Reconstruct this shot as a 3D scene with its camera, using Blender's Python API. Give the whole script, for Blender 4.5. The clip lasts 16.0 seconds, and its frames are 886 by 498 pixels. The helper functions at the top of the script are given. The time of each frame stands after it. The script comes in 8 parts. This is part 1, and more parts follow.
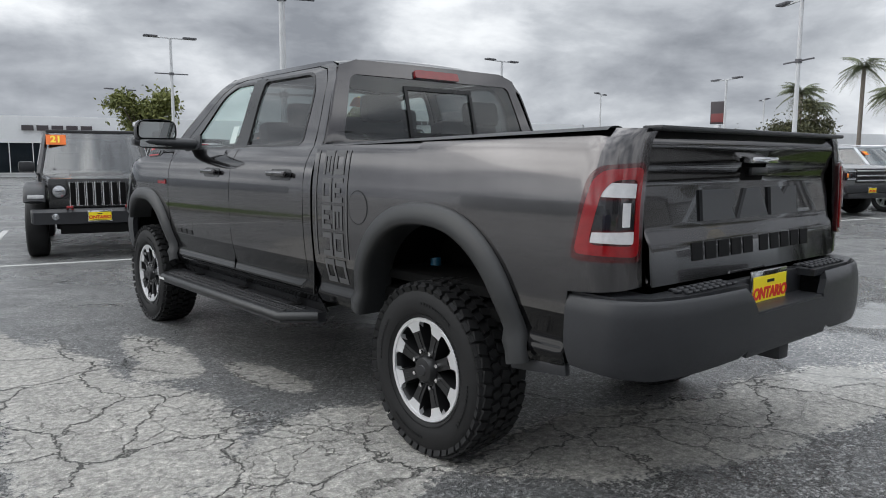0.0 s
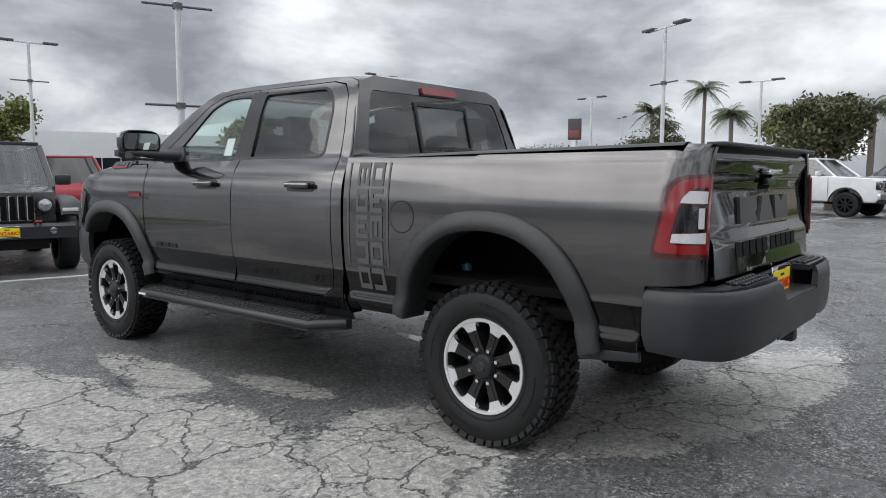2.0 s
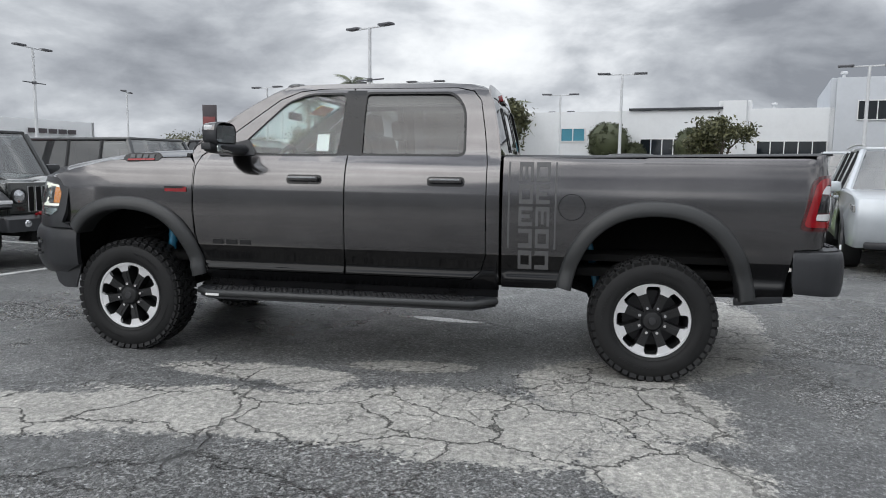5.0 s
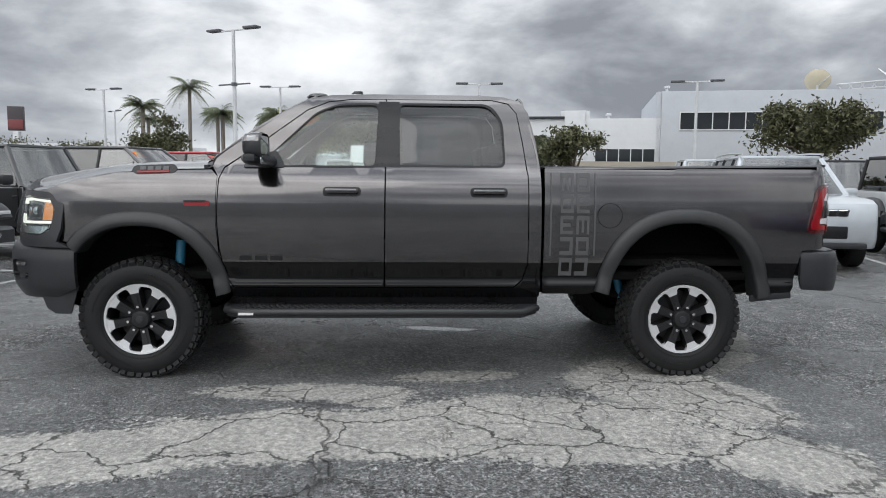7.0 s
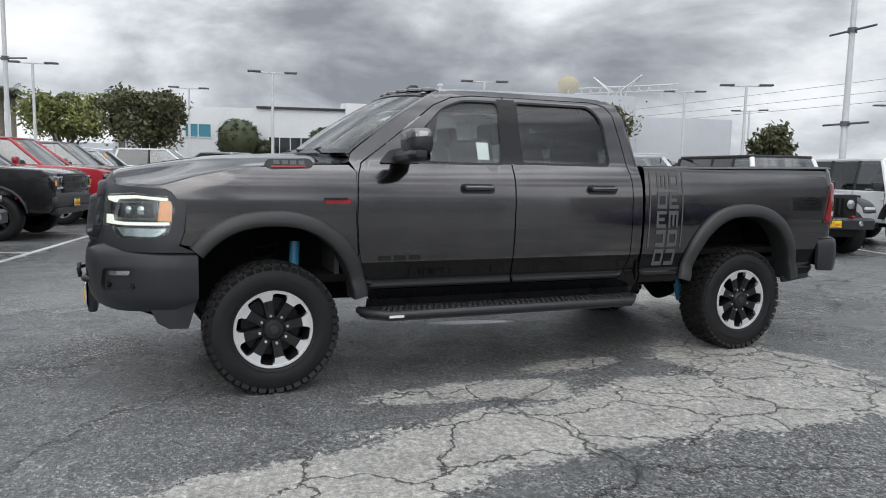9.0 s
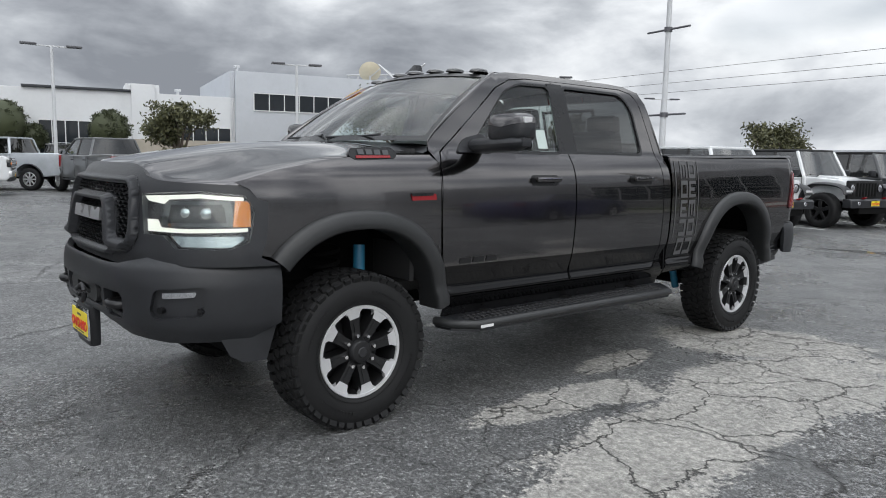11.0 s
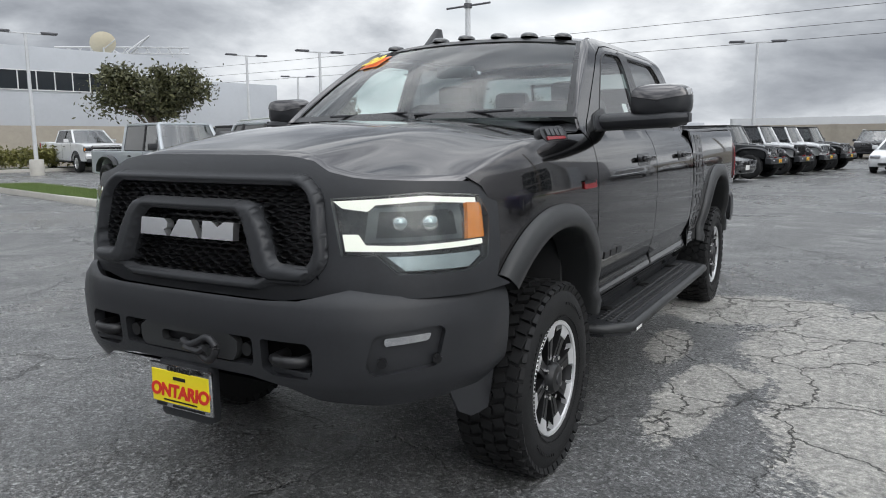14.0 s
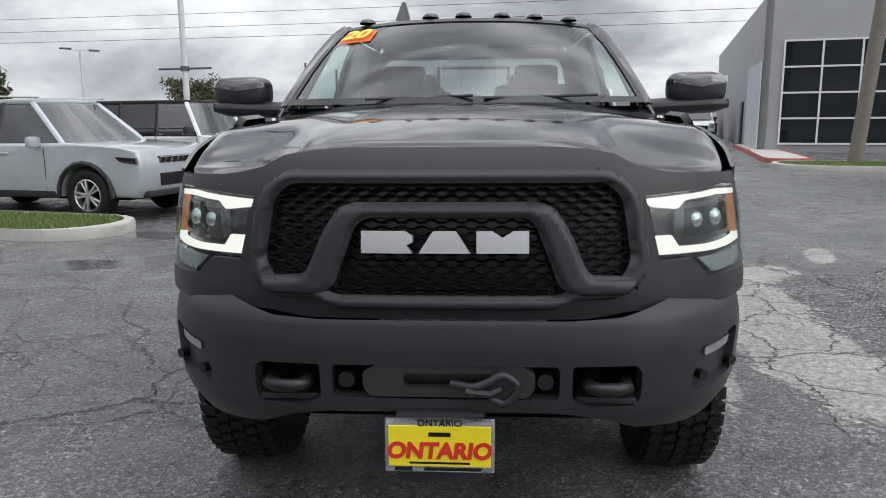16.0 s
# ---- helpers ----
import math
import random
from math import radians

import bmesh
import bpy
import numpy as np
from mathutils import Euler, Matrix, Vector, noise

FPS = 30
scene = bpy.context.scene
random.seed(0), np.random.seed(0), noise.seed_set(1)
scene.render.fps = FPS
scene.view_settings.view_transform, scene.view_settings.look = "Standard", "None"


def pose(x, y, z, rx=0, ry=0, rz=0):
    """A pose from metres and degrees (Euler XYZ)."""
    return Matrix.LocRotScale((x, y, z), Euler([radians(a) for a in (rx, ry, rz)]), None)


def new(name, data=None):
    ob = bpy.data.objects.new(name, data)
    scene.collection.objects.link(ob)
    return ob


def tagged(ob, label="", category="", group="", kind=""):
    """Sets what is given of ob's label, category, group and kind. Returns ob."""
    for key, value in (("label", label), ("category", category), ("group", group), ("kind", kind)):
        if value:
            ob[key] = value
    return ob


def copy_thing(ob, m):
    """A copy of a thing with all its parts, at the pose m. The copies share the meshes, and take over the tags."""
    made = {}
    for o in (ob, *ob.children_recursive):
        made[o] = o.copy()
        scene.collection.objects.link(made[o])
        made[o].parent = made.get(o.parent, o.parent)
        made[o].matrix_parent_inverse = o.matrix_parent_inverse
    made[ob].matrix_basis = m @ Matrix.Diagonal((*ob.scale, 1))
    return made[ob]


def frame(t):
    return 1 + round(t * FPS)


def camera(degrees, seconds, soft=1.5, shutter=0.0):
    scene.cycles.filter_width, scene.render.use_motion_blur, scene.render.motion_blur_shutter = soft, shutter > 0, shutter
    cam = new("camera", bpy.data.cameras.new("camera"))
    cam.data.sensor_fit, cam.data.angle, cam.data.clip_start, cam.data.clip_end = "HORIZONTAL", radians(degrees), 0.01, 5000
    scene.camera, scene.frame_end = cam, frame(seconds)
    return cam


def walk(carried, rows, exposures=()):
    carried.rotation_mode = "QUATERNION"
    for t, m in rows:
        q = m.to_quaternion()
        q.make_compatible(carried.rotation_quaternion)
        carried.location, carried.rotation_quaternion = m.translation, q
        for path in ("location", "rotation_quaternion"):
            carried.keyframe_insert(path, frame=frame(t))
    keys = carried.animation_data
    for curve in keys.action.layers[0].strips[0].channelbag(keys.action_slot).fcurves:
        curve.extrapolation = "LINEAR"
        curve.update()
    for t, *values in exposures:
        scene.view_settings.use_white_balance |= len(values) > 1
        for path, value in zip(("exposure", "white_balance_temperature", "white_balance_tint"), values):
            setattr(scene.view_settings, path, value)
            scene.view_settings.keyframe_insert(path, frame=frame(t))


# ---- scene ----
cam = camera(62.8, 16.0, soft=1.0)
METRES, EYE, TILT, LEAN, TURN = 14.652, 1.392, 0.0, 0.0, -40.3
ROWS = [
    (0.0, 0.0, 0.0, 0.0, 0.02, -7.03, -0.13),
    (0.5, -0.0176, -0.005, 0.0005, -3.02, -6.53, -0.42),
    (1.0, -0.0249, -0.0085, 0.0008, -5.23, -6.18, -0.54),
    (1.5, -0.0352, -0.011, 0.0005, -7.48, -5.98, -0.39),
    (2.0, -0.064, -0.0116, -0.0009, -10.53, -5.93, -0.16),
    (2.5, -0.1046, -0.014, 0.0003, -14.59, -6.11, -0.0),
    (3.0, -0.1533, -0.0144, -0.0, -19.5, -6.39, -0.15),
    (3.5, -0.1993, -0.0086, -0.0004, -24.96, -6.66, -0.42),
    (4.0, -0.2418, 0.0032, 0.0006, -30.53, -6.78, -0.7),
    (6.5, -0.3286, 0.085, 0.002, -48.94, -6.06, -0.42),
    (7.0, -0.3524, 0.1062, 0.0027, -52.26, -5.97, -0.51),
    (7.5, -0.3791, 0.1381, 0.002, -56.4, -5.98, -0.65),
    (8.0, -0.408, 0.1749, 0.0032, -61.22, -6.04, -0.88),
    (8.5, -0.4281, 0.2174, 0.0023, -66.56, -6.15, -1.08),
    (9.0, -0.4409, 0.264, 0.0027, -72.21, -6.32, -1.21),
    (9.5, -0.4447, 0.3104, 0.002, -77.86, -6.49, -1.24),
    (10.0, -0.4435, 0.3528, 0.0021, -83.02, -6.7, -1.21),
    (12.5, -0.4002, 0.4271, 0.0004, -95.27, -7.55, -0.64),
    (13.0, -0.3907, 0.4485, 0.0, -98.45, -7.84, -0.36),
    (13.5, -0.3758, 0.4862, 0.0015, -103.35, -8.25, -0.0),
    (14.0, -0.3538, 0.5237, 0.0022, -109.93, -8.66, 0.33),
    (14.5, -0.3307, 0.5599, 0.0028, -117.64, -9.08, 0.54),
    (15.0, -0.3036, 0.5873, 0.0025, -125.26, -9.45, 0.66),
    (15.5, -0.2796, 0.6111, 0.0029, -131.71, -9.83, 0.61),
    (16.0, -0.2624, 0.621, 0.0042, -136.14, -10.2, 0.44),
]
walk(cam, [(t, pose(-3.075, -2.586, EYE, TILT, LEAN, TURN) @ pose(METRES * x, METRES * y, METRES * z, 90 + pitch, roll, yaw)) for t, x, y, z, yaw, pitch, roll in ROWS])

# ---------------------------------------------------------------- world and light
SUN_AZ, SUN_EL = 300.0, 34.0
world = bpy.data.worlds.new("overcast_sky")
scene.world = world
world.use_nodes = True


def build_world():
    nt = world.node_tree
    nt.nodes.clear()
    N, L = nt.nodes.new, nt.links.new
    out, bg = N("ShaderNodeOutputWorld"), N("ShaderNodeBackground")
    sky = N("ShaderNodeTexSky")
    sky.sky_type, sky.sun_disc = "NISHITA", False
    sky.sun_elevation, sky.sun_rotation = radians(SUN_EL), radians(SUN_AZ)
    tc, sep = N("ShaderNodeTexCoord"), N("ShaderNodeSeparateXYZ")
    L(tc.outputs["Generated"], sep.inputs[0])

    def m(op, a, b=None, c=None):
        n = N("ShaderNodeMath")
        n.operation = op
        for i, v in enumerate((a, b, c)):
            if v is None:
                continue
            if isinstance(v, (int, float)):
                n.inputs[i].default_value = v
            else:
                L(v, n.inputs[i])
        return n.outputs[0]
    def noise_node(scale, detail, rough, dist, offs, tall):
        mp = N("ShaderNodeMapping")
        mp.inputs["Location"].default_value = offs
        mp.inputs["Scale"].default_value = (1.0, 1.0, tall)
        L(tc.outputs["Generated"], mp.inputs[0])
        n = N("ShaderNodeTexNoise")
        n.inputs["Scale"].default_value, n.inputs["Detail"].default_value = scale, detail
        n.inputs["Roughness"].default_value, n.inputs["Distortion"].default_value = rough, dist
        L(mp.outputs[0], n.inputs["Vector"])
        return n.outputs[0]
    body = noise_node(3.1, 9, 0.52, 0.25, (4.1, 1.3, 0), 2.6)
    big = noise_node(1.5, 3, 0.5, 0.1, (9.0, 2.0, 5.0), 2.2)
    edge = noise_node(9.0, 8, 0.6, 0.3, (0.3, 7.7, 2.0), 2.0)
    dens = m("ADD", m("MULTIPLY", body, 0.66), m("ADD", m("MULTIPLY", big, 0.26), m("MULTIPLY", edge, 0.14)))
    ramp = N("ShaderNodeValToRGB")
    cr = ramp.color_ramp
    cr.elements[0].position, cr.elements[0].color = 0.41, (0.25, 0.27, 0.305, 1)
    cr.elements[1].position, cr.elements[1].color = 0.68, (0.97, 1.0, 1.03, 1)
    for p, c in ((0.47, (0.37, 0.395, 0.435, 1)), (0.52, (0.50, 0.53, 0.57, 1)), (0.56, (0.66, 0.69, 0.73, 1)), (0.61, (0.84, 0.87, 0.90, 1))):
        e = cr.elements.new(p)
        e.color = c
    L(dens, ramp.inputs[0])
    cov = N("ShaderNodeValToRGB")
    cov.color_ramp.elements[0].position, cov.color_ramp.elements[0].color = 0.66, (1, 1, 1, 1)
    cov.color_ramp.elements[1].position, cov.color_ramp.elements[1].color = 0.74, (0.35, 0.35, 0.35, 1)
    L(big, cov.inputs[0])
    scale_sky = N("ShaderNodeMix")
    scale_sky.data_type, scale_sky.blend_type = "RGBA", "MULTIPLY"
    scale_sky.inputs["Factor"].default_value = 1.0
    L(sky.outputs[0], scale_sky.inputs["A"])
    scale_sky.inputs["B"].default_value = (0.05, 0.05, 0.05, 1)
    mix = N("ShaderNodeMix")
    mix.data_type = "RGBA"
    L(cov.outputs[0], mix.inputs["Factor"])
    L(scale_sky.outputs["Result"], mix.inputs["A"])
    L(ramp.outputs[0], mix.inputs["B"])
    L(mix.outputs["Result"], bg.inputs[0])
    # an overcast sky is brightest overhead and round the veiled sun
    zc = m("MAXIMUM", sep.outputs[2], 0.0)
    turn = radians(180 - SUN_AZ)
    toward = (math.sin(turn) * math.cos(radians(SUN_EL)), -math.cos(turn) * math.cos(radians(SUN_EL)), math.sin(radians(SUN_EL)))
    dot = N("ShaderNodeVectorMath")
    dot.operation = "DOT_PRODUCT"
    L(tc.outputs["Generated"], dot.inputs[0])
    dot.inputs[1].default_value = toward
    glow_ = m("MULTIPLY", m("POWER", m("MAXIMUM", dot.outputs["Value"], 0.0), 3.0), 0.75)
    L(m("ADD", m("ADD", 1.08, glow_), m("MULTIPLY", m("POWER", zc, 2.4), 2.2)), bg.inputs[1])
    L(bg.outputs[0], out.inputs[0])


build_world()
sun_data = bpy.data.lights.new("sun", "SUN")
sun_data.energy, sun_data.angle, sun_data.color = 0.7, radians(50), (1.0, 0.97, 0.92)
sun = new("sun", sun_data)
sun.matrix_world = pose(0, 0, 30, 90 - SUN_EL, 0, 180 - SUN_AZ)

# ---------------------------------------------------------------- materials


class Nodes:
    """A small hand for writing node trees."""

    def __init__(self, name):
        self.mat = bpy.data.materials.new(name)
        self.mat.use_nodes = True
        self.t = self.mat.node_tree
        self.t.nodes.clear()
        self.out = self.t.nodes.new("ShaderNodeOutputMaterial")

    def n(self, kind, **kw):
        node = self.t.nodes.new("ShaderNode" + kind)
        for k, v in kw.items():
            node.inputs[k.replace("_", " ")].default_value = v
        return node

    def link(self, a, b):
        self.t.links.new(a, b)

    def math(self, op, a, b=None, c=None, clamp=False):
        n = self.t.nodes.new("ShaderNodeMath")
        n.operation, n.use_clamp = op, clamp
        for i, v in enumerate((a, b, c)):
            if v is None:
                continue
            if isinstance(v, (int, float)):
                n.inputs[i].default_value = v
            else:
                self.link(v, n.inputs[i])
        return n.outputs[0]

    def noise(self, vec, scale, detail=4, rough=0.55, dist=0.0):
        n = self.n("TexNoise", Scale=scale, Detail=detail, Roughness=rough, Distortion=dist)
        if vec is not None:
            self.link(vec, n.inputs["Vector"])
        return n.outputs[0]

    def ramp(self, fac, stops):
        n = self.t.nodes.new("ShaderNodeValToRGB")
        els = n.color_ramp.elements
        while len(els) < len(stops):
            els.new(0.5)
        for e, (p, c) in zip(els, stops):
            e.position = p
            e.color = (c, c, c, 1) if isinstance(c, (int, float)) else (*c, 1)
        self.link(fac, n.inputs[0])
        return n.outputs[0]

    def mix(self, fac, a, b, blend="MIX"):
        n = self.t.nodes.new("ShaderNodeMix")
        n.data_type, n.blend_type = "RGBA", blend
        for key, v in (("Factor", fac), ("A", a), ("B", b)):
            if isinstance(v, (int, float)) and key == "Factor":
                n.inputs[key].default_value = v
            elif isinstance(v, tuple):
                n.inputs[key].default_value = (*v, 1)
            else:
                self.link(v, n.inputs[key])
        return n.outputs["Result"]

    def bump(self, height, strength, distance):
        n = self.n("Bump", Strength=strength, Distance=distance)
        self.link(height, n.inputs["Height"])
        return n.outputs[0]

    def done(self, shader):
        self.link(shader.outputs[0], self.out.inputs[0])
        return self.mat


def plain(name, col, rough=0.5, metal=0.0, coat=0.0, vary=0.12, scale=6.0, bump=0.0, bump_scale=300.0, coords="Object", spec=0.5, grime=0.0):
    k = Nodes(name)
    p = k.n("BsdfPrincipled", Roughness=rough, Metallic=metal)
    p.inputs["Coat Weight"].default_value = coat
    p.inputs["Coat Roughness"].default_value = 0.03
    p.inputs["Specular IOR Level"].default_value = spec
    tc = k.n("TexCoord").outputs[coords]
    f1 = k.noise(tc, scale, 5)
    f2 = k.noise(tc, scale * 14, 3)
    f = k.math("ADD", k.math("MULTIPLY", f1, 0.65), k.math("MULTIPLY", f2, 0.35))
    c = k.ramp(f, [(0.25, tuple(max(0, x * (1 - vary)) for x in col)), (0.75, tuple(min(1, x * (1 + vary)) for x in col))])
    if grime:
        g = k.ramp(k.noise(tc, scale * 2.3, 6, 0.65), [(0.5, 0.0), (0.72, grime)])
        c = k.mix(g, c, tuple(x * 0.55 for x in col))
    k.link(c, p.inputs["Base Color"])
    k.link(k.ramp(f, [(0.2, max(0.02, rough * 0.88)), (0.8, min(1, rough * 1.12))]), p.inputs["Roughness"])
    if bump:
        k.link(k.bump(k.noise(tc, bump_scale, 3), bump, 0.002), p.inputs["Normal"])
    return k.done(p)


def car_paint(name, col, metal=0.35, rough=0.38, fleck=0.25, coat_ior=1.5, black_below=None):
    """Metallic paint under lacquer; two-tone with gloss black below a height where that is given."""
    k = Nodes(name)
    p = k.n("BsdfPrincipled", Roughness=rough, Metallic=metal)
    p.inputs["Coat Weight"].default_value = 1.0
    p.inputs["Coat IOR"].default_value = coat_ior
    tc = k.n("TexCoord").outputs["Object"]
    f = k.math("ADD", k.math("MULTIPLY", k.noise(tc, 2600, 2), fleck), k.math("MULTIPLY", k.noise(tc, 3.0, 4), 0.35))
    c = k.ramp(f, [(0.1, tuple(x * 0.75 for x in col)), (0.5, tuple(min(1, x * 1.25) for x in col))])
    if black_below is not None:
        sep = k.n("SeparateXYZ")
        k.link(tc, sep.inputs[0])
        low = k.math("LESS_THAN", sep.outputs[2], black_below)
        c = k.mix(low, c, (0.004, 0.004, 0.0045))
        k.link(k.math("MULTIPLY", k.math("SUBTRACT", 1.0, low), metal), p.inputs["Metallic"])
        k.link(k.math("SUBTRACT", 1.0, k.math("MULTIPLY", low, 0.5)), p.inputs["Coat Weight"])
        p.inputs["Specular IOR Level"].default_value = 0.1
        p.inputs["Specular Tint"].default_value = (0.5, 0.5, 0.5, 1)
    k.link(c, p.inputs["Base Color"])
    k.link(k.ramp(k.noise(tc, 5, 6, 0.7), [(0.35, 0.008), (0.8, 0.04)]), p.inputs["Coat Roughness"])
    return k.done(p)


def glass(name, tint, gloss=0.07, dust=0.02):
    k = Nodes(name)
    tr = k.n("BsdfTransparent", Color=(*tint, 1))
    gl = k.n("BsdfGlossy", Roughness=0.01, Color=(1, 1, 1, 1))
    lw = k.n("LayerWeight", Blend=0.5)
    m = k.n("MixShader")
    k.link(k.math("ADD", k.math("MULTIPLY", k.math("POWER", lw.outputs["Facing"], 5.0), 0.92), 0.045 + gloss * 0.4, clamp=True), m.inputs[0])
    k.link(tr.outputs[0], m.inputs[1])
    k.link(gl.outputs[0], m.inputs[2])
    df = k.n("BsdfDiffuse", Color=(0.5, 0.5, 0.5, 1))
    m2 = k.n("MixShader")
    k.link(k.ramp(k.noise(k.n("TexCoord").outputs["Object"], 4, 5), [(0.4, dust * 0.5), (0.8, dust * 1.5)]), m2.inputs[0])
    k.link(m.outputs[0], m2.inputs[1])
    k.link(df.outputs[0], m2.inputs[2])
    return k.done(m2)


def lens_glass(name, col, rough=0.05):
    k = Nodes(name)
    p = k.n("BsdfPrincipled", Roughness=rough, IOR=1.45)
    p.inputs["Base Color"].default_value = (*col, 1)
    p.inputs["Transmission Weight"].default_value = 0.55
    p.inputs["Coat Weight"].default_value = 1.0
    return k.done(p)


def glow(name, col, strength):
    k = Nodes(name)
    e = k.n("Emission", Color=(*col, 1), Strength=strength)
    return k.done(e)


PAINT = car_paint("granite_grey_paint", (0.128, 0.123, 0.124), 1.0, 0.13, 0.25, 1.42, 0.812)
BLACK_PLASTIC = plain("textured_black_plastic", (0.025, 0.026, 0.029), 0.36, vary=0.2, scale=5, bump=0.25, bump_scale=900, grime=0.3, spec=0.42)
FLARE = plain("grey_black_flare_plastic", (0.026, 0.027, 0.028), 0.42, vary=0.15, scale=5, bump=0.2, bump_scale=900)
GLOSS_BLACK = plain("gloss_black", (0.009, 0.009, 0.010), 0.28, coat=0.2, vary=0.1, spec=0.3)
# underbody black; also colours the discs that stand for shade behind rim spokes
DARK = plain("dark_underbody_and_shade", (0.006, 0.006, 0.006), 0.9, vary=0.3, grime=0.3, spec=0.15)
RUBBER = plain("tyre_rubber", (0.0125, 0.0125, 0.013), 0.6, vary=0.25, scale=9, bump=0.3, bump_scale=500, grime=0.4, spec=0.3)
MACHINED = plain("machined_alloy", (0.74, 0.74, 0.75), 0.32, metal=0.55, vary=0.08)
SATIN_BLACK = plain("satin_black_alloy", (0.016, 0.016, 0.017), 0.36, metal=0.2, vary=0.15)
CHROME = plain("chrome", (0.78, 0.78, 0.79), 0.10, metal=1.0, vary=0.04)
SILVER = plain("satin_silver", (0.72, 0.72, 0.73), 0.34, metal=0.9, vary=0.06)
STEEL = plain("dark_steel", (0.05, 0.05, 0.053), 0.5, metal=0.6, vary=0.3, grime=0.4)
RED_LENS = plain("red_lens", (0.24, 0.005, 0.008), 0.10, coat=1.0, vary=0.2, scale=30)
DARK_RED_LENS = plain("smoked_red_lens", (0.07, 0.004, 0.005), 0.08, coat=1.0, vary=0.2)
WHITE_LENS = plain("white_lens", (0.62, 0.62, 0.63), 0.14, coat=1.0, vary=0.15, scale=40)
SMOKE_LENS = plain("smoked_lens", (0.015, 0.015, 0.017), 0.06, coat=1.0, vary=0.1)
AMBER = plain("amber_lens", (0.85, 0.24, 0.02), 0.15, coat=1.0, vary=0.15, scale=40)
REFLECTOR = plain("lamp_reflector", (0.55, 0.56, 0.58), 0.18, metal=0.9, vary=0.25, scale=40)
DRL = glow("running_light", (1.0, 0.97, 0.90), 1.15)
SHOCK_BLUE = plain("blue_shock_paint", (0.03, 0.20, 0.34), 0.35, vary=0.2)
SIGN_YELLOW = plain("yellow_plate", (0.88, 0.72, 0.02), 0.35, vary=0.05)
SIGN_RED = plain("red_print", (0.66, 0.03, 0.02), 0.4, vary=0.08)
STICKER_ORANGE = plain("orange_sticker", (0.85, 0.17, 0.015), 0.45, vary=0.06)
STICKER_YELLOW = plain("yellow_sticker_print", (0.95, 0.75, 0.05), 0.45, vary=0.05)
BADGE_RED = plain("red_badge", (0.26, 0.014, 0.018), 0.25, vary=0.1)
DECAL = plain("satin_grey_decal", (0.085, 0.085, 0.087), 0.45, vary=0.08)
EMBLEM_GREY = plain("grey_emblem_paint", (0.075, 0.076, 0.08), 0.3, metal=0.4, vary=0.1)
DECAL_DARK = plain("matte_black_decal", (0.007, 0.007, 0.0075), 0.6, vary=0.1, spec=0.15)
GLASS_CLEAR = glass("clear_car_glass", (0.86, 0.93, 0.91), 0.05, 0.02)
GLASS_TINT = glass("tinted_car_glass", (0.20, 0.205, 0.21), 0.06, 0.012)
GLASS_DARK = glass("dark_car_glass", (0.42, 0.46, 0.45), 0.10, 0.012)
GLASS_SCREEN = glass("windshield_glass", (0.80, 0.92, 0.89), 0.10, 0.03)
SEAT = plain("charcoal_seat_cloth", (0.035, 0.035, 0.037), 0.85, vary=0.2, bump=0.3, bump_scale=400)
DASH = plain("dashboard_plastic", (0.030, 0.030, 0.031), 0.65, vary=0.15)
MIRROR_GLASS = plain("mirror_glass", (0.75, 0.77, 0.78), 0.02, metal=1.0, vary=0.01)
WHITE_LABEL = plain("white_label", (0.75, 0.75, 0.74), 0.5, vary=0.05)

# ---------------------------------------------------------------- mesh hands


def thing(name, m=None, label="", category="", group="", kind=""):
    ob = new(name)
    ob.empty_display_size = 0.2
    if m is not None:
        ob.matrix_world = m
    return tagged(ob, label, category, group, kind)


def part(name, bm, material, parent=None, label=""):
    """Links a bmesh or a mesh as one object under a thing or a part."""
    if isinstance(bm, bmesh.types.BMesh):
        me = bpy.data.meshes.new(name)
        bm.to_mesh(me)
        bm.free()
    else:
        me = bm
    if not me.materials:
        for mm in (material if isinstance(material, (list, tuple)) else [material]):
            me.materials.append(mm)
    ob = new(name, me)
    if parent is not None:
        ob.parent = parent
    if label:
        ob["label"] = label
    return ob


def smooth(bm, angle=35):
    lim = radians(angle)
    for f in bm.faces:
        f.smooth = True
    for e in bm.edges:
        if len(e.link_faces) == 2 and e.calc_face_angle(0) > lim:
            e.smooth = False
    return bm


def add_box(bm, c, s, bevel=0.0, rot=None, seg=2):
    r = bmesh.ops.create_cube(bm, size=1.0)
    vs = r["verts"]
    bmesh.ops.scale(bm, vec=s, verts=vs)
    if bevel > 0:
        es = list({e for v in vs for e in v.link_edges})
        rb = bmesh.ops.bevel(bm, geom=es, offset=min(bevel, min(s) * 0.45), segments=seg, affect="EDGES", profile=0.6)
        vs = list({v for f in rb["faces"] for v in f.verts} | {v for v in vs if v.is_valid})
    if rot is not None:
        bmesh.ops.rotate(bm, cent=(0, 0, 0), matrix=Euler([radians(a) for a in rot]).to_matrix(), verts=vs)
    bmesh.ops.translate(bm, vec=c, verts=vs)
    return vs


def box(c, s, bevel=0.01, rot=None, seg=2):
    bm = bmesh.new()
    add_box(bm, c, s, bevel, rot, seg)
    return smooth(bm)


def add_cyl(bm, a, b, r1, r2=None, n=16, caps=True):
    a, b = Vector(a), Vector(b)
    d = b - a
    q = d.to_track_quat("Z", "Y").to_matrix().to_4x4()
    r = bmesh.ops.create_cone(bm, cap_ends=caps, segments=n, radius1=r1, radius2=r1 if r2 is None else r2, depth=d.length, matrix=Matrix.Translation((a + b) / 2) @ q)
    return r["verts"]


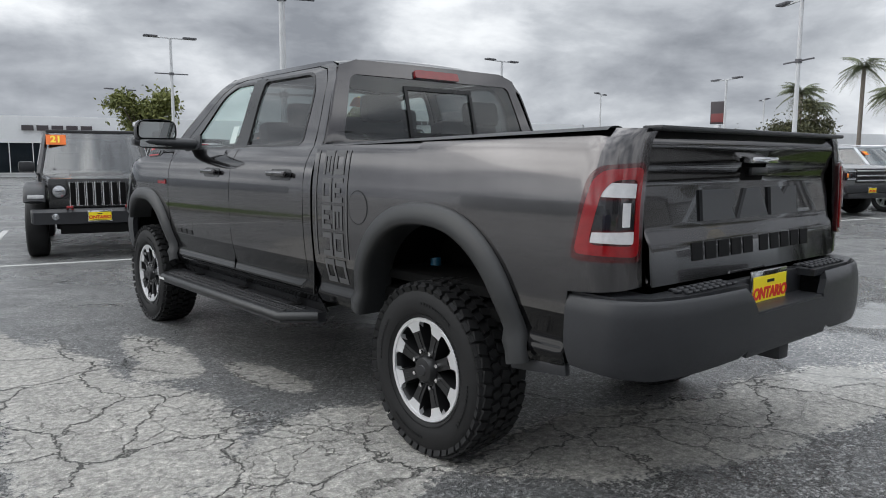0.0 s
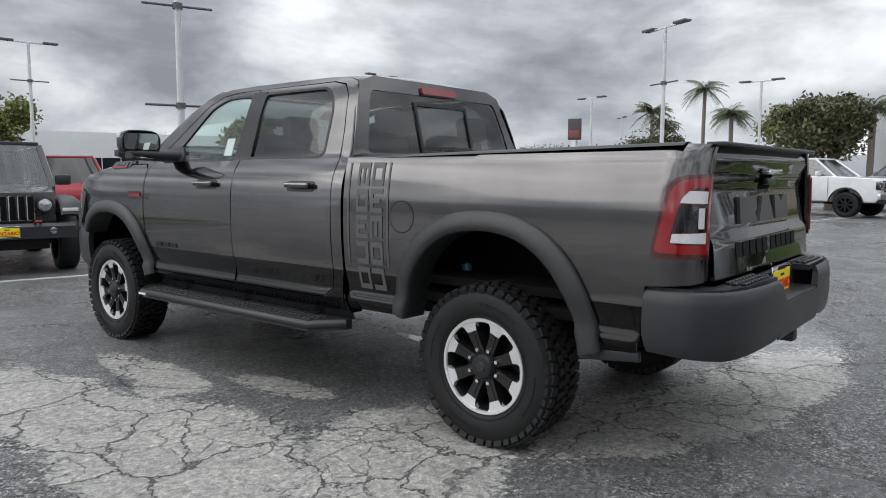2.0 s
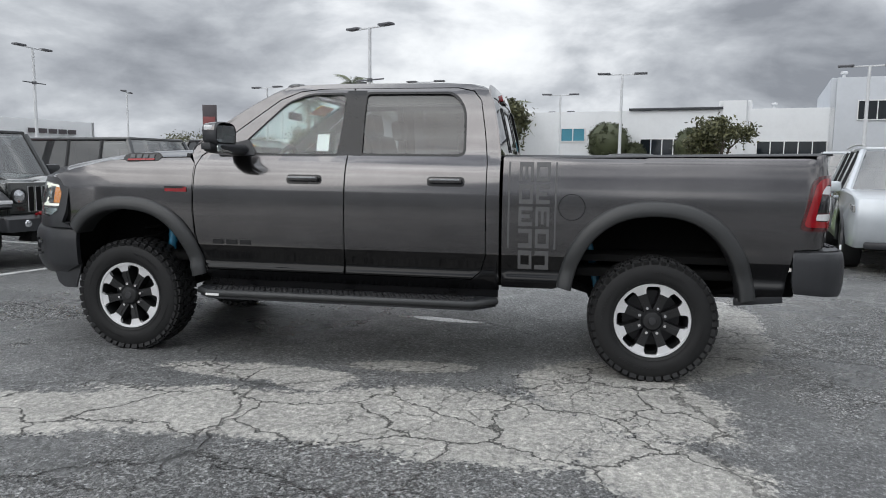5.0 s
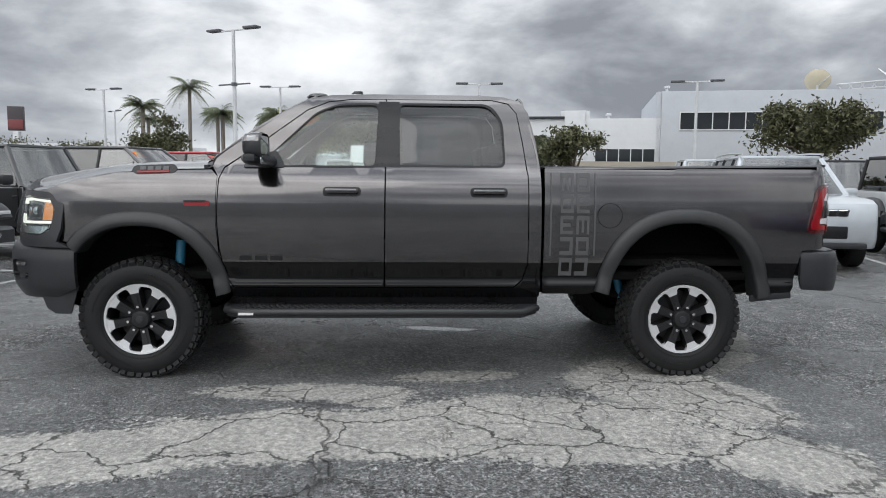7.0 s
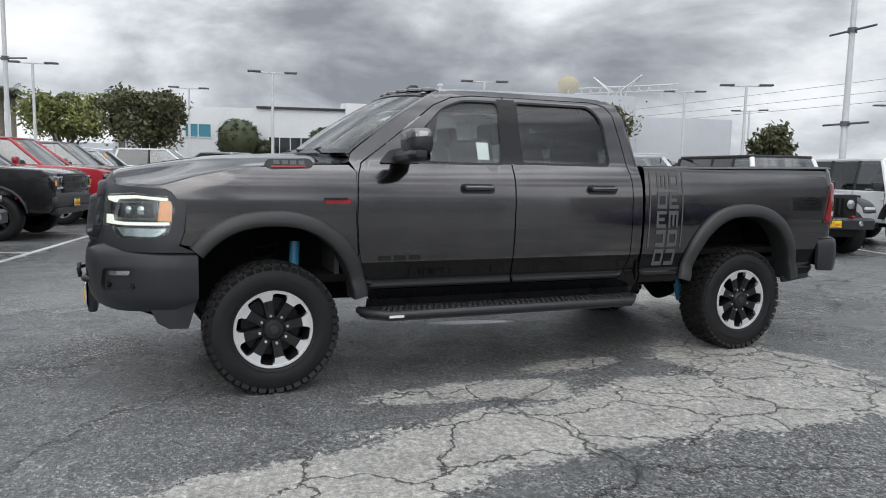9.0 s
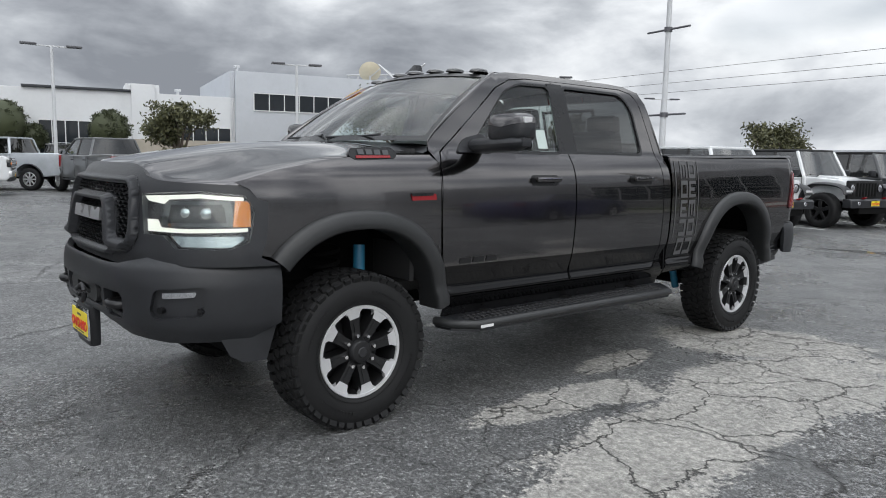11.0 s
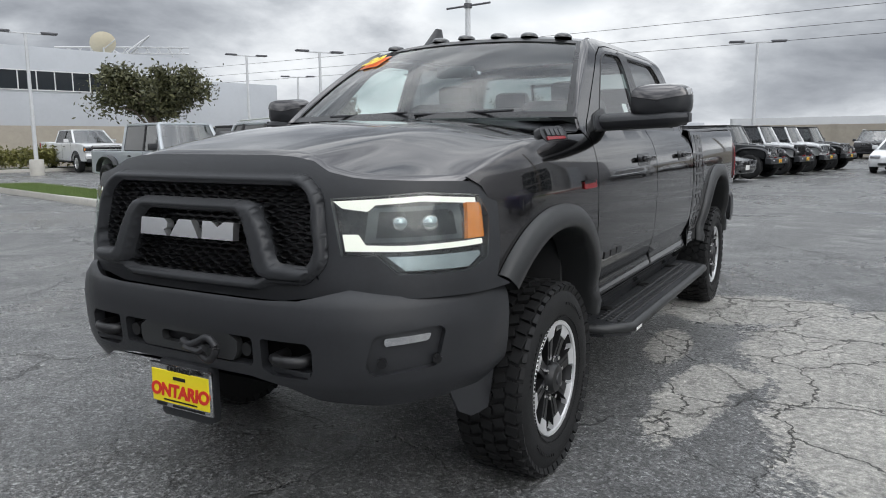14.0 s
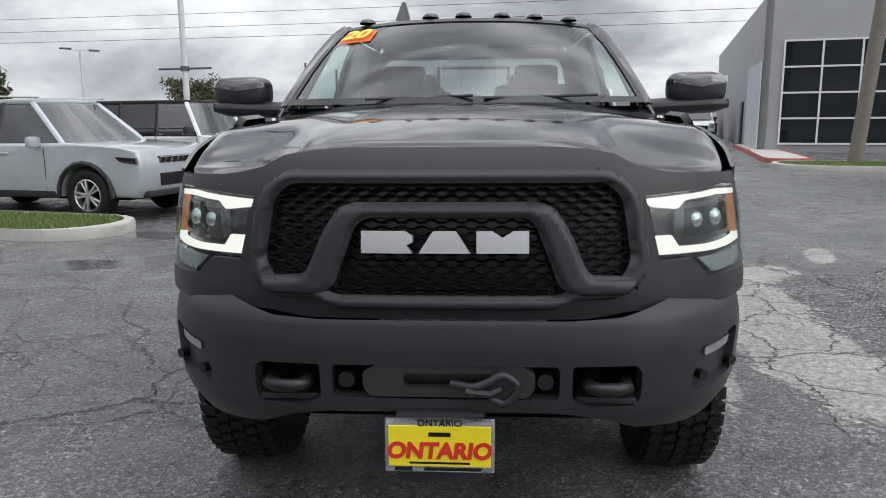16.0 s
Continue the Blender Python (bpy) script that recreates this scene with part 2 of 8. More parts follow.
def cyl(a, b, r1, r2=None, n=16):
    bm = bmesh.new()
    add_cyl(bm, a, b, r1, r2, n)
    return smooth(bm, 40)


def grid(f, nu, nv, hint=None, thick=0.0):
    """A sheet from f(s, t), both 0 to 1."""
    bm = bmesh.new()
    vs = [[bm.verts.new(f(i / nu, j / nv)) for j in range(nv + 1)] for i in range(nu + 1)]
    for i in range(nu):
        for j in range(nv):
            bm.faces.new((vs[i][j], vs[i + 1][j], vs[i + 1][j + 1], vs[i][j + 1]))
    bm.normal_update()
    if hint is not None:
        fs = list(bm.faces)
        tot = sum((g.normal for g in fs), Vector())
        if tot.dot(Vector(hint)) < 0:
            bmesh.ops.reverse_faces(bm, faces=fs)
    if thick:
        bm.normal_update()
        geom = bmesh.ops.solidify(bm, geom=list(bm.faces), thickness=thick)
    return smooth(bm, 50)


def lathe(profile, n=48, axis="X", cap=False):
    """Turns (radius, along) pairs round an axis."""
    bm = bmesh.new()
    rings = []
    for r, a in profile:
        ring = []
        for i in range(n):
            t = 2 * math.pi * i / n
            p = {"X": (a, r * math.cos(t), r * math.sin(t)), "Z": (r * math.cos(t), r * math.sin(t), a), "Y": (r * math.cos(t), a, r * math.sin(t))}[axis]
            ring.append(bm.verts.new(p))
        rings.append(ring)
    for u, v in zip(rings, rings[1:]):
        for i in range(n):
            bm.faces.new((u[i], u[(i + 1) % n], v[(i + 1) % n], v[i]))
    if cap:
        bm.faces.new(rings[0])
        bm.faces.new(rings[-1])
    bmesh.ops.recalc_face_normals(bm, faces=list(bm.faces))
    return smooth(bm, 40)


def tube(points, r, n=8, closed=False, flat=1.0):
    """A round bar along points."""
    bm = bmesh.new()
    pts = [Vector(p) for p in points]
    rings = []
    m = len(pts)
    up = Vector((0, 0, 1))
    for i, p in enumerate(pts):
        a = pts[(i - 1) % m] if closed or i > 0 else p
        b = pts[(i + 1) % m] if closed or i < m - 1 else p
        d = (b - a).normalized()
        u = up if abs(d.dot(up)) < 0.95 else Vector((1, 0, 0))
        s = d.cross(u).normalized()
        w = s.cross(d)
        rings.append([bm.verts.new(p + r * (math.cos(2 * math.pi * k / n) * s + flat * math.sin(2 * math.pi * k / n) * w)) for k in range(n)])
    for i in range(m if closed else m - 1):
        u, v = rings[i], rings[(i + 1) % m]
        for k in range(n):
            bm.faces.new((u[k], u[(k + 1) % n], v[(k + 1) % n], v[k]))
    if not closed:
        bm.faces.new(rings[0])
        bm.faces.new(list(reversed(rings[-1])))
    bmesh.ops.recalc_face_normals(bm, faces=list(bm.faces))
    return smooth(bm, 50)


def curve_points(pts, per=8, closed=False):
    """Catmull-Rom through points."""
    pts = [np.array(p, float) for p in pts]
    n, out = len(pts), []
    for i in range(n if closed else n - 1):
        p0 = pts[(i - 1) % n] if closed or i > 0 else 2 * pts[0] - pts[1]
        p1, p2 = pts[i], pts[(i + 1) % n]
        p3 = pts[(i + 2) % n] if closed or i < n - 2 else 2 * pts[-1] - pts[-2]
        for k in range(per):
            t = k / per
            out.append(0.5 * (2 * p1 + (p2 - p0) * t + (2 * p0 - 5 * p1 + 4 * p2 - p3) * t * t + (3 * p1 - p0 - 3 * p2 + p3) * t ** 3))
    if not closed:
        out.append(pts[-1])
    return [tuple(float(c) for c in p) for p in out]


def smooth_table(xs, ys):
    """A monotone cubic through a table."""
    xs, ys = np.array(xs, float), np.array(ys, float)
    h = np.diff(xs)
    d = np.diff(ys) / h
    m = np.zeros(len(xs))
    m[0], m[-1] = d[0], d[-1]
    for i in range(1, len(xs) - 1):
        m[i] = 0 if d[i - 1] * d[i] <= 0 else 2 * d[i - 1] * d[i] / (d[i - 1] + d[i])

    def f(x):
        x = min(max(x, xs[0]), xs[-1])
        i = min(int(np.searchsorted(xs, x, side="right")) - 1, len(xs) - 2)
        t = (x - xs[i]) / h[i]
        return float((1 + 2 * t) * (1 - t) ** 2 * ys[i] + t * (1 - t) ** 2 * h[i] * m[i] + t * t * (3 - 2 * t) * ys[i + 1] + t * t * (t - 1) * h[i] * m[i + 1])
    return f


def inside(poly, x, y):
    c = False
    j = len(poly) - 1
    for i in range(len(poly)):
        xi, yi = poly[i][0], poly[i][1]
        xj, yj = poly[j][0], poly[j][1]
        if (yi > y) != (yj > y) and x < (xj - xi) * (y - yi) / (yj - yi) + xi:
            c = not c
        j = i
    return c


def resample(poly, step):
    out = []
    n = len(poly)
    for i in range(n):
        a, b = poly[i], poly[(i + 1) % n]
        d = math.hypot(b[0] - a[0], b[1] - a[1])
        k = max(1, int(math.ceil(d / step)))
        for j in range(k):
            out.append((a[0] + (b[0] - a[0]) * j / k, a[1] + (b[1] - a[1]) * j / k))
    return out


def rounded(poly, r, n=4):
    """A polygon with its corners rounded by r (one radius or one a corner)."""
    out, m = [], len(poly)
    for i in range(m):
        a, b, c = (Vector(poly[(i + k) % m][:2]) for k in (-1, 0, 1))
        rr = r[i] if isinstance(r, (list, tuple)) else r
        rr = min(rr, (a - b).length * 0.45, (c - b).length * 0.45)
        if rr < 1e-4:
            out.append(tuple(b))
            continue
        p, q = b + (a - b).normalized() * rr, b + (c - b).normalized() * rr
        for k in range(n + 1):
            t = k / n
            out.append(tuple((1 - t) ** 2 * p + 2 * t * (1 - t) * b + t * t * q))
    return out


def panel(poly, f, hint, holes=(), step=0.06, thick=0.012):
    """A sheet over a plane outline, carried into space by f(u, v), with true normals and a folded edge."""
    from mathutils.geometry import delaunay_2d_cdt
    loops = [resample(poly, step)] + [resample(h, step) for h in holes]
    pts, edges = [], []
    for lp in loops:
        o = len(pts)
        pts += lp
        edges += [(o + i, o + (i + 1) % len(lp)) for i in range(len(lp))]
    xs, ys = [p[0] for p in loops[0]], [p[1] for p in loops[0]]
    arr = np.array(pts)
    nx, ny = int((max(xs) - min(xs)) / step) + 1, int((max(ys) - min(ys)) / step) + 1
    for i in range(nx):
        for j in range(ny):
            x, y = min(xs) + (i + 0.5) * step, min(ys) + (j + 0.5) * step
            if inside(loops[0], x, y) and not any(inside(h, x, y) for h in loops[1:]):
                if np.min((arr[:, 0] - x) ** 2 + (arr[:, 1] - y) ** 2) > (0.45 * step) ** 2:
                    pts.append((x, y))
    r = delaunay_2d_cdt([Vector(p) for p in pts], edges, [], 0, 1e-5)
    v2, tris = r[0], r[2]
    keep = []
    for t in tris:
        cx, cy = sum(v2[i][0] for i in t) / len(t), sum(v2[i][1] for i in t) / len(t)
        if inside(loops[0], cx, cy) and not any(inside(h, cx, cy) for h in loops[1:]):
            keep.append(list(t))
    hint = Vector(hint)
    co, no = [], []
    e = 0.002
    sign = 0.0
    for p in v2:
        c = Vector(f(p[0], p[1]))
        n = (Vector(f(p[0] + e, p[1])) - Vector(f(p[0] - e, p[1]))).cross(Vector(f(p[0], p[1] + e)) - Vector(f(p[0], p[1] - e)))
        n = n.normalized() if n.length > 1e-12 else hint.copy()
        sign += n.dot(hint)
        co.append(c)
        no.append(n)
    if sign < 0:
        no = [-n for n in no]
        keep = [list(reversed(t)) for t in keep]
    count = {}
    for t in keep:
        for i in range(len(t)):
            count[(t[i], t[(i + 1) % len(t)])] = 1
    rim = [k for k in count if (k[1], k[0]) not in count]
    back = {}
    verts = list(co)
    for a, b in rim:
        for q in (a, b):
            if q not in back:
                back[q] = len(verts)
                verts.append(co[q] - thick * no[q])
    faces = keep + ([[b, a, back[a], back[b]] for a, b in rim] if thick else [])
    me = bpy.data.meshes.new("panel")
    me.from_pydata([tuple(v) for v in verts], [], faces)
    me.polygons.foreach_set("use_smooth", [True] * len(me.polygons))
    split = []
    for k, poly_ in enumerate(me.polygons):
        if k < len(keep):
            split += [tuple(no[i]) for i in poly_.vertices]
        else:
            split += [tuple(poly_.normal)] * len(poly_.vertices)
    me.normals_split_custom_set(split)
    return me


def text_mesh(body, size, depth, bold=1.0):
    """Lettering as a mesh, centred, in the xy plane."""
    cu = bpy.data.curves.new("lettering", "FONT")
    cu.body, cu.size, cu.extrude, cu.align_x, cu.align_y = body, size, depth, "CENTER", "CENTER"
    cu.offset = 0.012 * size * bold
    ob = bpy.data.objects.new("lettering", cu)
    me = bpy.data.meshes.new_from_object(ob)
    bpy.data.objects.remove(ob)
    bpy.data.curves.remove(cu)
    me.materials.clear()
    return me


def lettering(name, body, size, depth, m, material, parent, label="", bold=1.0, shear=0.0):
    me = text_mesh(body, size, depth, bold)
    if shear:
        me.transform(Matrix(((1, shear, 0, 0), (0, 1, 0, 0), (0, 0, 1, 0), (0, 0, 0, 1))))
    me.transform(m)
    return part(name, me, material, parent, label)


def pillow(loops, width, height):
    """How far a rounded bar stands proud at (u, z), by its distance from its own edges."""
    seg = []
    for lp in loops:
        q = np.array([p[:2] for p in lp], float)
        seg.append(np.hstack([q, np.roll(q, -1, axis=0)]))
    seg = np.vstack(seg)
    a, d = seg[:, :2], seg[:, 2:] - seg[:, :2]
    dd = (d * d).sum(axis=1) + 1e-12

    def f(u, z):
        v = np.array((u, z)) - a
        t = np.clip((v * d).sum(axis=1) / dd, 0, 1)
        dist = math.sqrt(float((((v - t[:, None] * d) ** 2).sum(axis=1)).min()))
        k = min(dist / width, 1.0)
        return height * math.sqrt(max(0.0, 1 - (1 - k) ** 2))
    return f

# ---------------------------------------------------------------- the lot: ground
LOT = -13.6  # degrees by which the parking rows are turned against the pickup
LU = Vector((math.cos(radians(LOT)), math.sin(radians(LOT)), 0))
LV = Vector((-LU.y, LU.x, 0))


def asphalt():
    k = Nodes("cracked_wet_asphalt")
    p = k.n("BsdfPrincipled")
    tc = k.n("TexCoord").outputs["Object"]
    sep = k.n("SeparateXYZ")
    k.link(tc, sep.inputs[0])
    X, Y = sep.outputs[0], sep.outputs[1]
    n1 = k.noise(tc, 0.55, 6, 0.6, 0.3)
    n2 = k.noise(tc, 2.4, 7, 0.65, 0.4)
    n3 = k.noise(tc, 62, 3, 0.75)
    n4 = k.noise(tc, 150, 2, 0.75)
    n5 = k.noise(tc, 26, 5, 0.72)

    def blob(cx, cy, ax, ay, rot):
        c, s = math.cos(radians(rot)), math.sin(radians(rot))
        dx, dy = k.math("SUBTRACT", X, cx), k.math("SUBTRACT", Y, cy)
        u = k.math("DIVIDE", k.math("ADD", k.math("MULTIPLY", dx, c), k.math("MULTIPLY", dy, s)), ax)
        v = k.math("DIVIDE", k.math("SUBTRACT", k.math("MULTIPLY", dy, c), k.math("MULTIPLY", dx, s)), ay)
        return k.math("SUBTRACT", 1.0, k.math("SQRT", k.math("ADD", k.math("MULTIPLY", u, u), k.math("MULTIPLY", v, v))))
    worn = None
    for b in WORN:
        q = blob(*b)
        worn = q if worn is None else k.math("MAXIMUM", worn, q)
    worn = k.math("ADD", worn, k.math("MULTIPLY", k.math("SUBTRACT", n2, 0.5), 0.9))
    worn = k.math("ADD", worn, k.math("MULTIPLY", k.math("SUBTRACT", n1, 0.5), 0.5))
    worn = k.math("ADD", worn, k.math("MULTIPLY", k.math("SUBTRACT", n5, 0.5), 0.9))
    wmask = k.ramp(worn, [(0.02, 0.0), (0.14, 1.0)])
    # cracks: warped cells at two sizes
    warp = k.n("VectorMath")
    warp.operation = "MULTIPLY_ADD"
    nz = k.n("TexNoise", Scale=1.5, Detail=6, Roughness=0.65)
    k.link(tc, nz.inputs["Vector"])
    k.link(nz.outputs["Color"], warp.inputs[0])
    warp.inputs[1].default_value = (0.75, 0.75, 0)
    k.link(tc, warp.inputs[2])

    def cells(scale, lo, hi):
        v = k.n("TexVoronoi", Scale=scale)
        v.feature = "DISTANCE_TO_EDGE"
        v.voronoi_dimensions = "2D"
        k.link(warp.outputs[0], v.inputs["Vector"])
        return k.ramp(v.outputs["Distance"], [(lo, 1.0), (hi, 0.0)])
    c1 = cells(1.45, 0.005, 0.015)
    c2 = k.math("MULTIPLY", cells(4.2, 0.008, 0.030), k.ramp(n1, [(0.50, 0.0), (0.62, 0.7)]))
    c3 = k.math("MULTIPLY", cells(0.42, 0.0025, 0.006), k.ramp(k.noise(tc, 0.2, 2), [(0.35, 0.3), (0.5, 1.0)]))
    far = k.ramp(k.noise(tc, 0.33, 3), [(0.42, 0.0), (0.58, 0.8)])
    crack = k.math("MAXIMUM", k.math("MULTIPLY", k.math("MAXIMUM", c1, c2), k.math("MAXIMUM", k.math("MULTIPLY", wmask, 0.95), k.math("MULTIPLY", far, 0.75))), k.math("MULTIPLY", c3, 0.8))
    # sealed, dark; rubbed-off seal, pale; light dust flecks
    dark = k.ramp(k.math("ADD", k.math("MULTIPLY", n1, 0.5), k.math("MULTIPLY", n2, 0.5)), [(0.34, (0.086, 0.087, 0.088)), (0.5, (0.126, 0.127, 0.126)), (0.66, (0.200, 0.198, 0.194))])
    pale = k.ramp(k.math("ADD", k.math("MULTIPLY", n2, 0.7), k.math("MULTIPLY", n3, 0.3)), [(0.3, (0.245, 0.238, 0.222)), (0.7, (0.43, 0.416, 0.384))])
    col = k.mix(wmask, dark, pale)
    fleck = k.ramp(k.math("ADD", k.math("MULTIPLY", n4, 0.6), k.math("MULTIPLY", n3, 0.4)), [(0.36, 0.34), (0.46, 0.80), (0.54, 1.20), (0.60, 2.0), (0.66, 3.2)])
    fleck = k.mix(k.math("MULTIPLY", wmask, 0.65), fleck, (1.0, 1.0, 1.0))
    col = k.mix(1.0, col, fleck, "MULTIPLY")
    mott = k.ramp(n5, [(0.34, 0.62), (0.5, 1.0), (0.66, 1.5)])
    col = k.mix(1.0, col, mott, "MULTIPLY")
    # single stones of the aggregate
    stones = []
    for scale in (78, 33):
        v = k.n("TexVoronoi", Scale=scale)
        v.voronoi_dimensions = "2D"
        k.link(tc, v.inputs["Vector"])
        sc = k.n("SeparateXYZ")
        k.link(v.outputs["Color"], sc.inputs[0])
        stones.append(sc.outputs[0])
    col = k.mix(k.math("SUBTRACT", 1.0, k.math("MULTIPLY", wmask, 0.9)), col, k.mix(1.0, col, k.ramp(stones[0], [(0.0, 0.5), (0.5, 0.9), (0.8, 1.25), (1.0, 2.1)]), "MULTIPLY"))
    col = k.mix(1.0, col, k.ramp(stones[1], [(0.0, 0.90), (0.85, 1.05), (1.0, 1.2)]), "MULTIPLY")
    col = k.mix(k.math("MULTIPLY", crack, 0.85), col, (0.022, 0.022, 0.021))
    k.link(col, p.inputs["Base Color"])
    # damp film: smoother where dark
    wet = k.ramp(k.math("ADD", k.math("MULTIPLY", k.noise(tc, 0.28, 4, 0.55, 0.2), 0.75), k.math("MULTIPLY", n2, 0.25)), [(0.44, 0.0), (0.56, 1.0)])
    wet = k.math("MULTIPLY", wet, k.math("SUBTRACT", 1.0, k.math("MULTIPLY", wmask, 0.75)))
    pud = None
    for q in PUDDLES:
        r_ = blob(*q)
        pud = r_ if pud is None else k.math("MAXIMUM", pud, r_)
    pud = k.ramp(k.math("ADD", pud, k.math("MULTIPLY", k.math("SUBTRACT", n2, 0.5), 0.8)), [(0.05, 0.0), (0.4, 1.0)])
    rough = k.math("SUBTRACT", k.math("ADD", 0.50, k.math("MULTIPLY", wmask, 0.30)), k.math("MULTIPLY", wet, 0.30))
    rough = k.math("SUBTRACT", rough, k.math("MULTIPLY", pud, 0.48), None, True)
    k.link(k.math("MAXIMUM", rough, 0.06), p.inputs["Roughness"])
    k.link(k.math("ADD", 0.62, k.math("MULTIPLY", pud, 0.38)), p.inputs["Specular IOR Level"])
    h = k.math("SUBTRACT", k.math("ADD", k.math("MULTIPLY", n3, 0.75), k.math("ADD", k.math("MULTIPLY", n4, 0.3), k.math("MULTIPLY", n5, 0.5))), k.math("MULTIPLY", crack, 1.6))
    h = k.math("MULTIPLY", h, k.math("SUBTRACT", 1.0, k.math("MULTIPLY", pud, 0.97)))
    k.link(k.bump(h, 1.0, 0.016), p.inputs["Normal"])
    return k.done(p)


# rubbed-off places in the seal coat: middle, half lengths, turn
WORN = [
    (-2.42, 3.8, 1.05, 0.40, 100.0), (-2.12, 2.5, 1.1, 0.46, 92.0), (-2.0, 1.2, 1.0, 0.60, 80.0), (-1.35, 0.2, 0.85, 0.55, 35.0), (-1.45, 2.25, 0.35, 0.22, 60.0), (-1.0, 1.6, 0.5, 0.16, 95.0), (-2.55, 0.0, 0.6, 0.4, 40.0),
    (0.0, -0.55, 1.0, 0.45, -20.0), (1.3, -0.8, 1.0, 0.42, -5.0), (-1.35, 2.6, 0.75, 0.20, 88.0), (-3.2, 5.3, 1.1, 0.35, 125.0), (-3.6, -0.9, 0.5, 0.16, 70.0),
]
# standing damp behind the tailgate
PUDDLES = [(2.5, -0.55, 1.3, 0.7, 15.0), (4.1, -0.2, 1.0, 0.5, 10.0), (4.2, -2.2, 1.2, 0.35, -15.0), (0.4, -7.5, 1.6, 0.3, 10.0), (-2.5, -9.0, 1.2, 0.3, 0.0), (0.6, 1.7, 0.5, 0.12, 80.0)]
ASPHALT = asphalt()


gb = bmesh.new()
STEPS = [-2500, -600, -200, -90, -45, -20, -8, 0, 8, 20, 45, 90, 200, 600, 2500]
gv = [[gb.verts.new((x, y, 0)) for y in STEPS] for x in STEPS]
for i in range(len(STEPS) - 1):
    for j in range(len(STEPS) - 1):
        gb.faces.new((gv[i][j], gv[i + 1][j], gv[i + 1][j + 1], gv[i][j + 1]))
tagged(part("ground", gb, ASPHALT), "cracked damp asphalt of a parking lot", "ground", kind="structure")

# ---------------------------------------------------------------- the grey crew-cab pickup
truck = thing("pickup_truck", None, "dark grey crew cab off-road pickup with black flares and bumpers", "pickup truck")
HUBS = {"front": 3.795, "rear": 0.0}
HUB_Z = 0.402

W_CAB = smooth_table([0.48, 0.58, 0.625, 0.655, 0.675, 0.70, 0.72, 0.775, 0.80, 0.86, 0.95, 1.05, 1.20, 1.30, 1.38, 1.43, 1.475, 1.60, 1.93, 2.0],
                     [0.890, 0.935, 0.965, 0.972, 0.955, 0.951, 0.955, 0.969, 0.976, 0.985, 0.9925, 0.9965, 0.9945, 0.984, 0.961, 0.934, 0.902, 0.858, 0.735, 0.665])
W_BED = smooth_table([0.48, 0.58, 0.625, 0.655, 0.675, 0.70, 0.72, 0.775, 0.80, 0.86, 0.95, 1.05, 1.20, 1.32, 1.42, 1.47, 1.52],
                     [0.890, 0.935, 0.965, 0.972, 0.955, 0.951, 0.955, 0.969, 0.976, 0.985, 0.9925, 0.9965, 0.995, 0.983, 0.964, 0.948, 0.905])


def cab_x(y, z):
    w = W_CAB(z)
    if y > 3.9:
        w -= 0.075 * ((y - 3.9) / 0.55) ** 2
    return w


def side_map(sd, proud=0.0):
    return lambda u, v: (sd * (cab_x(u, v) + proud), u, v)


BED_R = 0.14


def bed_map(sd, proud=0.0):
    """u runs back along the bed side, then round the corner on to the rear."""
    def f(u, v):
        w = W_BED(v) + proud
        u0 = -0.915
        if u >= u0:
            return (sd * w, u, v)
        a = (u0 - u) / BED_R
        if a <= math.pi / 2:
            return (sd * (w - BED_R + BED_R * math.cos(a)), u0 - (BED_R + proud) * math.sin(a), v)
        return (sd * (w - BED_R - (u0 - u - BED_R * math.pi / 2)), u0 - BED_R - proud, v)
    return f


def arch(cy, a, b, t0, t1, n=22, p=2.35, cz=HUB_Z):
    """Points of a wheel opening from angle t0 to t1 (degrees, 0 to the front)."""
    out = []
    for i in range(n + 1):
        t = radians(t0 + (t1 - t0) * i / n)
        c, s = math.cos(t), math.sin(t)
        out.append((cy + a * math.copysign(abs(c) ** (2 / p), c), cz + b * math.copysign(abs(s) ** (2 / p), s)))
    return out


FRONT_DOOR = [(2.125, 0.635), (3.155, 0.635), (3.205, 0.70), (3.245, 0.90), (3.258, 1.10), (3.245, 1.38), (3.215, 1.455), (3.08, 1.55), (2.66, 1.865), (2.52, 1.925), (2.36, 1.945), (2.118, 1.95), (2.118, 1.40)]
REAR_DOOR = [(1.215, 0.635), (2.115, 0.635), (2.108, 1.40), (2.108, 1.95), (1.36, 1.95), (1.245, 1.925), (1.19, 1.86), (1.15, 1.64), (1.122, 1.42), (1.118, 0.80), (1.15, 0.69)]
FRONT_WIN = rounded([(2.985, 1.478), (2.60, 1.845), (2.45, 1.902), (2.165, 1.908), (2.185, 1.478)], 0.05)
REAR_WIN = rounded([(2.025, 1.486), (2.012, 1.910), (1.385, 1.910), (1.300, 1.80), (1.288, 1.486)], [0.03, 0.03, 0.10, 0.10, 0.05])
DOORS = [(2.0, 0.628), (3.160, 0.628), (3.212, 0.70), (3.252, 0.90), (3.265, 1.10), (3.252, 1.38), (3.222, 1.462), (3.085, 1.557), (2.665, 1.872), (2.52, 1.932), (2.36, 1.952), (1.36, 1.957), (1.24, 1.932), (1.183, 1.86), (1.143, 1.64), (1.115, 1.42), (1.111, 0.80), (1.145, 0.685), (1.21, 0.628)]
CAB_SIDE = [(1.022, 0.56), (3.16, 0.56), (3.235, 0.70), (3.268, 1.10), (3.258, 1.40), (3.30, 1.47), (3.27, 1.535), (2.98, 1.745), (2.64, 1.955), (2.50, 1.982), (2.2, 1.992), (1.45, 1.992), (1.27, 1.982), (1.155, 1.945), (1.10, 1.86), (1.055, 1.66), (1.03, 1.48)]
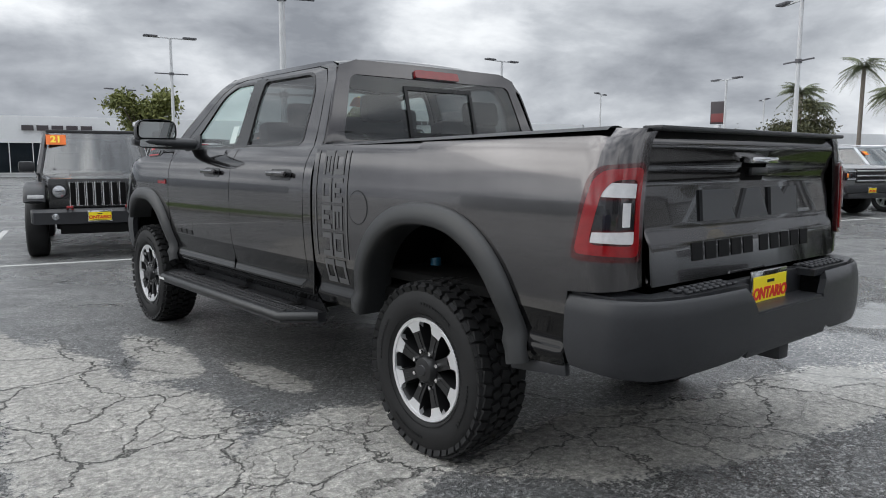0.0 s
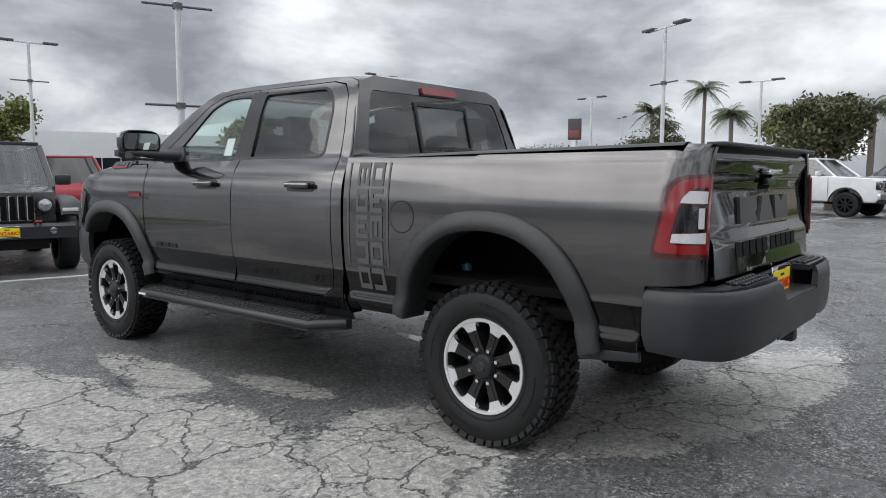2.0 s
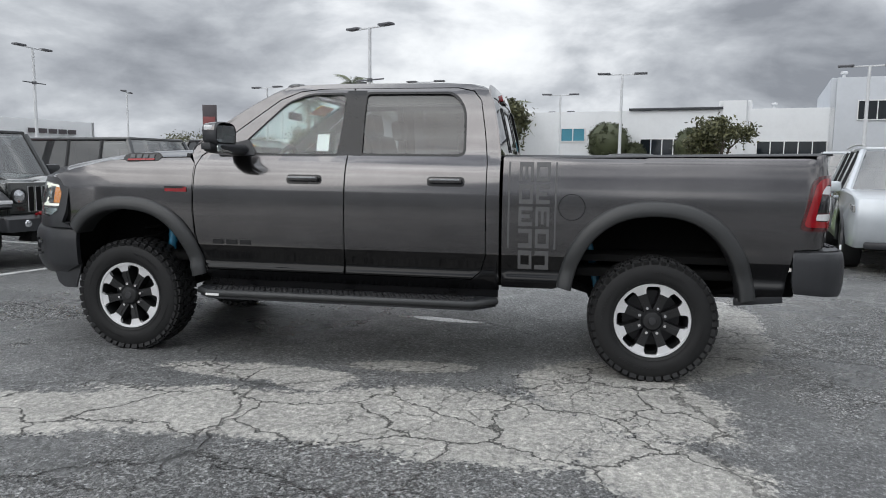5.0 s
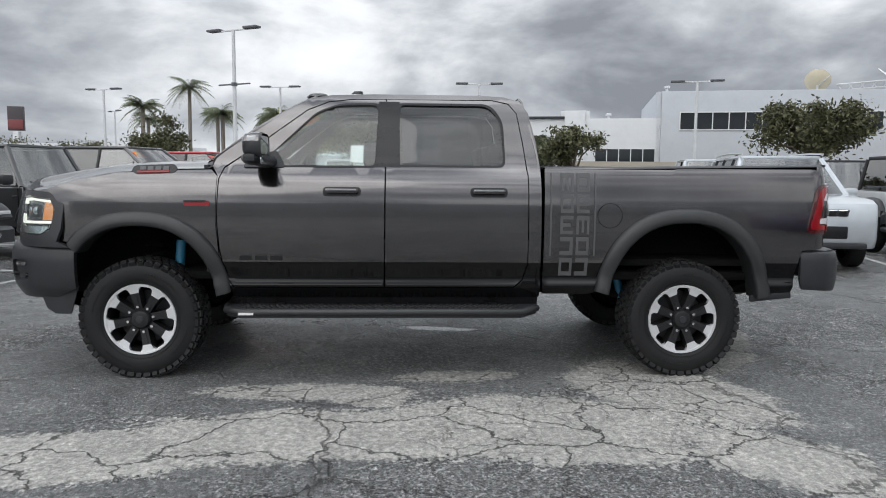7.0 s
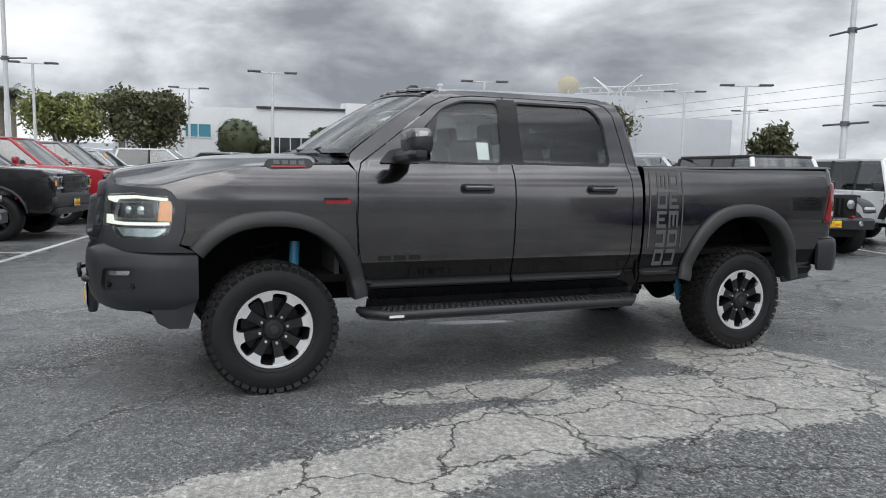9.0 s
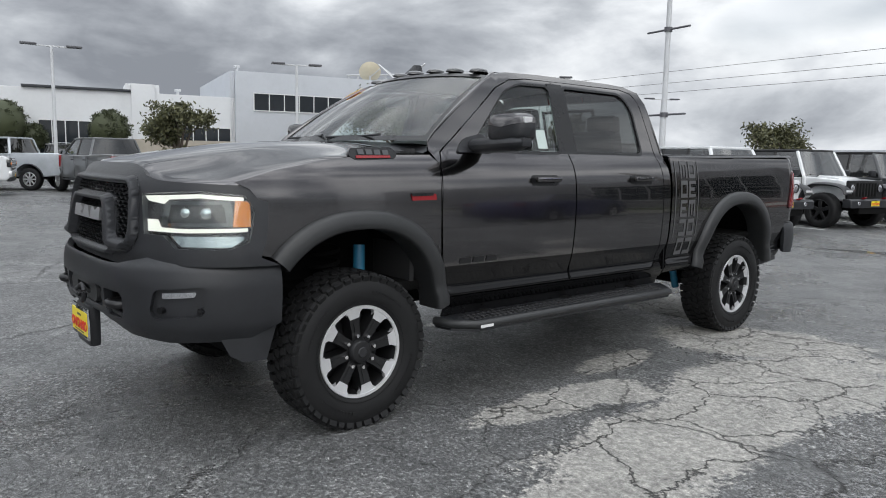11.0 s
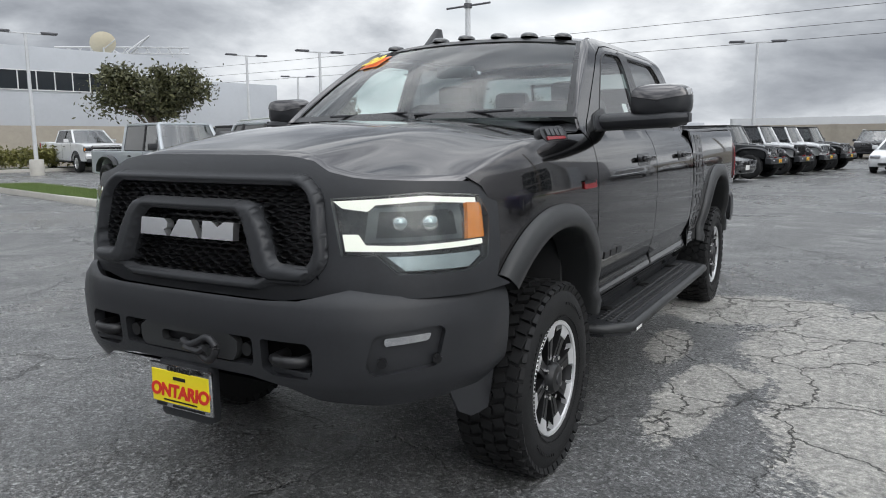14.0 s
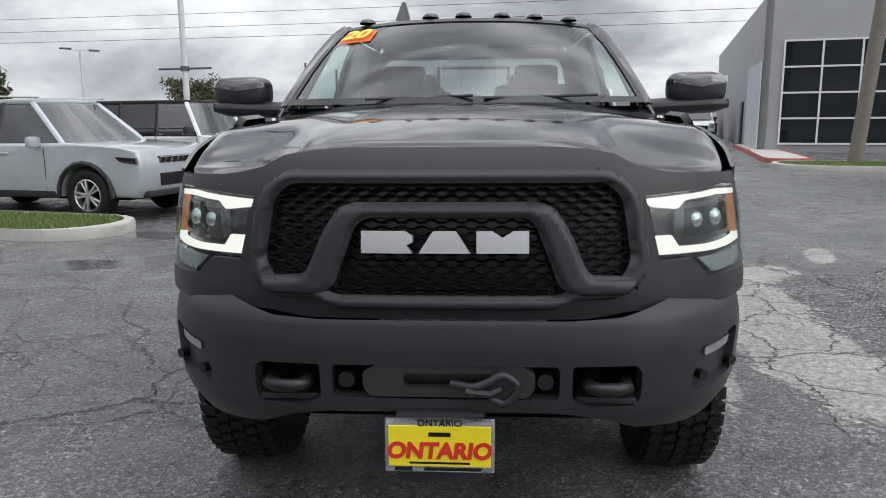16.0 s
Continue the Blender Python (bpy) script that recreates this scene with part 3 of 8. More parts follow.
FENDER = [(3.272, 1.10), (3.262, 1.40), (3.305, 1.442), (3.60, 1.436), (3.95, 1.412), (4.25, 1.352), (4.44, 1.295), (4.375, 1.262), (4.33, 1.20), (4.355, 0.955), (4.235, 0.930)] + arch(3.795, 0.575, 0.715, 50, 166) + [(3.236, 0.57), (3.244, 0.70)]
BEDSIDE = [(1.005, 0.585), (1.005, 1.468), (-0.90, 1.506), (-1.165, 1.506), (-1.165, 0.93), (-0.845, 0.905), (-0.80, 0.60), (-0.52, 0.545)] + [q for q in reversed(arch(0.0, 0.60, 0.755, 13, 167))][0:] + [(0.66, 0.585)]

for sd, side in ((-1, "left"), (1, "right")):
    hint = (sd, 0, 0)
    part("cab_side", panel(CAB_SIDE, side_map(sd), hint, [DOORS], 0.05), PAINT, truck)
    for poly, win, tag, tint in ((FRONT_DOOR, FRONT_WIN, "front_door", GLASS_CLEAR), (REAR_DOOR, REAR_WIN, "rear_door", GLASS_TINT)):
        door = part(tag, panel(poly, side_map(sd), hint, [win], 0.05), PAINT, truck)
        part("window_pane", panel(win, side_map(sd, -0.012), hint, [], 0.08, 0.004), tint, door, "tinted glass pane" if tint is GLASS_TINT else "clear glass pane")
        # black seal round the pane
        lo, hi = min(q[0] for q in win), max(q[0] for q in win)
        cx, cz = (lo + hi) / 2, 1.69
        outer = [(cx + (q[0] - cx) * 1.045, cz + (q[1] - cz) * 1.07) for q in win]
        part("window_seal", panel(outer, side_map(sd, 0.0025), hint, [win], 0.05, 0.006), GLOSS_BLACK, door)
    # pillar cover between the doors
    part("pillar_cover", panel([(2.012, 1.47), (2.19, 1.47), (2.165, 1.935), (2.02, 1.935)], side_map(sd, 0.003), hint, [], 0.06, 0.004), GLOSS_BLACK, truck)
    # door sill with its bright edge line
    part("sill", panel([(1.03, 0.50), (3.17, 0.50), (3.17, 0.556), (1.03, 0.556)], side_map(sd, -0.005), hint, [], 0.08), GLOSS_BLACK, truck)
    fender = part("front_fender", panel(FENDER, side_map(sd), hint, [], 0.05), PAINT, truck)
    bedside = part("bed_side", panel(BEDSIDE, bed_map(sd), hint, [], 0.05), PAINT, truck)
    # rail cap on the bed side
    part("bed_rail_cap", grid(lambda s, t, sd=sd: (sd * (0.950 - 0.10 * t), 1.0 - 1.98 * s, 1.462 + 0.036 * s + 0.016 * math.sin(math.pi * t) ** 0.5), 12, 6, (0, 0, 1)), BLACK_PLASTIC, truck)
    # wheel openings: flares and liners
    for key, (a0, b0, a1, b1, tt0, tt1) in {"front": (0.530, 0.655, 0.628, 0.752, 42, 168), "rear": (0.545, 0.695, 0.645, 0.795, 12, 170)}.items():
        cy = HUBS[key]
        wf = cab_x if key == "front" else (lambda y, z: W_BED(z) - (0.09 * max(0, -0.6 - y) ** 2))
        sec = [(1.0, 0.002), (0.97, 0.022), (0.80, 0.038), (0.35, 0.047), (0.10, 0.046), (0.0, 0.036), (-0.02, 0.0), (-0.02, -0.14)]

        def flare(s, t, cy=cy, a0=a0, b0=b0, a1=a1, b1=b1, tt0=tt0, tt1=tt1, wf=wf, sd=sd, sec=sec):
            j = min(int(round(t * (len(sec) - 1))), len(sec) - 1)
            mix, off = sec[j]
            ang = tt0 + (tt1 - tt0) * s
            q = arch(cy, a0 + (a1 - a0) * mix, b0 + (b1 - b0) * mix, ang, ang, 0 or 1)[0]
            return (sd * (wf(q[0], max(q[1], 0.62)) + off), q[0], q[1])
        part("wheel_flare", grid(flare, 40, len(sec) - 1, hint), FLARE, truck, "dark grey plastic wheel arch flare")

        def liner(s, t, cy=cy, a0=a0, b0=b0, sd=sd):
            q = arch(cy, a0 + 0.05, b0 + 0.05, 17 + 146 * s, 0, 1)[0]
            return (sd * (0.90 - 0.42 * t), q[0], q[1])
        part("wheel_liner", grid(liner, 24, 3, (0, 0, -1)), DARK, truck)
        bm = bmesh.new()
        add_box(bm, (sd * 0.47, cy, 0.90), (0.02, 1.30, 0.50))
        part("wheel_house", bm, DARK, truck)


class Plan:
    """A line in plan, run by its length from the middle outwards; half of it given, the other mirrored."""

    def __init__(self, pts):
        q = curve_points([(-pts[1][0], pts[1][1])] + list(pts), 16)[16:]
        self.p = np.array(q)
        self.d = np.concatenate([[0], np.cumsum(np.hypot(*np.diff(self.p, axis=0).T))])

    def at(self, u):
        a, s = abs(u), (1 if u >= 0 else -1)
        x = np.interp(a, self.d, self.p[:, 0])
        y = np.interp(a, self.d, self.p[:, 1])
        x2, y2 = np.interp(a + 0.02, self.d, self.p[:, 0]), np.interp(a + 0.02, self.d, self.p[:, 1])
        x1, y1 = np.interp(max(a - 0.02, 0), self.d, self.p[:, 0]), np.interp(max(a - 0.02, 0), self.d, self.p[:, 1])
        tx, ty = x2 - x1, y2 - y1
        L = math.hypot(tx, ty) or 1
        return s * x, y, s * -ty / L * -1 * (-1), tx / L, s


def plan_map(plan, off, turn=1):
    """f(u, z): along the plan line, pushed out by off(u, z)."""
    def f(u, z):
        x, y, nx, ny, s = plan.at(u)
        o = off(u, z)
        # outward normal: to the front (turn 1) or the back (turn -1)
        return (x + (-s * abs(nx) * -1) * o, y + turn * abs(ny) * o, z)
    return f


FACE_PLAN = Plan([(0.0, 4.80), (0.40, 4.785), (0.61, 4.74), (0.80, 4.63), (0.920, 4.465), (0.955, 4.33), (0.962, 4.25)])
FACE_OFF = smooth_table([0.85, 0.93, 1.05, 1.20, 1.28, 1.34, 1.40], [0.03, 0.03, 0.018, -0.004, -0.025, -0.055, -0.105])
ff = plan_map(FACE_PLAN, lambda u, z: FACE_OFF(z), 1)


def face(proud):
    return plan_map(FACE_PLAN, lambda u, z: FACE_OFF(z) + proud, 1)


ge = FACE_PLAN.d[-1]
def hood_z(x, y):
    s = min(abs(x) / 0.93, 1.0)
    mid = HOOD_MID(y)
    edge = HOOD_EDGE(y)
    k = min(max((s - 0.34) / 0.66, 0), 1)
    k = 1.35 * k * k * (3 - 2 * k) * 0.55 + k * k * 0.2575
    crown = 0.012 * (1 - (s / 0.4) ** 2) if s < 0.4 else 0.0
    return mid * (1 - k) + edge * k + crown


HOOD_MID = smooth_table([3.30, 3.50, 3.9, 4.3, 4.55, 4.70, 4.78], [1.512, 1.508, 1.492, 1.452, 1.418, 1.390, 1.372])
HOOD_EDGE = smooth_table([3.2, 3.5, 3.95, 4.25, 4.45, 4.7], [1.452, 1.446, 1.420, 1.362, 1.305, 1.270])


# top edge of the black fascia, which the hood meets: across, height
NOSE_TOP = [(0.0, 1.372), (0.30, 1.372), (0.40, 1.366), (0.49, 1.352), (0.56, 1.318), (0.645, 1.300), (0.70, 1.294), (0.86, 1.288)]


def nose_line(x):
    """The hood's front edge at x: how far forward and how high."""
    a = abs(x)
    u = np.interp(a, NOSE_X, NOSE_U)
    p = ff(u, float(np.interp(u, [q[0] for q in NOSE_TOP] + [ge - 0.02], [q[1] for q in NOSE_TOP] + [1.275])))
    return p[1], p[2]


NOSE_U = [0.02 * i for i in range(int(ge / 0.02))]
NOSE_X = [ff(u, float(np.interp(u, [q[0] for q in NOSE_TOP], [q[1] for q in NOSE_TOP])))[0] for u in NOSE_U]


def hood_edge_x(y):
    return W_CAB(HOOD_EDGE(y)) - (0.075 * ((y - 3.9) / 0.55) ** 2 if y > 3.9 else 0)


def hood_f(s, t):
    xs = 2 * s - 1
    yr = 3.50 - 0.20 * xs * xs
    yf, zf = nose_line(xs * 0.93)
    y = yr + (yf - 0.006 - yr) * t
    x = xs * hood_edge_x(y)
    k = min(max((t - 0.45) / 0.55, 0), 1)
    z = hood_z(xs * 0.93, y) + (zf + 0.007 - hood_z(xs * 0.93, yf)) * k * k * (3 - 2 * k)
    if t > 0.985:
        z -= 0.010 * ((t - 0.985) / 0.015) ** 2
    return (x, y, z)


hood = part("hood", grid(hood_f, 80, 44, (0, 0, 1)), PAINT, truck)
for sd in (-1, 1):
    # side vent of the hood with its badge
    vent = part("hood_vent", panel(rounded([(3.55, 1.418), (3.80, 1.405), (3.845, 1.43), (3.82, 1.468), (3.56, 1.478), (3.53, 1.45)], 0.02), lambda u, v, sd=sd: (sd * (0.948 - 0.55 * (v - 1.41)), u, v + 0.0), (sd, 0, 0), [], 0.03, 0.03), GLOSS_BLACK, hood, "black hood side vent")
    for i in range(4):
        y0 = 3.59 + i * 0.052
        part("badge_bar", panel([(y0, 1.437), (y0 + 0.038, 1.436), (y0 + 0.038, 1.462), (y0, 1.463)], lambda u, v, sd=sd: (sd * (0.954 - 0.55 * (v - 1.41)), u, v), (sd, 0, 0), [], 0.03, 0.004), EMBLEM_GREY, vent)
    part("badge_bar", panel([(3.585, 1.422), (3.80, 1.417), (3.80, 1.430), (3.585, 1.434)], lambda u, v, sd=sd: (sd * (0.954 - 0.55 * (v - 1.41)), u, v), (sd, 0, 0), [], 0.05, 0.004), BADGE_RED, vent)

# roof, screens
ROOF_Z, ROOF_EDGE = 2.028, 1.990


def roof_f(s, t):
    xs = 2 * s - 1
    yf = 2.62 + 0.13 * (1 - xs * xs)
    yr = 1.165 - 0.03 * (1 - xs * xs)
    y = yr + (yf - yr) * t
    e = 1 - abs(xs) ** 2.6
    w = 0.678
    drop = 0.040 * (max(0, (t - 0.80) / 0.20)) ** 2 + 0.05 * (max(0, (0.10 - t) / 0.10)) ** 2
    return (xs * w, y, ROOF_EDGE - 0.005 + 0.042 * e - drop)


roof = part("roof", grid(roof_f, 28, 28, (0, 0, 1)), PAINT, truck)


def screen_f(inset=0.0, sink=0.0):
    def f(s, t):
        xs = (2 * s - 1) * (1 - inset)
        tt = inset + t * (1 - 2 * inset)
        bx, by, bz = 0.885, 3.27 + 0.22 * (1 - xs * xs), 1.522
        tx, ty, tz = 0.690, 2.635 + 0.13 * (1 - xs * xs), 1.950 + 0.036 * (1 - abs(xs) ** 2.6)
        return (xs * (bx + (tx - bx) * tt), by + (ty - by) * tt - sink, bz + (tz - bz) * tt + 0.030 * math.sin(math.pi * tt) - sink)
    return f


part("windshield", grid(screen_f(0.03, 0.004), 24, 12, (0, 1, 1)), GLASS_SCREEN, truck, "clear raked windshield")
bm = bmesh.new()
f0, f1 = screen_f(0.0), screen_f(0.055)
ring0 = [f0(s, 0) for s in np.linspace(0, 1, 25)] + [f0(1, t) for t in np.linspace(0, 1, 13)[1:]] + [f0(s, 1) for s in np.linspace(1, 0, 25)[1:]] + [f0(0, t) for t in np.linspace(1, 0, 13)[1:-1]]
ring1 = [f1(s, 0) for s in np.linspace(0, 1, 25)] + [f1(1, t) for t in np.linspace(0, 1, 13)[1:]] + [f1(s, 1) for s in np.linspace(1, 0, 25)[1:]] + [f1(0, t) for t in np.linspace(1, 0, 13)[1:-1]]
v0, v1 = [bm.verts.new(p) for p in ring0], [bm.verts.new(p) for p in ring1]
for i in range(len(v0)):
    j = (i + 1) % len(v0)
    bm.faces.new((v0[i], v0[j], v1[j], v1[i]))
bmesh.ops.recalc_face_normals(bm, faces=list(bm.faces))
part("windshield_frame", smooth(bm), GLOSS_BLACK, truck)
# windshield pillars
PILLAR = [(3.30, 1.470), (3.27, 1.535), (2.98, 1.745), (2.64, 1.955), (2.56, 1.972)]
for sd in (-1, 1):
    pc = curve_points(PILLAR, 6)

    def pillar_f(s, t, sd=sd, pc=pc):
        k = t * (len(pc) - 1)
        i = min(int(k), len(pc) - 2)
        y = pc[i][0] + (pc[i + 1][0] - pc[i][0]) * (k - i)
        z = pc[i][1] + (pc[i + 1][1] - pc[i][1]) * (k - i)
        a_ = Vector((sd * (cab_x(y, z) + 0.001), y - 0.004, z - 0.004))
        b_ = Vector(screen_f(0.0)(0.5 + sd * 0.5 - sd * 0.012, min(max((t - 0.12) / 0.80, 0), 1)))
        m_ = a_ + (b_ - a_) * s
        return m_ + Vector((sd * 0.012, 0.008, 0.012)) * math.sin(math.pi * s)
    part("windshield_pillar", grid(pillar_f, 6, 24, (sd, 0.5, 0.5)), PAINT, truck)
# cowl between hood and screen
part("cowl", grid(lambda s, t: ((2 * s - 1) * 0.90, 3.53 - 0.20 * (2 * s - 1) ** 2 - 0.09 * t, 1.492 - 0.02 * (2 * s - 1) ** 2 * 2 + 0.035 * t), 20, 3, (0, 0, 1)), BLACK_PLASTIC, truck)
for x0, x1 in ((-0.10, -0.62), (0.45, -0.05)):
    part("wiper", tube([(x0 + (x1 - x0) * t, 3.475 - 0.13 * abs(x0 + (x1 - x0) * t) ** 2 - 0.05 * math.sin(t * 3.1), 1.543 + 0.012 * t) for t in np.linspace(0, 1, 8)], 0.007, 6), BLACK_PLASTIC, truck)


def cab_back(u, v):
    return (u, 1.035 + 0.27 * max(0, v - 1.50) ** 1.15 - 0.02 * (1 - (u / 0.9) ** 2), v)


BACK_WIN = rounded([(-0.765, 1.505), (0.765, 1.505), (0.655, 1.895), (-0.655, 1.895)], 0.05)
BACK_OUT = [(-0.975, 0.62), (0.975, 0.62), (0.96, 1.36), (0.905, 1.475), (0.80, 1.78), (0.72, 1.945), (0.60, 1.985), (-0.60, 1.985), (-0.72, 1.945), (-0.80, 1.78), (-0.905, 1.475), (-0.96, 1.36)]
part("cab_back", panel(BACK_OUT, cab_back, (0, -1, 0), [BACK_WIN], 0.06), PAINT, truck)
back_glass = part("rear_screen", panel(BACK_WIN, lambda u, v: Vector(cab_back(u, v)) + Vector((0, 0.006, 0)), (0, -1, 0), [], 0.08, 0.004), GLASS_DARK, truck, "dark tinted rear screen with sliding pane")
for sx in (-0.27, 0.27):
    part("slider_frame", panel([(sx - 0.012, 1.51), (sx + 0.012, 1.51), (sx + 0.012, 1.84), (sx - 0.012, 1.84)], lambda u, v: Vector(cab_back(u, v)) + Vector((0, -0.006, 0)), (0, -1, 0), [], 0.05, 0.01), GLOSS_BLACK, back_glass)
for sz in (1.545, 1.835):
    part("slider_frame", panel([(-0.282, sz - 0.012), (0.282, sz - 0.012), (0.282, sz + 0.012), (-0.282, sz + 0.012)], lambda u, v: Vector(cab_back(u, v)) + Vector((0, -0.004, 0)), (0, -1, 0), [], 0.05, 0.01), GLOSS_BLACK, back_glass)
part("high_brake_lamp", panel(rounded([(-0.185, 1.905), (0.185, 1.905), (0.18, 1.955), (-0.18, 1.955)], 0.015), lambda u, v: Vector(cab_back(u, v)) + Vector((0, -0.018, 0)), (0, -1, 0), [], 0.04, 0.03), RED_LENS, truck, "red high brake lamp")

# bed: floor, cover, tailgate
part("tonneau_cover", box((0, 0.0, 1.478), (1.72, 2.0, 0.02), 0.006), BLACK_PLASTIC, truck, "flat black bed cover")
part("bed_floor", box((0, 0.0, 0.80), (1.70, 2.0, 0.05)), DARK, truck)


def gate(u, v):
    y = -1.058
    y -= 0.030 * math.exp(-((v - 1.455) / 0.06) ** 2)
    k = min(max((1.36 - v) / 0.05, 0), 1)
    y += 0.012 * k * k * (3 - 2 * k)
    k2 = min(max((1.12 - v) / 0.04, 0), 1)
    y -= 0.018 * k2 * k2 * (3 - 2 * k2)
    return (u, y + 0.009 * (u / 0.8) ** 2 + 0.09 * (v - 1.15), v)


GATE = rounded([(-0.795, 0.925), (0.795, 0.925), (0.795, 1.505), (-0.795, 1.505)], 0.015)
HANDLE = rounded([(-0.10, 1.305), (0.10, 1.305), (0.115, 1.385), (-0.115, 1.385)], 0.02)
tailgate = part("tailgate", panel(GATE, gate, (0, -1, 0), [HANDLE], 0.035, 0.02), PAINT, truck)
part("gate_cap", box((0, -1.055, 1.508), (1.58, 0.085, 0.018), 0.008), BLACK_PLASTIC, tailgate)
part("handle_cup", panel(HANDLE, lambda u, v: (u, -1.030, v), (0, -1, 0), [], 0.05, 0.0), DARK, tailgate)
part("gate_handle", box((0.0, -1.075, 1.392), (0.23, 0.045, 0.028), 0.010), CHROME, tailgate, "bright tailgate handle")
part("gate_latch", box((0.0, -1.058, 1.345), (0.15, 0.03, 0.035), 0.010), GLOSS_BLACK, tailgate)


def gate_sheet(poly, off, material, label="", holes=()):
    return part("emblem_shape", panel(poly, lambda u, v: Vector(gate(u, v)) + Vector((0, -off, 0)), (0, -1, 0), holes, 0.03, off), material, tailgate, label)


# plain cut-out shapes on a unit cell: outline, holes
RING = ([(0, 0), (1, 0), (1, 1), (0, 1)], [[(0.24, 0.2), (0.76, 0.2), (0.76, 0.8), (0.24, 0.8)]])
COMB = ([(0, 1), (0, 0), (1, 0), (1, 1), (0.8, 1), (0.8, 0.22), (0.6, 0.22), (0.6, 0.8), (0.4, 0.8), (0.4, 0.22), (0.2, 0.22), (0.2, 1)], [])
BARS = ([(0, 0), (0, 1), (1, 1), (1, 0.8), (0.24, 0.8), (0.24, 0.6), (0.9, 0.6), (0.9, 0.4), (0.24, 0.4), (0.24, 0.2), (1, 0.2), (1, 0)], [])
GATEWAY = ([(0, 0), (0, 1), (1, 1), (1, 0), (0.76, 0), (0.76, 0.75), (0.24, 0.75), (0.24, 0)], [])
SLAB = ([(0, 0), (0, 1), (0.85, 1), (1, 0.8), (1, 0.5), (0.88, 0.36), (1, 0)], [])
WEDGE = ([(0, 0), (0.28, 1), (0.72, 1), (1, 0)], [])
NOTCH = ([(0, 0), (0, 1), (0.3, 1), (0.5, 0.7), (0.7, 1), (1, 1), (1, 0)], [])


def placed(shape, f):
    """A unit shape carried by f(u, v) into a panel's own plane."""
    return [f(*q) for q in shape[0]], [[f(*q) for q in h] for h in shape[1]]


for k, shape in enumerate((SLAB, WEDGE, NOTCH)):
    x0 = -0.42 + k * 0.285
    po, ho = placed(shape, lambda u, v: (x0 + 0.255 * u, 1.150 + 0.125 * v))
    gate_sheet(po, 0.014, EMBLEM_GREY, "dark grey raised emblem shape", ho)
for k in range(10):
    x0 = -0.52 + k * 0.100 + (0.04 if k > 4 else 0)
    gate_sheet([(x0, 1.000), (x0 + 0.078, 1.000), (x0 + 0.078, 1.070), (x0, 1.070)], 0.003, DECAL_DARK)

# tail lamps
TAIL = rounded([(-0.865, 1.03), (-1.15, 1.025), (-1.15, 1.385), (-0.965, 1.372), (-0.925, 1.33)], 0.035)
for sd in (-1, 1):
    hint = (sd, -0.8, 0)
    tail = part("tail_lamp", panel(TAIL, bed_map(sd, 0.010), hint, [], 0.03, 0.03), DARK_RED_LENS, truck, "red tail lamp with clear and smoked windows")
    part("red_band", panel(rounded([(-0.885, 1.055), (-1.135, 1.045), (-1.135, 1.368), (-0.985, 1.356), (-0.948, 1.322)], 0.03), bed_map(sd, 0.014), hint, [rounded([(-0.945, 1.09), (-1.112, 1.085), (-1.112, 1.325), (-1.02, 1.32), (-0.985, 1.28)], 0.03)], 0.03, 0.006), RED_LENS, tail)
    part("reverse_lens", panel([(-0.975, 1.262), (-1.108, 1.257), (-1.108, 1.308), (-1.005, 1.312)], bed_map(sd, 0.013), hint, [], 0.03, 0.004), WHITE_LENS, tail)
    part("reverse_lens", panel([(-0.952, 1.098), (-1.108, 1.092), (-1.108, 1.138), (-0.958, 1.135)], bed_map(sd, 0.013), hint, [], 0.03, 0.004), WHITE_LENS, tail)
    part("smoked_window", panel([(-0.955, 1.145), (-1.108, 1.145), (-1.108, 1.250), (-0.970, 1.250)], bed_map(sd, 0.012), hint, [], 0.03, 0.004), SMOKE_LENS, tail)
    part("bulb_strip", panel([(-1.06, 1.155), (-1.09, 1.155), (-1.09, 1.24), (-1.06, 1.24)], bed_map(sd, 0.016), hint, [], 0.03, 0.003), WHITE_LENS, tail)


# rear bumper
REAR_PLAN = Plan([(0.0, -1.235), (0.40, -1.235), (0.70, -1.215), (0.88, -1.165), (0.975, -1.06), (0.992, -0.95), (0.990, -0.84)])
RB_OFF = smooth_table([0.56, 0.60, 0.66, 0.74, 0.84, 0.885, 0.905], [-0.05, -0.012, 0.006, 0.010, 0.006, -0.006, -0.03])
rb = plan_map(REAR_PLAN, lambda u, z: RB_OFF(z), -1)
for sd in (-1, 1):
    end = REAR_PLAN.d[-1]
    poly = [(sd * a, b) for a, b in ((0.335, 0.655), (0.42, 0.625), (0.90, 0.605), (end - 0.02, 0.625), (end, 0.70), (end, 0.895), (0.36, 0.895), (0.30, 0.80))]
    corner = part("bumper_corner", panel(poly, rb, (0, -1, 0), [], 0.05, 0.03), BLACK_PLASTIC, truck, "textured black rear bumper corner")
    top = [(sd * a, b) for a, b in ((0.30, -1.20), (0.70, -1.185), (0.865, -1.14), (0.955, -1.045), (0.965, -0.85), (0.80, -0.90), (0.80, -1.075), (0.30, -1.075))]
    part("bumper_top", panel(top, lambda u, v: (u, v, 0.902), (0, 0, 1), [], 0.05, 0.03), BLACK_PLASTIC, corner)
    for i in range(8):
        for j in range(3):
            part("step_knob", box((sd * (0.35 + i * 0.047 + (j % 2) * 0.02), -1.095 - j * 0.033, 0.908), (0.034, 0.022, 0.012), 0.004, None, 1), BLACK_PLASTIC, corner)
part("bumper_centre", panel([(-0.36, 0.615), (0.36, 0.615), (0.345, 0.785), (-0.345, 0.785)], rb, (0, -1, 0), [], 0.05, 0.12), BLACK_PLASTIC, truck)
part("bumper_recess", box((0, -1.10, 0.80), (0.70, 0.04, 0.20), 0.01), BLACK_PLASTIC, truck)
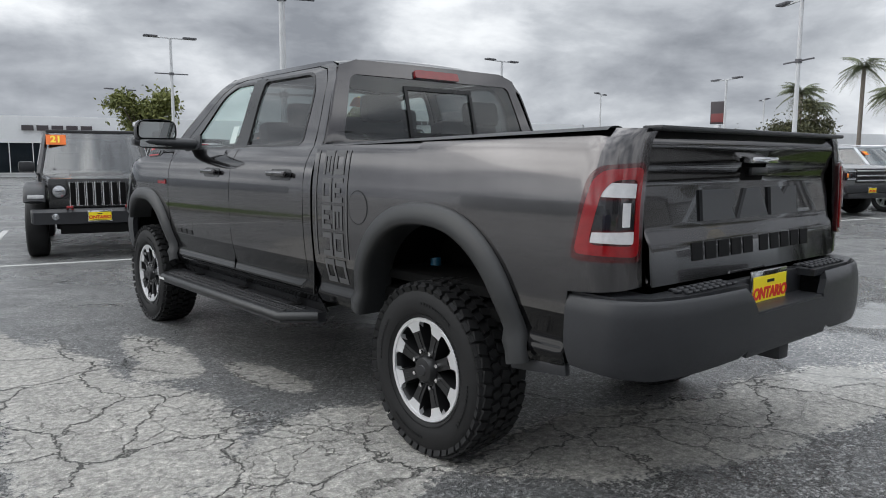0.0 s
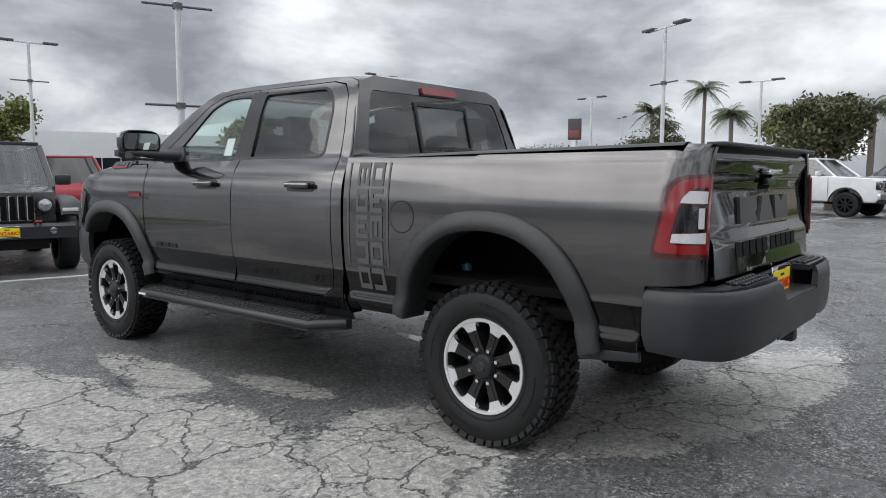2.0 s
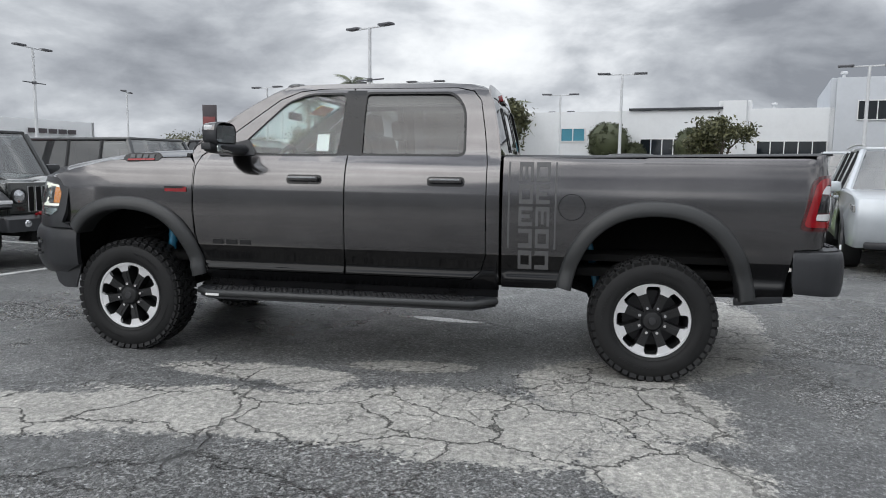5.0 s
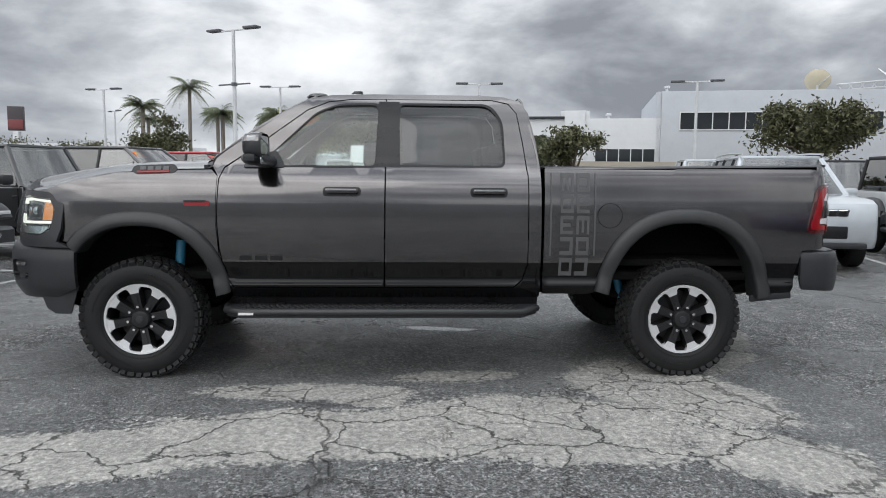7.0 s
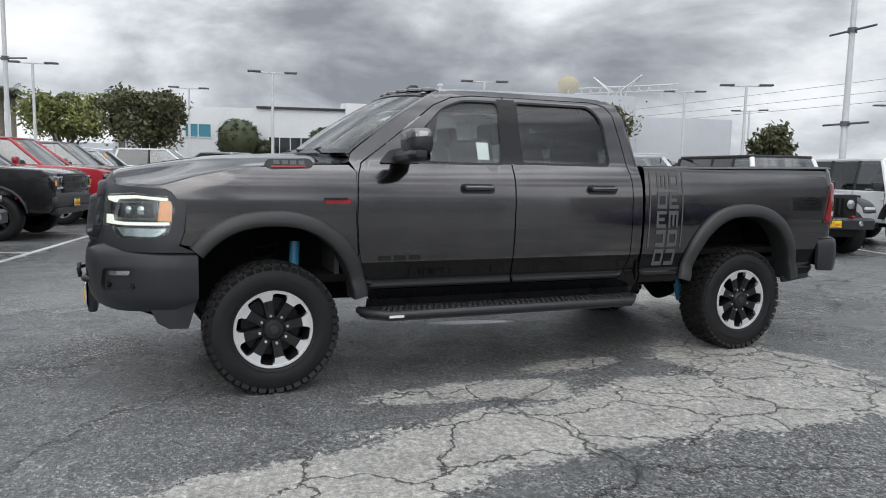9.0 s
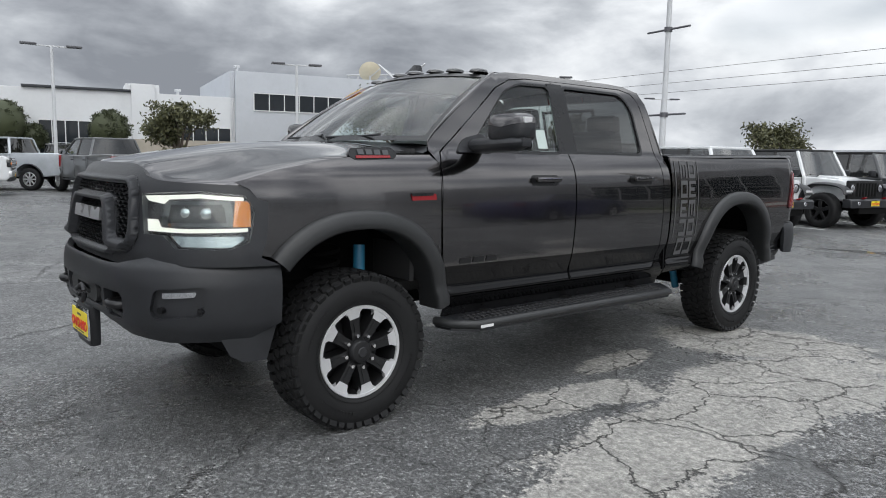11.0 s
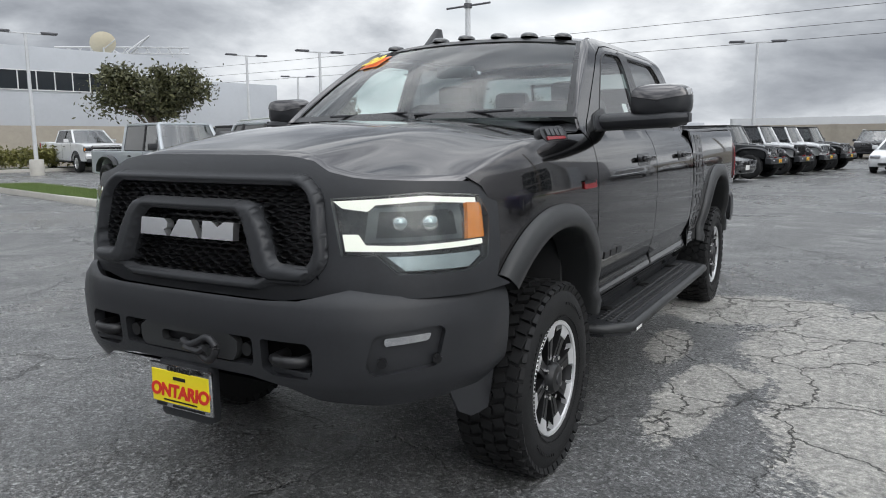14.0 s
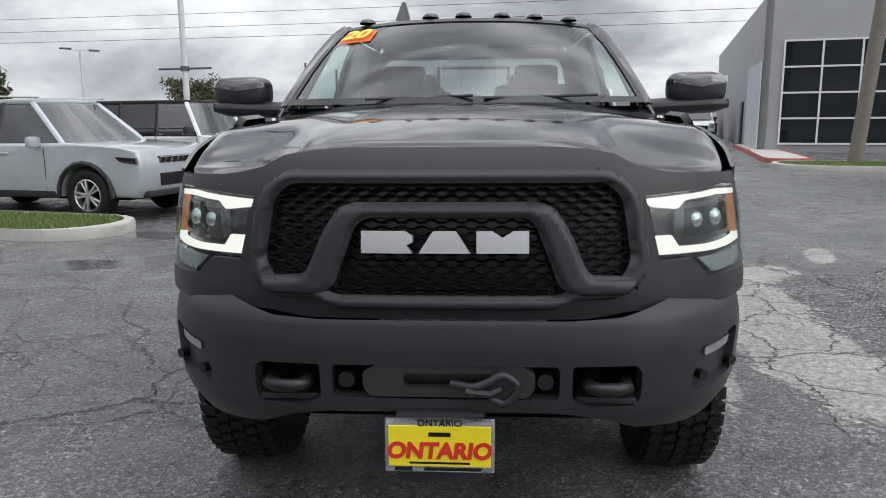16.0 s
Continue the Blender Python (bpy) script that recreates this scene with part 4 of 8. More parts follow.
part("bumper_sill", box((0, -1.16, 0.785), (0.66, 0.16, 0.02), 0.008), BLACK_PLASTIC, truck)
part("hitch_receiver", box((0.0, -1.11, 0.59), (0.085, 0.22, 0.085), 0.012), STEEL, truck)
part("hitch_bar", box((0.0, -1.00, 0.575), (0.95, 0.07, 0.07), 0.012), STEEL, truck)


def dealer_plate(parent, m, w=0.315, h=0.165):
    frame_ = box((0, 0, 0), (w, h, 0.012), 0.004)
    frame_.transform(m)
    pl = part("dealer_plate", frame_, CHROME, parent, "yellow dealer plate with red lettering in a bright frame")
    f = bmesh.new()
    add_box(f, (0, -0.002, 0.007), (w * 0.93, h * 0.74, 0.004), 0.001)
    f.transform(m)
    part("plate_face", f, SIGN_YELLOW, pl)
    lettering("plate_letters", "ONTARIO", h * 0.40, 0.001, m @ pose(0, -h * 0.10, 0.0105), SIGN_RED, pl, "", 3.6, 0.12)
    lettering("frame_letters", "ONTARIO", h * 0.17, 0.001, m @ pose(0, h * 0.405, 0.0078), GLOSS_BLACK, pl, "", 1.0)
    f = bmesh.new()
    add_box(f, (0, h * 0.21, 0.0098), (w * 0.20, h * 0.075, 0.0015))
    add_box(f, (0.0, -h * 0.315, 0.0098), (w * 0.55, h * 0.035, 0.0015))
    f.transform(m)
    part("print_bar", f, GLOSS_BLACK, pl)
    f = bmesh.new()
    add_box(f, (-w * 0.33, -h * 0.44, 0.0072), (w * 0.16, h * 0.07, 0.0015))
    add_box(f, (w * 0.12, -h * 0.44, 0.0072), (w * 0.52, h * 0.05, 0.0015))
    f.transform(m)
    part("print_bar", f, GLOSS_BLACK, pl)
    return pl


dealer_plate(truck, pose(0.0, -1.135, 0.845, 90, 0, 0))

# ------------------------------------------------ front end
FRONT_PLAN = Plan([(0.0, 4.885), (0.40, 4.875), (0.62, 4.83), (0.80, 4.71), (0.915, 4.545), (0.965, 4.38), (0.975, 4.235)])
FB_OFF = smooth_table([0.50, 0.56, 0.62, 0.70, 0.80, 0.88, 0.93, 0.965], [-0.09, -0.045, -0.012, 0.0, 0.004, -0.008, -0.045, -0.10])
fb = plan_map(FRONT_PLAN, lambda u, z: FB_OFF(z), 1)
fe = FRONT_PLAN.d[-1]
BUMPER = [(-fe, 0.905), (-fe, 0.62), (-fe + 0.16, 0.545), (-0.80, 0.535), (-0.56, 0.56), (-0.46, 0.60), (-0.30, 0.625), (0.30, 0.625), (0.46, 0.60), (0.56, 0.56), (0.80, 0.535), (fe - 0.16, 0.545), (fe, 0.62), (fe, 0.905), (fe - 0.10, 0.935), (0.78, 0.955), (0.62, 0.925), (0.50, 0.900), (0.36, 0.893), (-0.36, 0.893), (-0.50, 0.900), (-0.62, 0.925), (-0.78, 0.955), (-fe + 0.10, 0.935)]
WINCH_HOLE = rounded([(-0.325, 0.665), (0.325, 0.665), (0.325, 0.765), (-0.325, 0.765)], 0.02)
HOOKS = [rounded([(s * 0.36, 0.665), (s * 0.40, 0.640), (s * 0.54, 0.640), (s * 0.56, 0.665), (s * 0.56, 0.745), (s * 0.54, 0.765), (s * 0.36, 0.765)], 0.012) for s in (-1, 1)]
FOGS = [rounded([(s * 0.735, 0.695), (s * 0.755, 0.655), (s * 0.985, 0.675), (s * 1.015, 0.80), (s * 0.985, 0.815), (s * 0.765, 0.795)], 0.02) for s in (-1, 1)]
front_bumper = part("front_bumper", panel(BUMPER, fb, (0, 1, 0), [WINCH_HOLE] + HOOKS + FOGS, 0.04, 0.04), BLACK_PLASTIC, truck, "textured black steel front bumper")
part("bumper_back", panel([(-0.62, 0.60), (0.62, 0.60), (0.62, 0.85), (-0.62, 0.85)], plan_map(FRONT_PLAN, lambda u, z: -0.11, 1), (0, 1, 0), [], 0.08, 0.0), DARK, front_bumper)
for s, fog, hook in zip((-1, 1), FOGS, HOOKS):
    bez = part("fog_bezel", panel(fog, plan_map(FRONT_PLAN, lambda u, z: FB_OFF(z) - 0.022, 1), (s, 1, 0), [], 0.04, 0.0), BLACK_PLASTIC, front_bumper)
    part("fog_lamp", panel(rounded([(s * 0.80, 0.755), (s * 0.955, 0.765), (s * 0.965, 0.79), (s * 0.80, 0.782)], 0.01), plan_map(FRONT_PLAN, lambda u, z: FB_OFF(z) - 0.010, 1), (s, 1, 0), [], 0.03, 0.012), REFLECTOR, bez, "clear slim fog lamp")
    for uu in (0.775, 0.965):
        x, y, nx, ny, sg = FRONT_PLAN.at(s * uu)
        part("parking_sensor", cyl((x, y - 0.03, 0.70), (x + s * 0.012, y - 0.008, 0.70), 0.016, None, 14), GLOSS_BLACK, bez)
    # tow hook
    hk = tube([(s * 0.405, 4.80, 0.70), (s * 0.41, 4.868, 0.70), (s * 0.44, 4.885, 0.70), (s * 0.485, 4.88, 0.70), (s * 0.515, 4.862, 0.70), (s * 0.52, 4.79, 0.70)], 0.021, 8)
    part("tow_hook", hk, SATIN_BLACK, front_bumper)
    part("hook_floor", box((s * 0.46, 4.80, 0.655), (0.17, 0.10, 0.02), 0.005), BLACK_PLASTIC, front_bumper)
    # lower air dam at the corner
    part("air_dam", panel([(s * (fe - 0.18), 0.435), (s * (fe - 0.06), 0.435), (s * fe, 0.63), (s * (fe - 0.30), 0.56), (s * (fe - 0.25), 0.47)], plan_map(FRONT_PLAN, lambda u, z: -0.05, 1), (0, 1, 0), [], 0.06, 0.015), BLACK_PLASTIC, front_bumper)
part("skid_plate", grid(lambda s, t: ((2 * s - 1) * 0.55, 4.80 - 0.45 * t, 0.58 - 0.18 * t), 4, 4, (0, 0, -1)), DARK, truck)
# winch
winch = part("winch_fairlead", panel(rounded([(-0.225, 0.672), (0.225, 0.672), (0.245, 0.70), (0.245, 0.745), (0.20, 0.77), (-0.20, 0.77), (-0.245, 0.745), (-0.245, 0.70)], 0.012), lambda u, v: (u - 0.01, 4.885, v), (0, 1, 0), [rounded([(-0.13, 0.70), (0.13, 0.70), (0.13, 0.742), (-0.13, 0.742)], 0.018)], 0.03, 0.03), FLARE, front_bumper, "black winch fairlead")
part("winch_rope_drum", cyl((-0.14, 4.80, 0.715), (0.14, 4.80, 0.715), 0.045), STEEL, front_bumper)
part("winch_hook", tube(curve_points([(-0.02, 4.91, 0.722), (-0.08, 4.935, 0.722), (-0.12, 4.935, 0.735), (-0.165, 4.93, 0.755), (-0.205, 4.93, 0.72), (-0.17, 4.93, 0.675), (-0.125, 4.93, 0.69)], 5), 0.013, 8), STEEL, front_bumper, "dark steel winch hook")
part("hook_tongue", tube([(-0.06, 4.94, 0.712), (-0.13, 4.94, 0.705), (-0.16, 4.94, 0.72)], 0.012, 6), STEEL, front_bumper)
for x0 in (0.285, -0.285):
    part("bumper_bolt", cyl((x0, 4.80, 0.715), (x0, 4.87, 0.715), 0.024, None, 12), SATIN_BLACK, front_bumper)
dealer_plate(truck, pose(0.015, 4.90, 0.535, 90, 0, 180))
part("plate_bracket", box((0.015, 4.862, 0.52), (0.26, 0.06, 0.22), 0.02), BLACK_PLASTIC, front_bumper)

# fascia above the bumper
FASCIA = [(-ge, 0.905), (-0.52, 0.905), (-0.40, 0.886), (0.40, 0.886), (0.52, 0.905), (ge, 0.905), (ge - 0.09, 0.945), (ge - 0.06, 1.03), (ge - 0.04, 1.235), (ge - 0.02, 1.275), (0.86, 1.288), (0.70, 1.294), (0.645, 1.300), (0.56, 1.318), (0.49, 1.352), (0.40, 1.366), (0.30, 1.372), (-0.30, 1.372), (-0.40, 1.366), (-0.49, 1.352), (-0.56, 1.318), (-0.645, 1.300), (-0.70, 1.294), (-0.86, 1.288), (-ge + 0.02, 1.275), (-ge + 0.04, 1.235), (-ge + 0.06, 1.03), (-ge + 0.09, 0.945)]
GRILLE_OUT = rounded([(-0.31, 0.915), (0.31, 0.915), (0.37, 0.942), (0.50, 0.942), (0.578, 1.02), (0.552, 1.25), (0.48, 1.314), (-0.48, 1.314), (-0.552, 1.25), (-0.578, 1.02), (-0.50, 0.942), (-0.37, 0.942)], [0.02, 0.02, 0.03, 0.05, 0.06, 0.06, 0.06, 0.06, 0.06, 0.06, 0.05, 0.03])
GRILLE_IN = rounded([(-0.33, 0.958), (0.33, 0.958), (0.37, 0.995), (0.49, 0.995), (0.525, 1.05), (0.503, 1.23), (0.46, 1.272), (-0.46, 1.272), (-0.503, 1.23), (-0.525, 1.05), (-0.49, 0.995), (-0.37, 0.995)], 0.03)
def wrap(a):
    """Stretches a headlamp's outline round the corner."""
    return a if a < 0.7 else 0.7 + (a - 0.7) * 1.21


HEADLAMPS = [[(s * wrap(a), b) for a, b in ((0.575, 1.232), (0.86, 1.252), (1.04, 1.235), (1.075, 1.16), (1.05, 1.02), (0.98, 0.985), (0.78, 0.985), (0.725, 1.045), (0.615, 1.045))] for s in (-1, 1)]
fascia = part("front_fascia", panel(FASCIA, ff, (0, 1, 0), [GRILLE_IN] + HEADLAMPS, 0.035, 0.03), BLACK_PLASTIC, truck, "matte black grille surround")
GF = pillow([GRILLE_OUT, GRILLE_IN], 0.022, 0.034)
# raised frame round the grille and the inner horseshoe
part("grille_frame", panel(GRILLE_OUT, plan_map(FACE_PLAN, lambda u, z: FACE_OFF(z) + 0.004 + GF(u, z), 1), (0, 1, 0), [GRILLE_IN], 0.014, 0.05), BLACK_PLASTIC, truck)
HORSE = rounded([(-0.548, 1.01), (-0.505, 0.958), (-0.36, 0.958), (-0.318, 0.985), (-0.255, 1.155), (-0.225, 1.178), (0.225, 1.178), (0.255, 1.155), (0.318, 0.985), (0.36, 0.958), (0.505, 0.958), (0.548, 1.01), (0.40, 1.018), (0.355, 1.13), (0.31, 1.205), (0.26, 1.222), (-0.26, 1.222), (-0.31, 1.205), (-0.355, 1.13), (-0.40, 1.018)], 0.022)
HF = pillow([HORSE], 0.024, 0.040)
part("grille_horseshoe", panel(HORSE, plan_map(FACE_PLAN, lambda u, z: FACE_OFF(z) + 0.018 + HF(u, z), 1), (0, 1, 0), [], 0.014, 0.06), BLACK_PLASTIC, truck)
part("grille_backing", panel(rounded([(-0.54, 0.94), (0.54, 0.94), (0.52, 1.30), (-0.52, 1.30)], 0.03), face(-0.03), (0, 1, 0), [], 0.05, 0.0), GLOSS_BLACK, truck)


def grille_mesh():
    """Wavy hexagon bars."""
    bm = bmesh.new()
    f = face(0.004)
    for r in range(18):
        z0 = 0.962 + r * 0.0185
        row = []
        k = 0
        u = -0.53
        while u < 0.535:
            ph = (k + (r % 2) * 2) % 4
            dz = (0.0, 0.0072, 0.0072, 0.0)[ph] - 0.0036
            row.append((u, z0 + dz))
            u += (0.010, 0.016, 0.010, 0.016)[ph] if ph % 2 else 0.013
            k += 1
        rings = []
        for u, z in row:
            if not inside(GRILLE_IN, u, z):
                rings.append(None)
                continue
            p = Vector(f(u, z))
            rings.append([bm.verts.new(p + Vector(q)) for q in ((0, 0, 0.0024), (0, 0.006, 0), (0, 0, -0.0024), (0, -0.03, 0))])
        for a, b in zip(rings, rings[1:]):
            if a and b:
                for i in range(3):
                    bm.faces.new((a[i], a[i + 1], b[i + 1], b[i]))
    bmesh.ops.recalc_face_normals(bm, faces=list(bm.faces))
    return smooth(bm, 30)


tagged(part("grille_mesh", grille_mesh(), SATIN_BLACK, truck), kind="stuff")
for k, shape in enumerate((SLAB, WEDGE, NOTCH)):
    x1 = 0.232 - k * 0.160
    po, ho = placed(shape, lambda u, v: (x1 - 0.144 * u, 1.084 + 0.062 * v))
    part("emblem_shape", panel(po, face(0.050), (0, 1, 0), ho, 0.03, 0.03), SILVER, truck, "bright metal emblem shape")

# headlamps
for s, hl in zip((-1, 1), HEADLAMPS):
    hint = (s, 1, 0)
    lamp = part("headlamp", panel(hl, face(-0.045), hint, [], 0.04, 0.0), GLOSS_BLACK, truck, "clear headlamp with white running light and amber corner")
    part("lamp_bezel", panel([(s * wrap(a), b) for a, b in ((0.685, 1.085), (0.70, 1.20), (0.98, 1.205), (1.0, 1.09))], face(-0.032), hint, [[(s * wrap(a), b) for a, b in ((0.72, 1.10), (0.73, 1.185), (0.955, 1.19), (0.965, 1.105))]], 0.04, 0.02), SMOKE_LENS, lamp)
    for uu in (0.775, 0.875):
        x, y, nx, ny, sg = FACE_PLAN.at(s * uu)
        part("projector", lathe([(0.0, 0.020), (0.018, 0.016), (0.030, 0.004), (0.034, -0.02)], 20, "Y"), REFLECTOR, lamp).location = (x * 0.985, y - 0.055, 1.145)
    part("running_light", panel([(s * wrap(a), b) for a, b in ((0.580, 1.222), (0.70, 1.228), (0.86, 1.238), (1.035, 1.224), (1.035, 1.208), (0.86, 1.222), (0.72, 1.212), (0.695, 1.19), (0.61, 1.20))], face(-0.012), hint, [], 0.03, 0.02), DRL, lamp)
    part("running_light", panel([(s * wrap(a), b) for a, b in ((0.615, 1.115), (0.625, 1.060), (0.80, 1.058), (1.045, 1.066), (1.045, 1.083), (0.80, 1.077), (0.69, 1.080), (0.665, 1.115))], face(-0.012), hint, [], 0.03, 0.02), DRL, lamp)
    part("amber_corner", panel([(s * wrap(a), b) for a, b in ((0.99, 1.088), (1.058, 1.088), (1.060, 1.205), (1.0, 1.210))], face(-0.014), hint, [], 0.03, 0.02), AMBER, lamp)
    part("lower_lamp", panel([(s * wrap(a), b) for a, b in ((0.75, 1.042), (0.80, 0.995), (0.985, 0.995), (1.03, 1.03), (1.03, 1.045))], face(-0.012), hint, [], 0.03, 0.02), REFLECTOR, lamp)
    lens = part("lens", panel(hl, face(0.003), hint, [], 0.04, 0.004), GLASS_CLEAR, lamp, "clear lens")

# lettering bars and badges on the sides
for sd in (-1, 1):
    hint = (sd, 0, 0)
    # stripe decal on the bed side: outline and two columns of bars
    for y0, y1, column in ((0.690, 0.782, (RING, COMB, BARS, RING, GATEWAY)), (0.802, 0.895, (BARS, RING, COMB, GATEWAY, RING))):
        for k, shape in enumerate(column):
            z1 = 1.44 - k * 0.148
            po, ho = placed(shape, lambda u, v: (y1 - (y1 - y0) * v, z1 - 0.130 * u))
            part("decal_shape", panel(po, bed_map(sd, 0.003), hint, ho, 0.05, 0.0), DECAL, truck, "satin grey shape of the bed decal")
    # stripe edges
    for y0 in (0.645, 0.955):
        part("decal_line", panel([(y0, 0.86), (y0 + 0.012, 0.86), (y0 + 0.012, 1.44), (y0, 1.44)], bed_map(sd, 0.003), hint, [], 0.06, 0.0), DECAL, truck)
    part("fender_badge", panel(rounded([(3.305, 1.195), (3.475, 1.195), (3.478, 1.228), (3.31, 1.230)], 0.006), side_map(sd, 0.007), hint, [], 0.03, 0.006), BADGE_RED, truck, "red and black fender badge")
    part("badge_bar", panel([(3.33, 1.220), (3.478, 1.219), (3.478, 1.234), (3.33, 1.235)], side_map(sd, 0.010), hint, [], 0.03, 0.004), GLOSS_BLACK, truck)
    for k in range(3):
        y1 = 3.115 - k * 0.105
        part("door_emblem_shape", panel([(y1, 0.822), (y1 - 0.088, 0.822), (y1 - 0.08, 0.856), (y1 - 0.004, 0.856)], side_map(sd, 0.005), hint, [], 0.03, 0.005), SATIN_BLACK, truck)
    for y0 in (2.29, 1.275):
        hz = 1.302
        part("handle_cup", panel(rounded([(y0 - 0.01, hz - 0.036), (y0 + 0.25, hz - 0.036), (y0 + 0.25, hz + 0.030), (y0 - 0.01, hz + 0.030)], 0.03), side_map(sd, 0.002), hint, [], 0.03, 0.003), GLOSS_BLACK, truck)
        part("door_handle", box((sd * (W_CAB(hz) + 0.030), y0 + 0.12, hz + 0.004), (0.028, 0.225, 0.034), 0.012), PAINT, truck, "grey door handle with a bright strip")
        part("handle_strip", box((sd * (W_CAB(hz) + 0.0455), y0 + 0.12, hz + 0.012), (0.003, 0.20, 0.007), 0.0), CHROME, truck)
    # fuel door
part("fuel_door", panel([(0.545 + 0.083 * math.cos(t), 1.145 + 0.083 * math.sin(t)) for t in np.linspace(0, 2 * math.pi, 33)[:-1]], bed_map(-1, 0.002), (-1, 0, 0), [], 0.04, 0.004), PAINT, truck)
part("fuel_door_ring", panel([(0.545 + 0.089 * math.cos(t), 1.145 + 0.089 * math.sin(t)) for t in np.linspace(0, 2 * math.pi, 33)[:-1]], bed_map(-1, 0.0012), (-1, 0, 0), [[(0.545 + 0.083 * math.cos(t), 1.145 + 0.083 * math.sin(t)) for t in np.linspace(0, 2 * math.pi, 33)[:-1]]], 0.04, 0.0), GLOSS_BLACK, truck)

# ------------------------------------------------ wheels, boards, mirrors, cabin of the pickup


def off_road_wheel(parent, m, label):
    """Tyre with tread blocks, eight-spoke rim; the outer face looks to -x."""
    hub = thing("wheel", None)
    hub.parent = parent
    hub.matrix_local = m
    hub["label"] = label
    R, w = 0.418, 0.145
    prof = [(0.236, 0.11), (0.236, -0.10), (0.244, -0.118), (0.262, -0.132), (0.300, -0.144), (0.345, -0.143), (0.378, -0.132), (0.398, -0.116), (0.402, -0.08), (0.404, 0.0), (0.402, 0.08), (0.398, 0.116), (0.378, 0.132), (0.345, 0.143), (0.300, 0.144), (0.262, 0.132), (0.244, 0.118)]
    tyre = part("tyre", lathe(prof, 72, "X"), RUBBER, hub)
    bm = bmesh.new()
    n = 44
    for i in range(n):
        for j, (x0, wd, ln, sh, rr) in enumerate(((-0.103, 0.046, 0.044, 0.0, 0.410), (-0.052, 0.044, 0.036, 0.5, 0.414), (0.0, 0.046, 0.040, 0.2, 0.414), (0.052, 0.044, 0.036, 0.7, 0.414), (0.103, 0.046, 0.044, 0.5, 0.410))):
            a = 2 * math.pi * (i + sh) / n
            vs = add_box(bm, (0, 0, 0), (wd, ln, 0.020), 0, (0, 0, 18 if j % 2 else -14))
            mat_ = Matrix.Rotation(a, 4, "X") @ Matrix.Translation((x0, 0, rr - 0.004))
            bmesh.ops.transform(bm, matrix=mat_, verts=vs)
        # shoulder lugs down the side wall
        for sx in (-1, 1):
            a = 2 * math.pi * (i + (0.0 if sx < 0 else 0.5)) / n
            vs = add_box(bm, (0, 0, 0), (0.018, 0.034 if i % 2 else 0.046, 0.040), 0, (0, sx * 24, 0))
            bmesh.ops.transform(bm, matrix=Matrix.Rotation(a, 4, "X") @ Matrix.Translation((sx * 0.128, 0, 0.384)), verts=vs)
    tagged(part("tread", bm, RUBBER, tyre), kind="stuff")
    bm = bmesh.new()
    for r0, x0 in ((0.268, -0.1385), (0.322, -0.1465)):
        for i in range(96):
            if r0 > 0.3 and (i % 24) > 10:
                continue
            a = 2 * math.pi * i / 96
            vs = add_box(bm, (0, 0, 0), (0.004, 0.011, 0.012 if r0 > 0.3 else 0.004))
            bmesh.ops.transform(bm, matrix=Matrix.Rotation(a, 4, "X") @ Matrix.Translation((x0, 0, r0)), verts=vs)
    tagged(part("sidewall_print", bm, RUBBER, tyre), kind="stuff")
    rim = part("rim", lathe([(0.226, -0.112), (0.231, -0.122), (0.224, -0.126), (0.216, -0.118), (0.206, -0.07), (0.200, 0.0), (0.200, 0.10)], 64, "X"), SATIN_BLACK, hub, "black alloy rim with bright machined spoke tips")
    rim.scale = (1, 1.07, 1.07)
    part("machined_lip", lathe([(0.2125, -0.117), (0.2145, -0.1265), (0.2285, -0.1285), (0.2320, -0.1235)], 64, "X"), MACHINED, rim, "bright machined rim edge")
    part("brake_disc", lathe([(0.001, 0.0), (0.175, 0.0), (0.175, 0.02), (0.001, 0.02)], 40, "X"), STEEL, rim)
    # flat dark disc put behind the spokes as the shade inside the rim
    part("rim_shade_disc", lathe([(0.001, 0.045), (0.203, 0.045)], 32, "X"), DARK, rim)
    for i in range(8):
        a = 2 * math.pi * (i + 0.5) / 8
        rot = Matrix.Rotation(a, 4, "X")
        # dark inner spoke with a middle groove, flaring to the rim
        outline = [(0.050, 0.026), (0.110, 0.024), (0.170, 0.028), (0.200, 0.036), (0.219, 0.055)]

        def spoke(pts, x_at, back):
            bm = bmesh.new()
            top, bot = [], []
            for r, h in pts:
                for sgn in (-1, 1):
                    top.append(bm.verts.new((x_at(r), sgn * h, math.sqrt(max(r * r - h * h * 0.6, 0)))))
                    bot.append(bm.verts.new((back, sgn * h * 1.05, math.sqrt(max(r * r - h * h * 0.6, 0)))))
            for k in range(0, len(top) - 2, 2):
                bm.faces.new((top[k], top[k + 1], top[k + 3], top[k + 2]))
                bm.faces.new((top[k], top[k + 2], bot[k + 2], bot[k]))
                bm.faces.new((top[k + 1], bot[k + 1], bot[k + 3], top[k + 3]))
            bm.faces.new((top[0], bot[0], bot[1], top[1]))
            bm.faces.new((top[-2], top[-1], bot[-1], bot[-2]))
            bmesh.ops.recalc_face_normals(bm, faces=list(bm.faces))
            bm.transform(rot)
            return smooth(bm, 25)
        sp = part("spoke", spoke(outline, lambda r: -0.095 - 0.025 * (r / 0.22), -0.03), SATIN_BLACK, rim)
        face_ = [(0.172, 0.0265), (0.182, 0.030), (0.198, 0.035), (0.208, 0.046), (0.2195, 0.060)]
        part("machined_face", spoke(face_, lambda r: -0.0975 - 0.0255 * (r / 0.22), -0.095), MACHINED, sp)
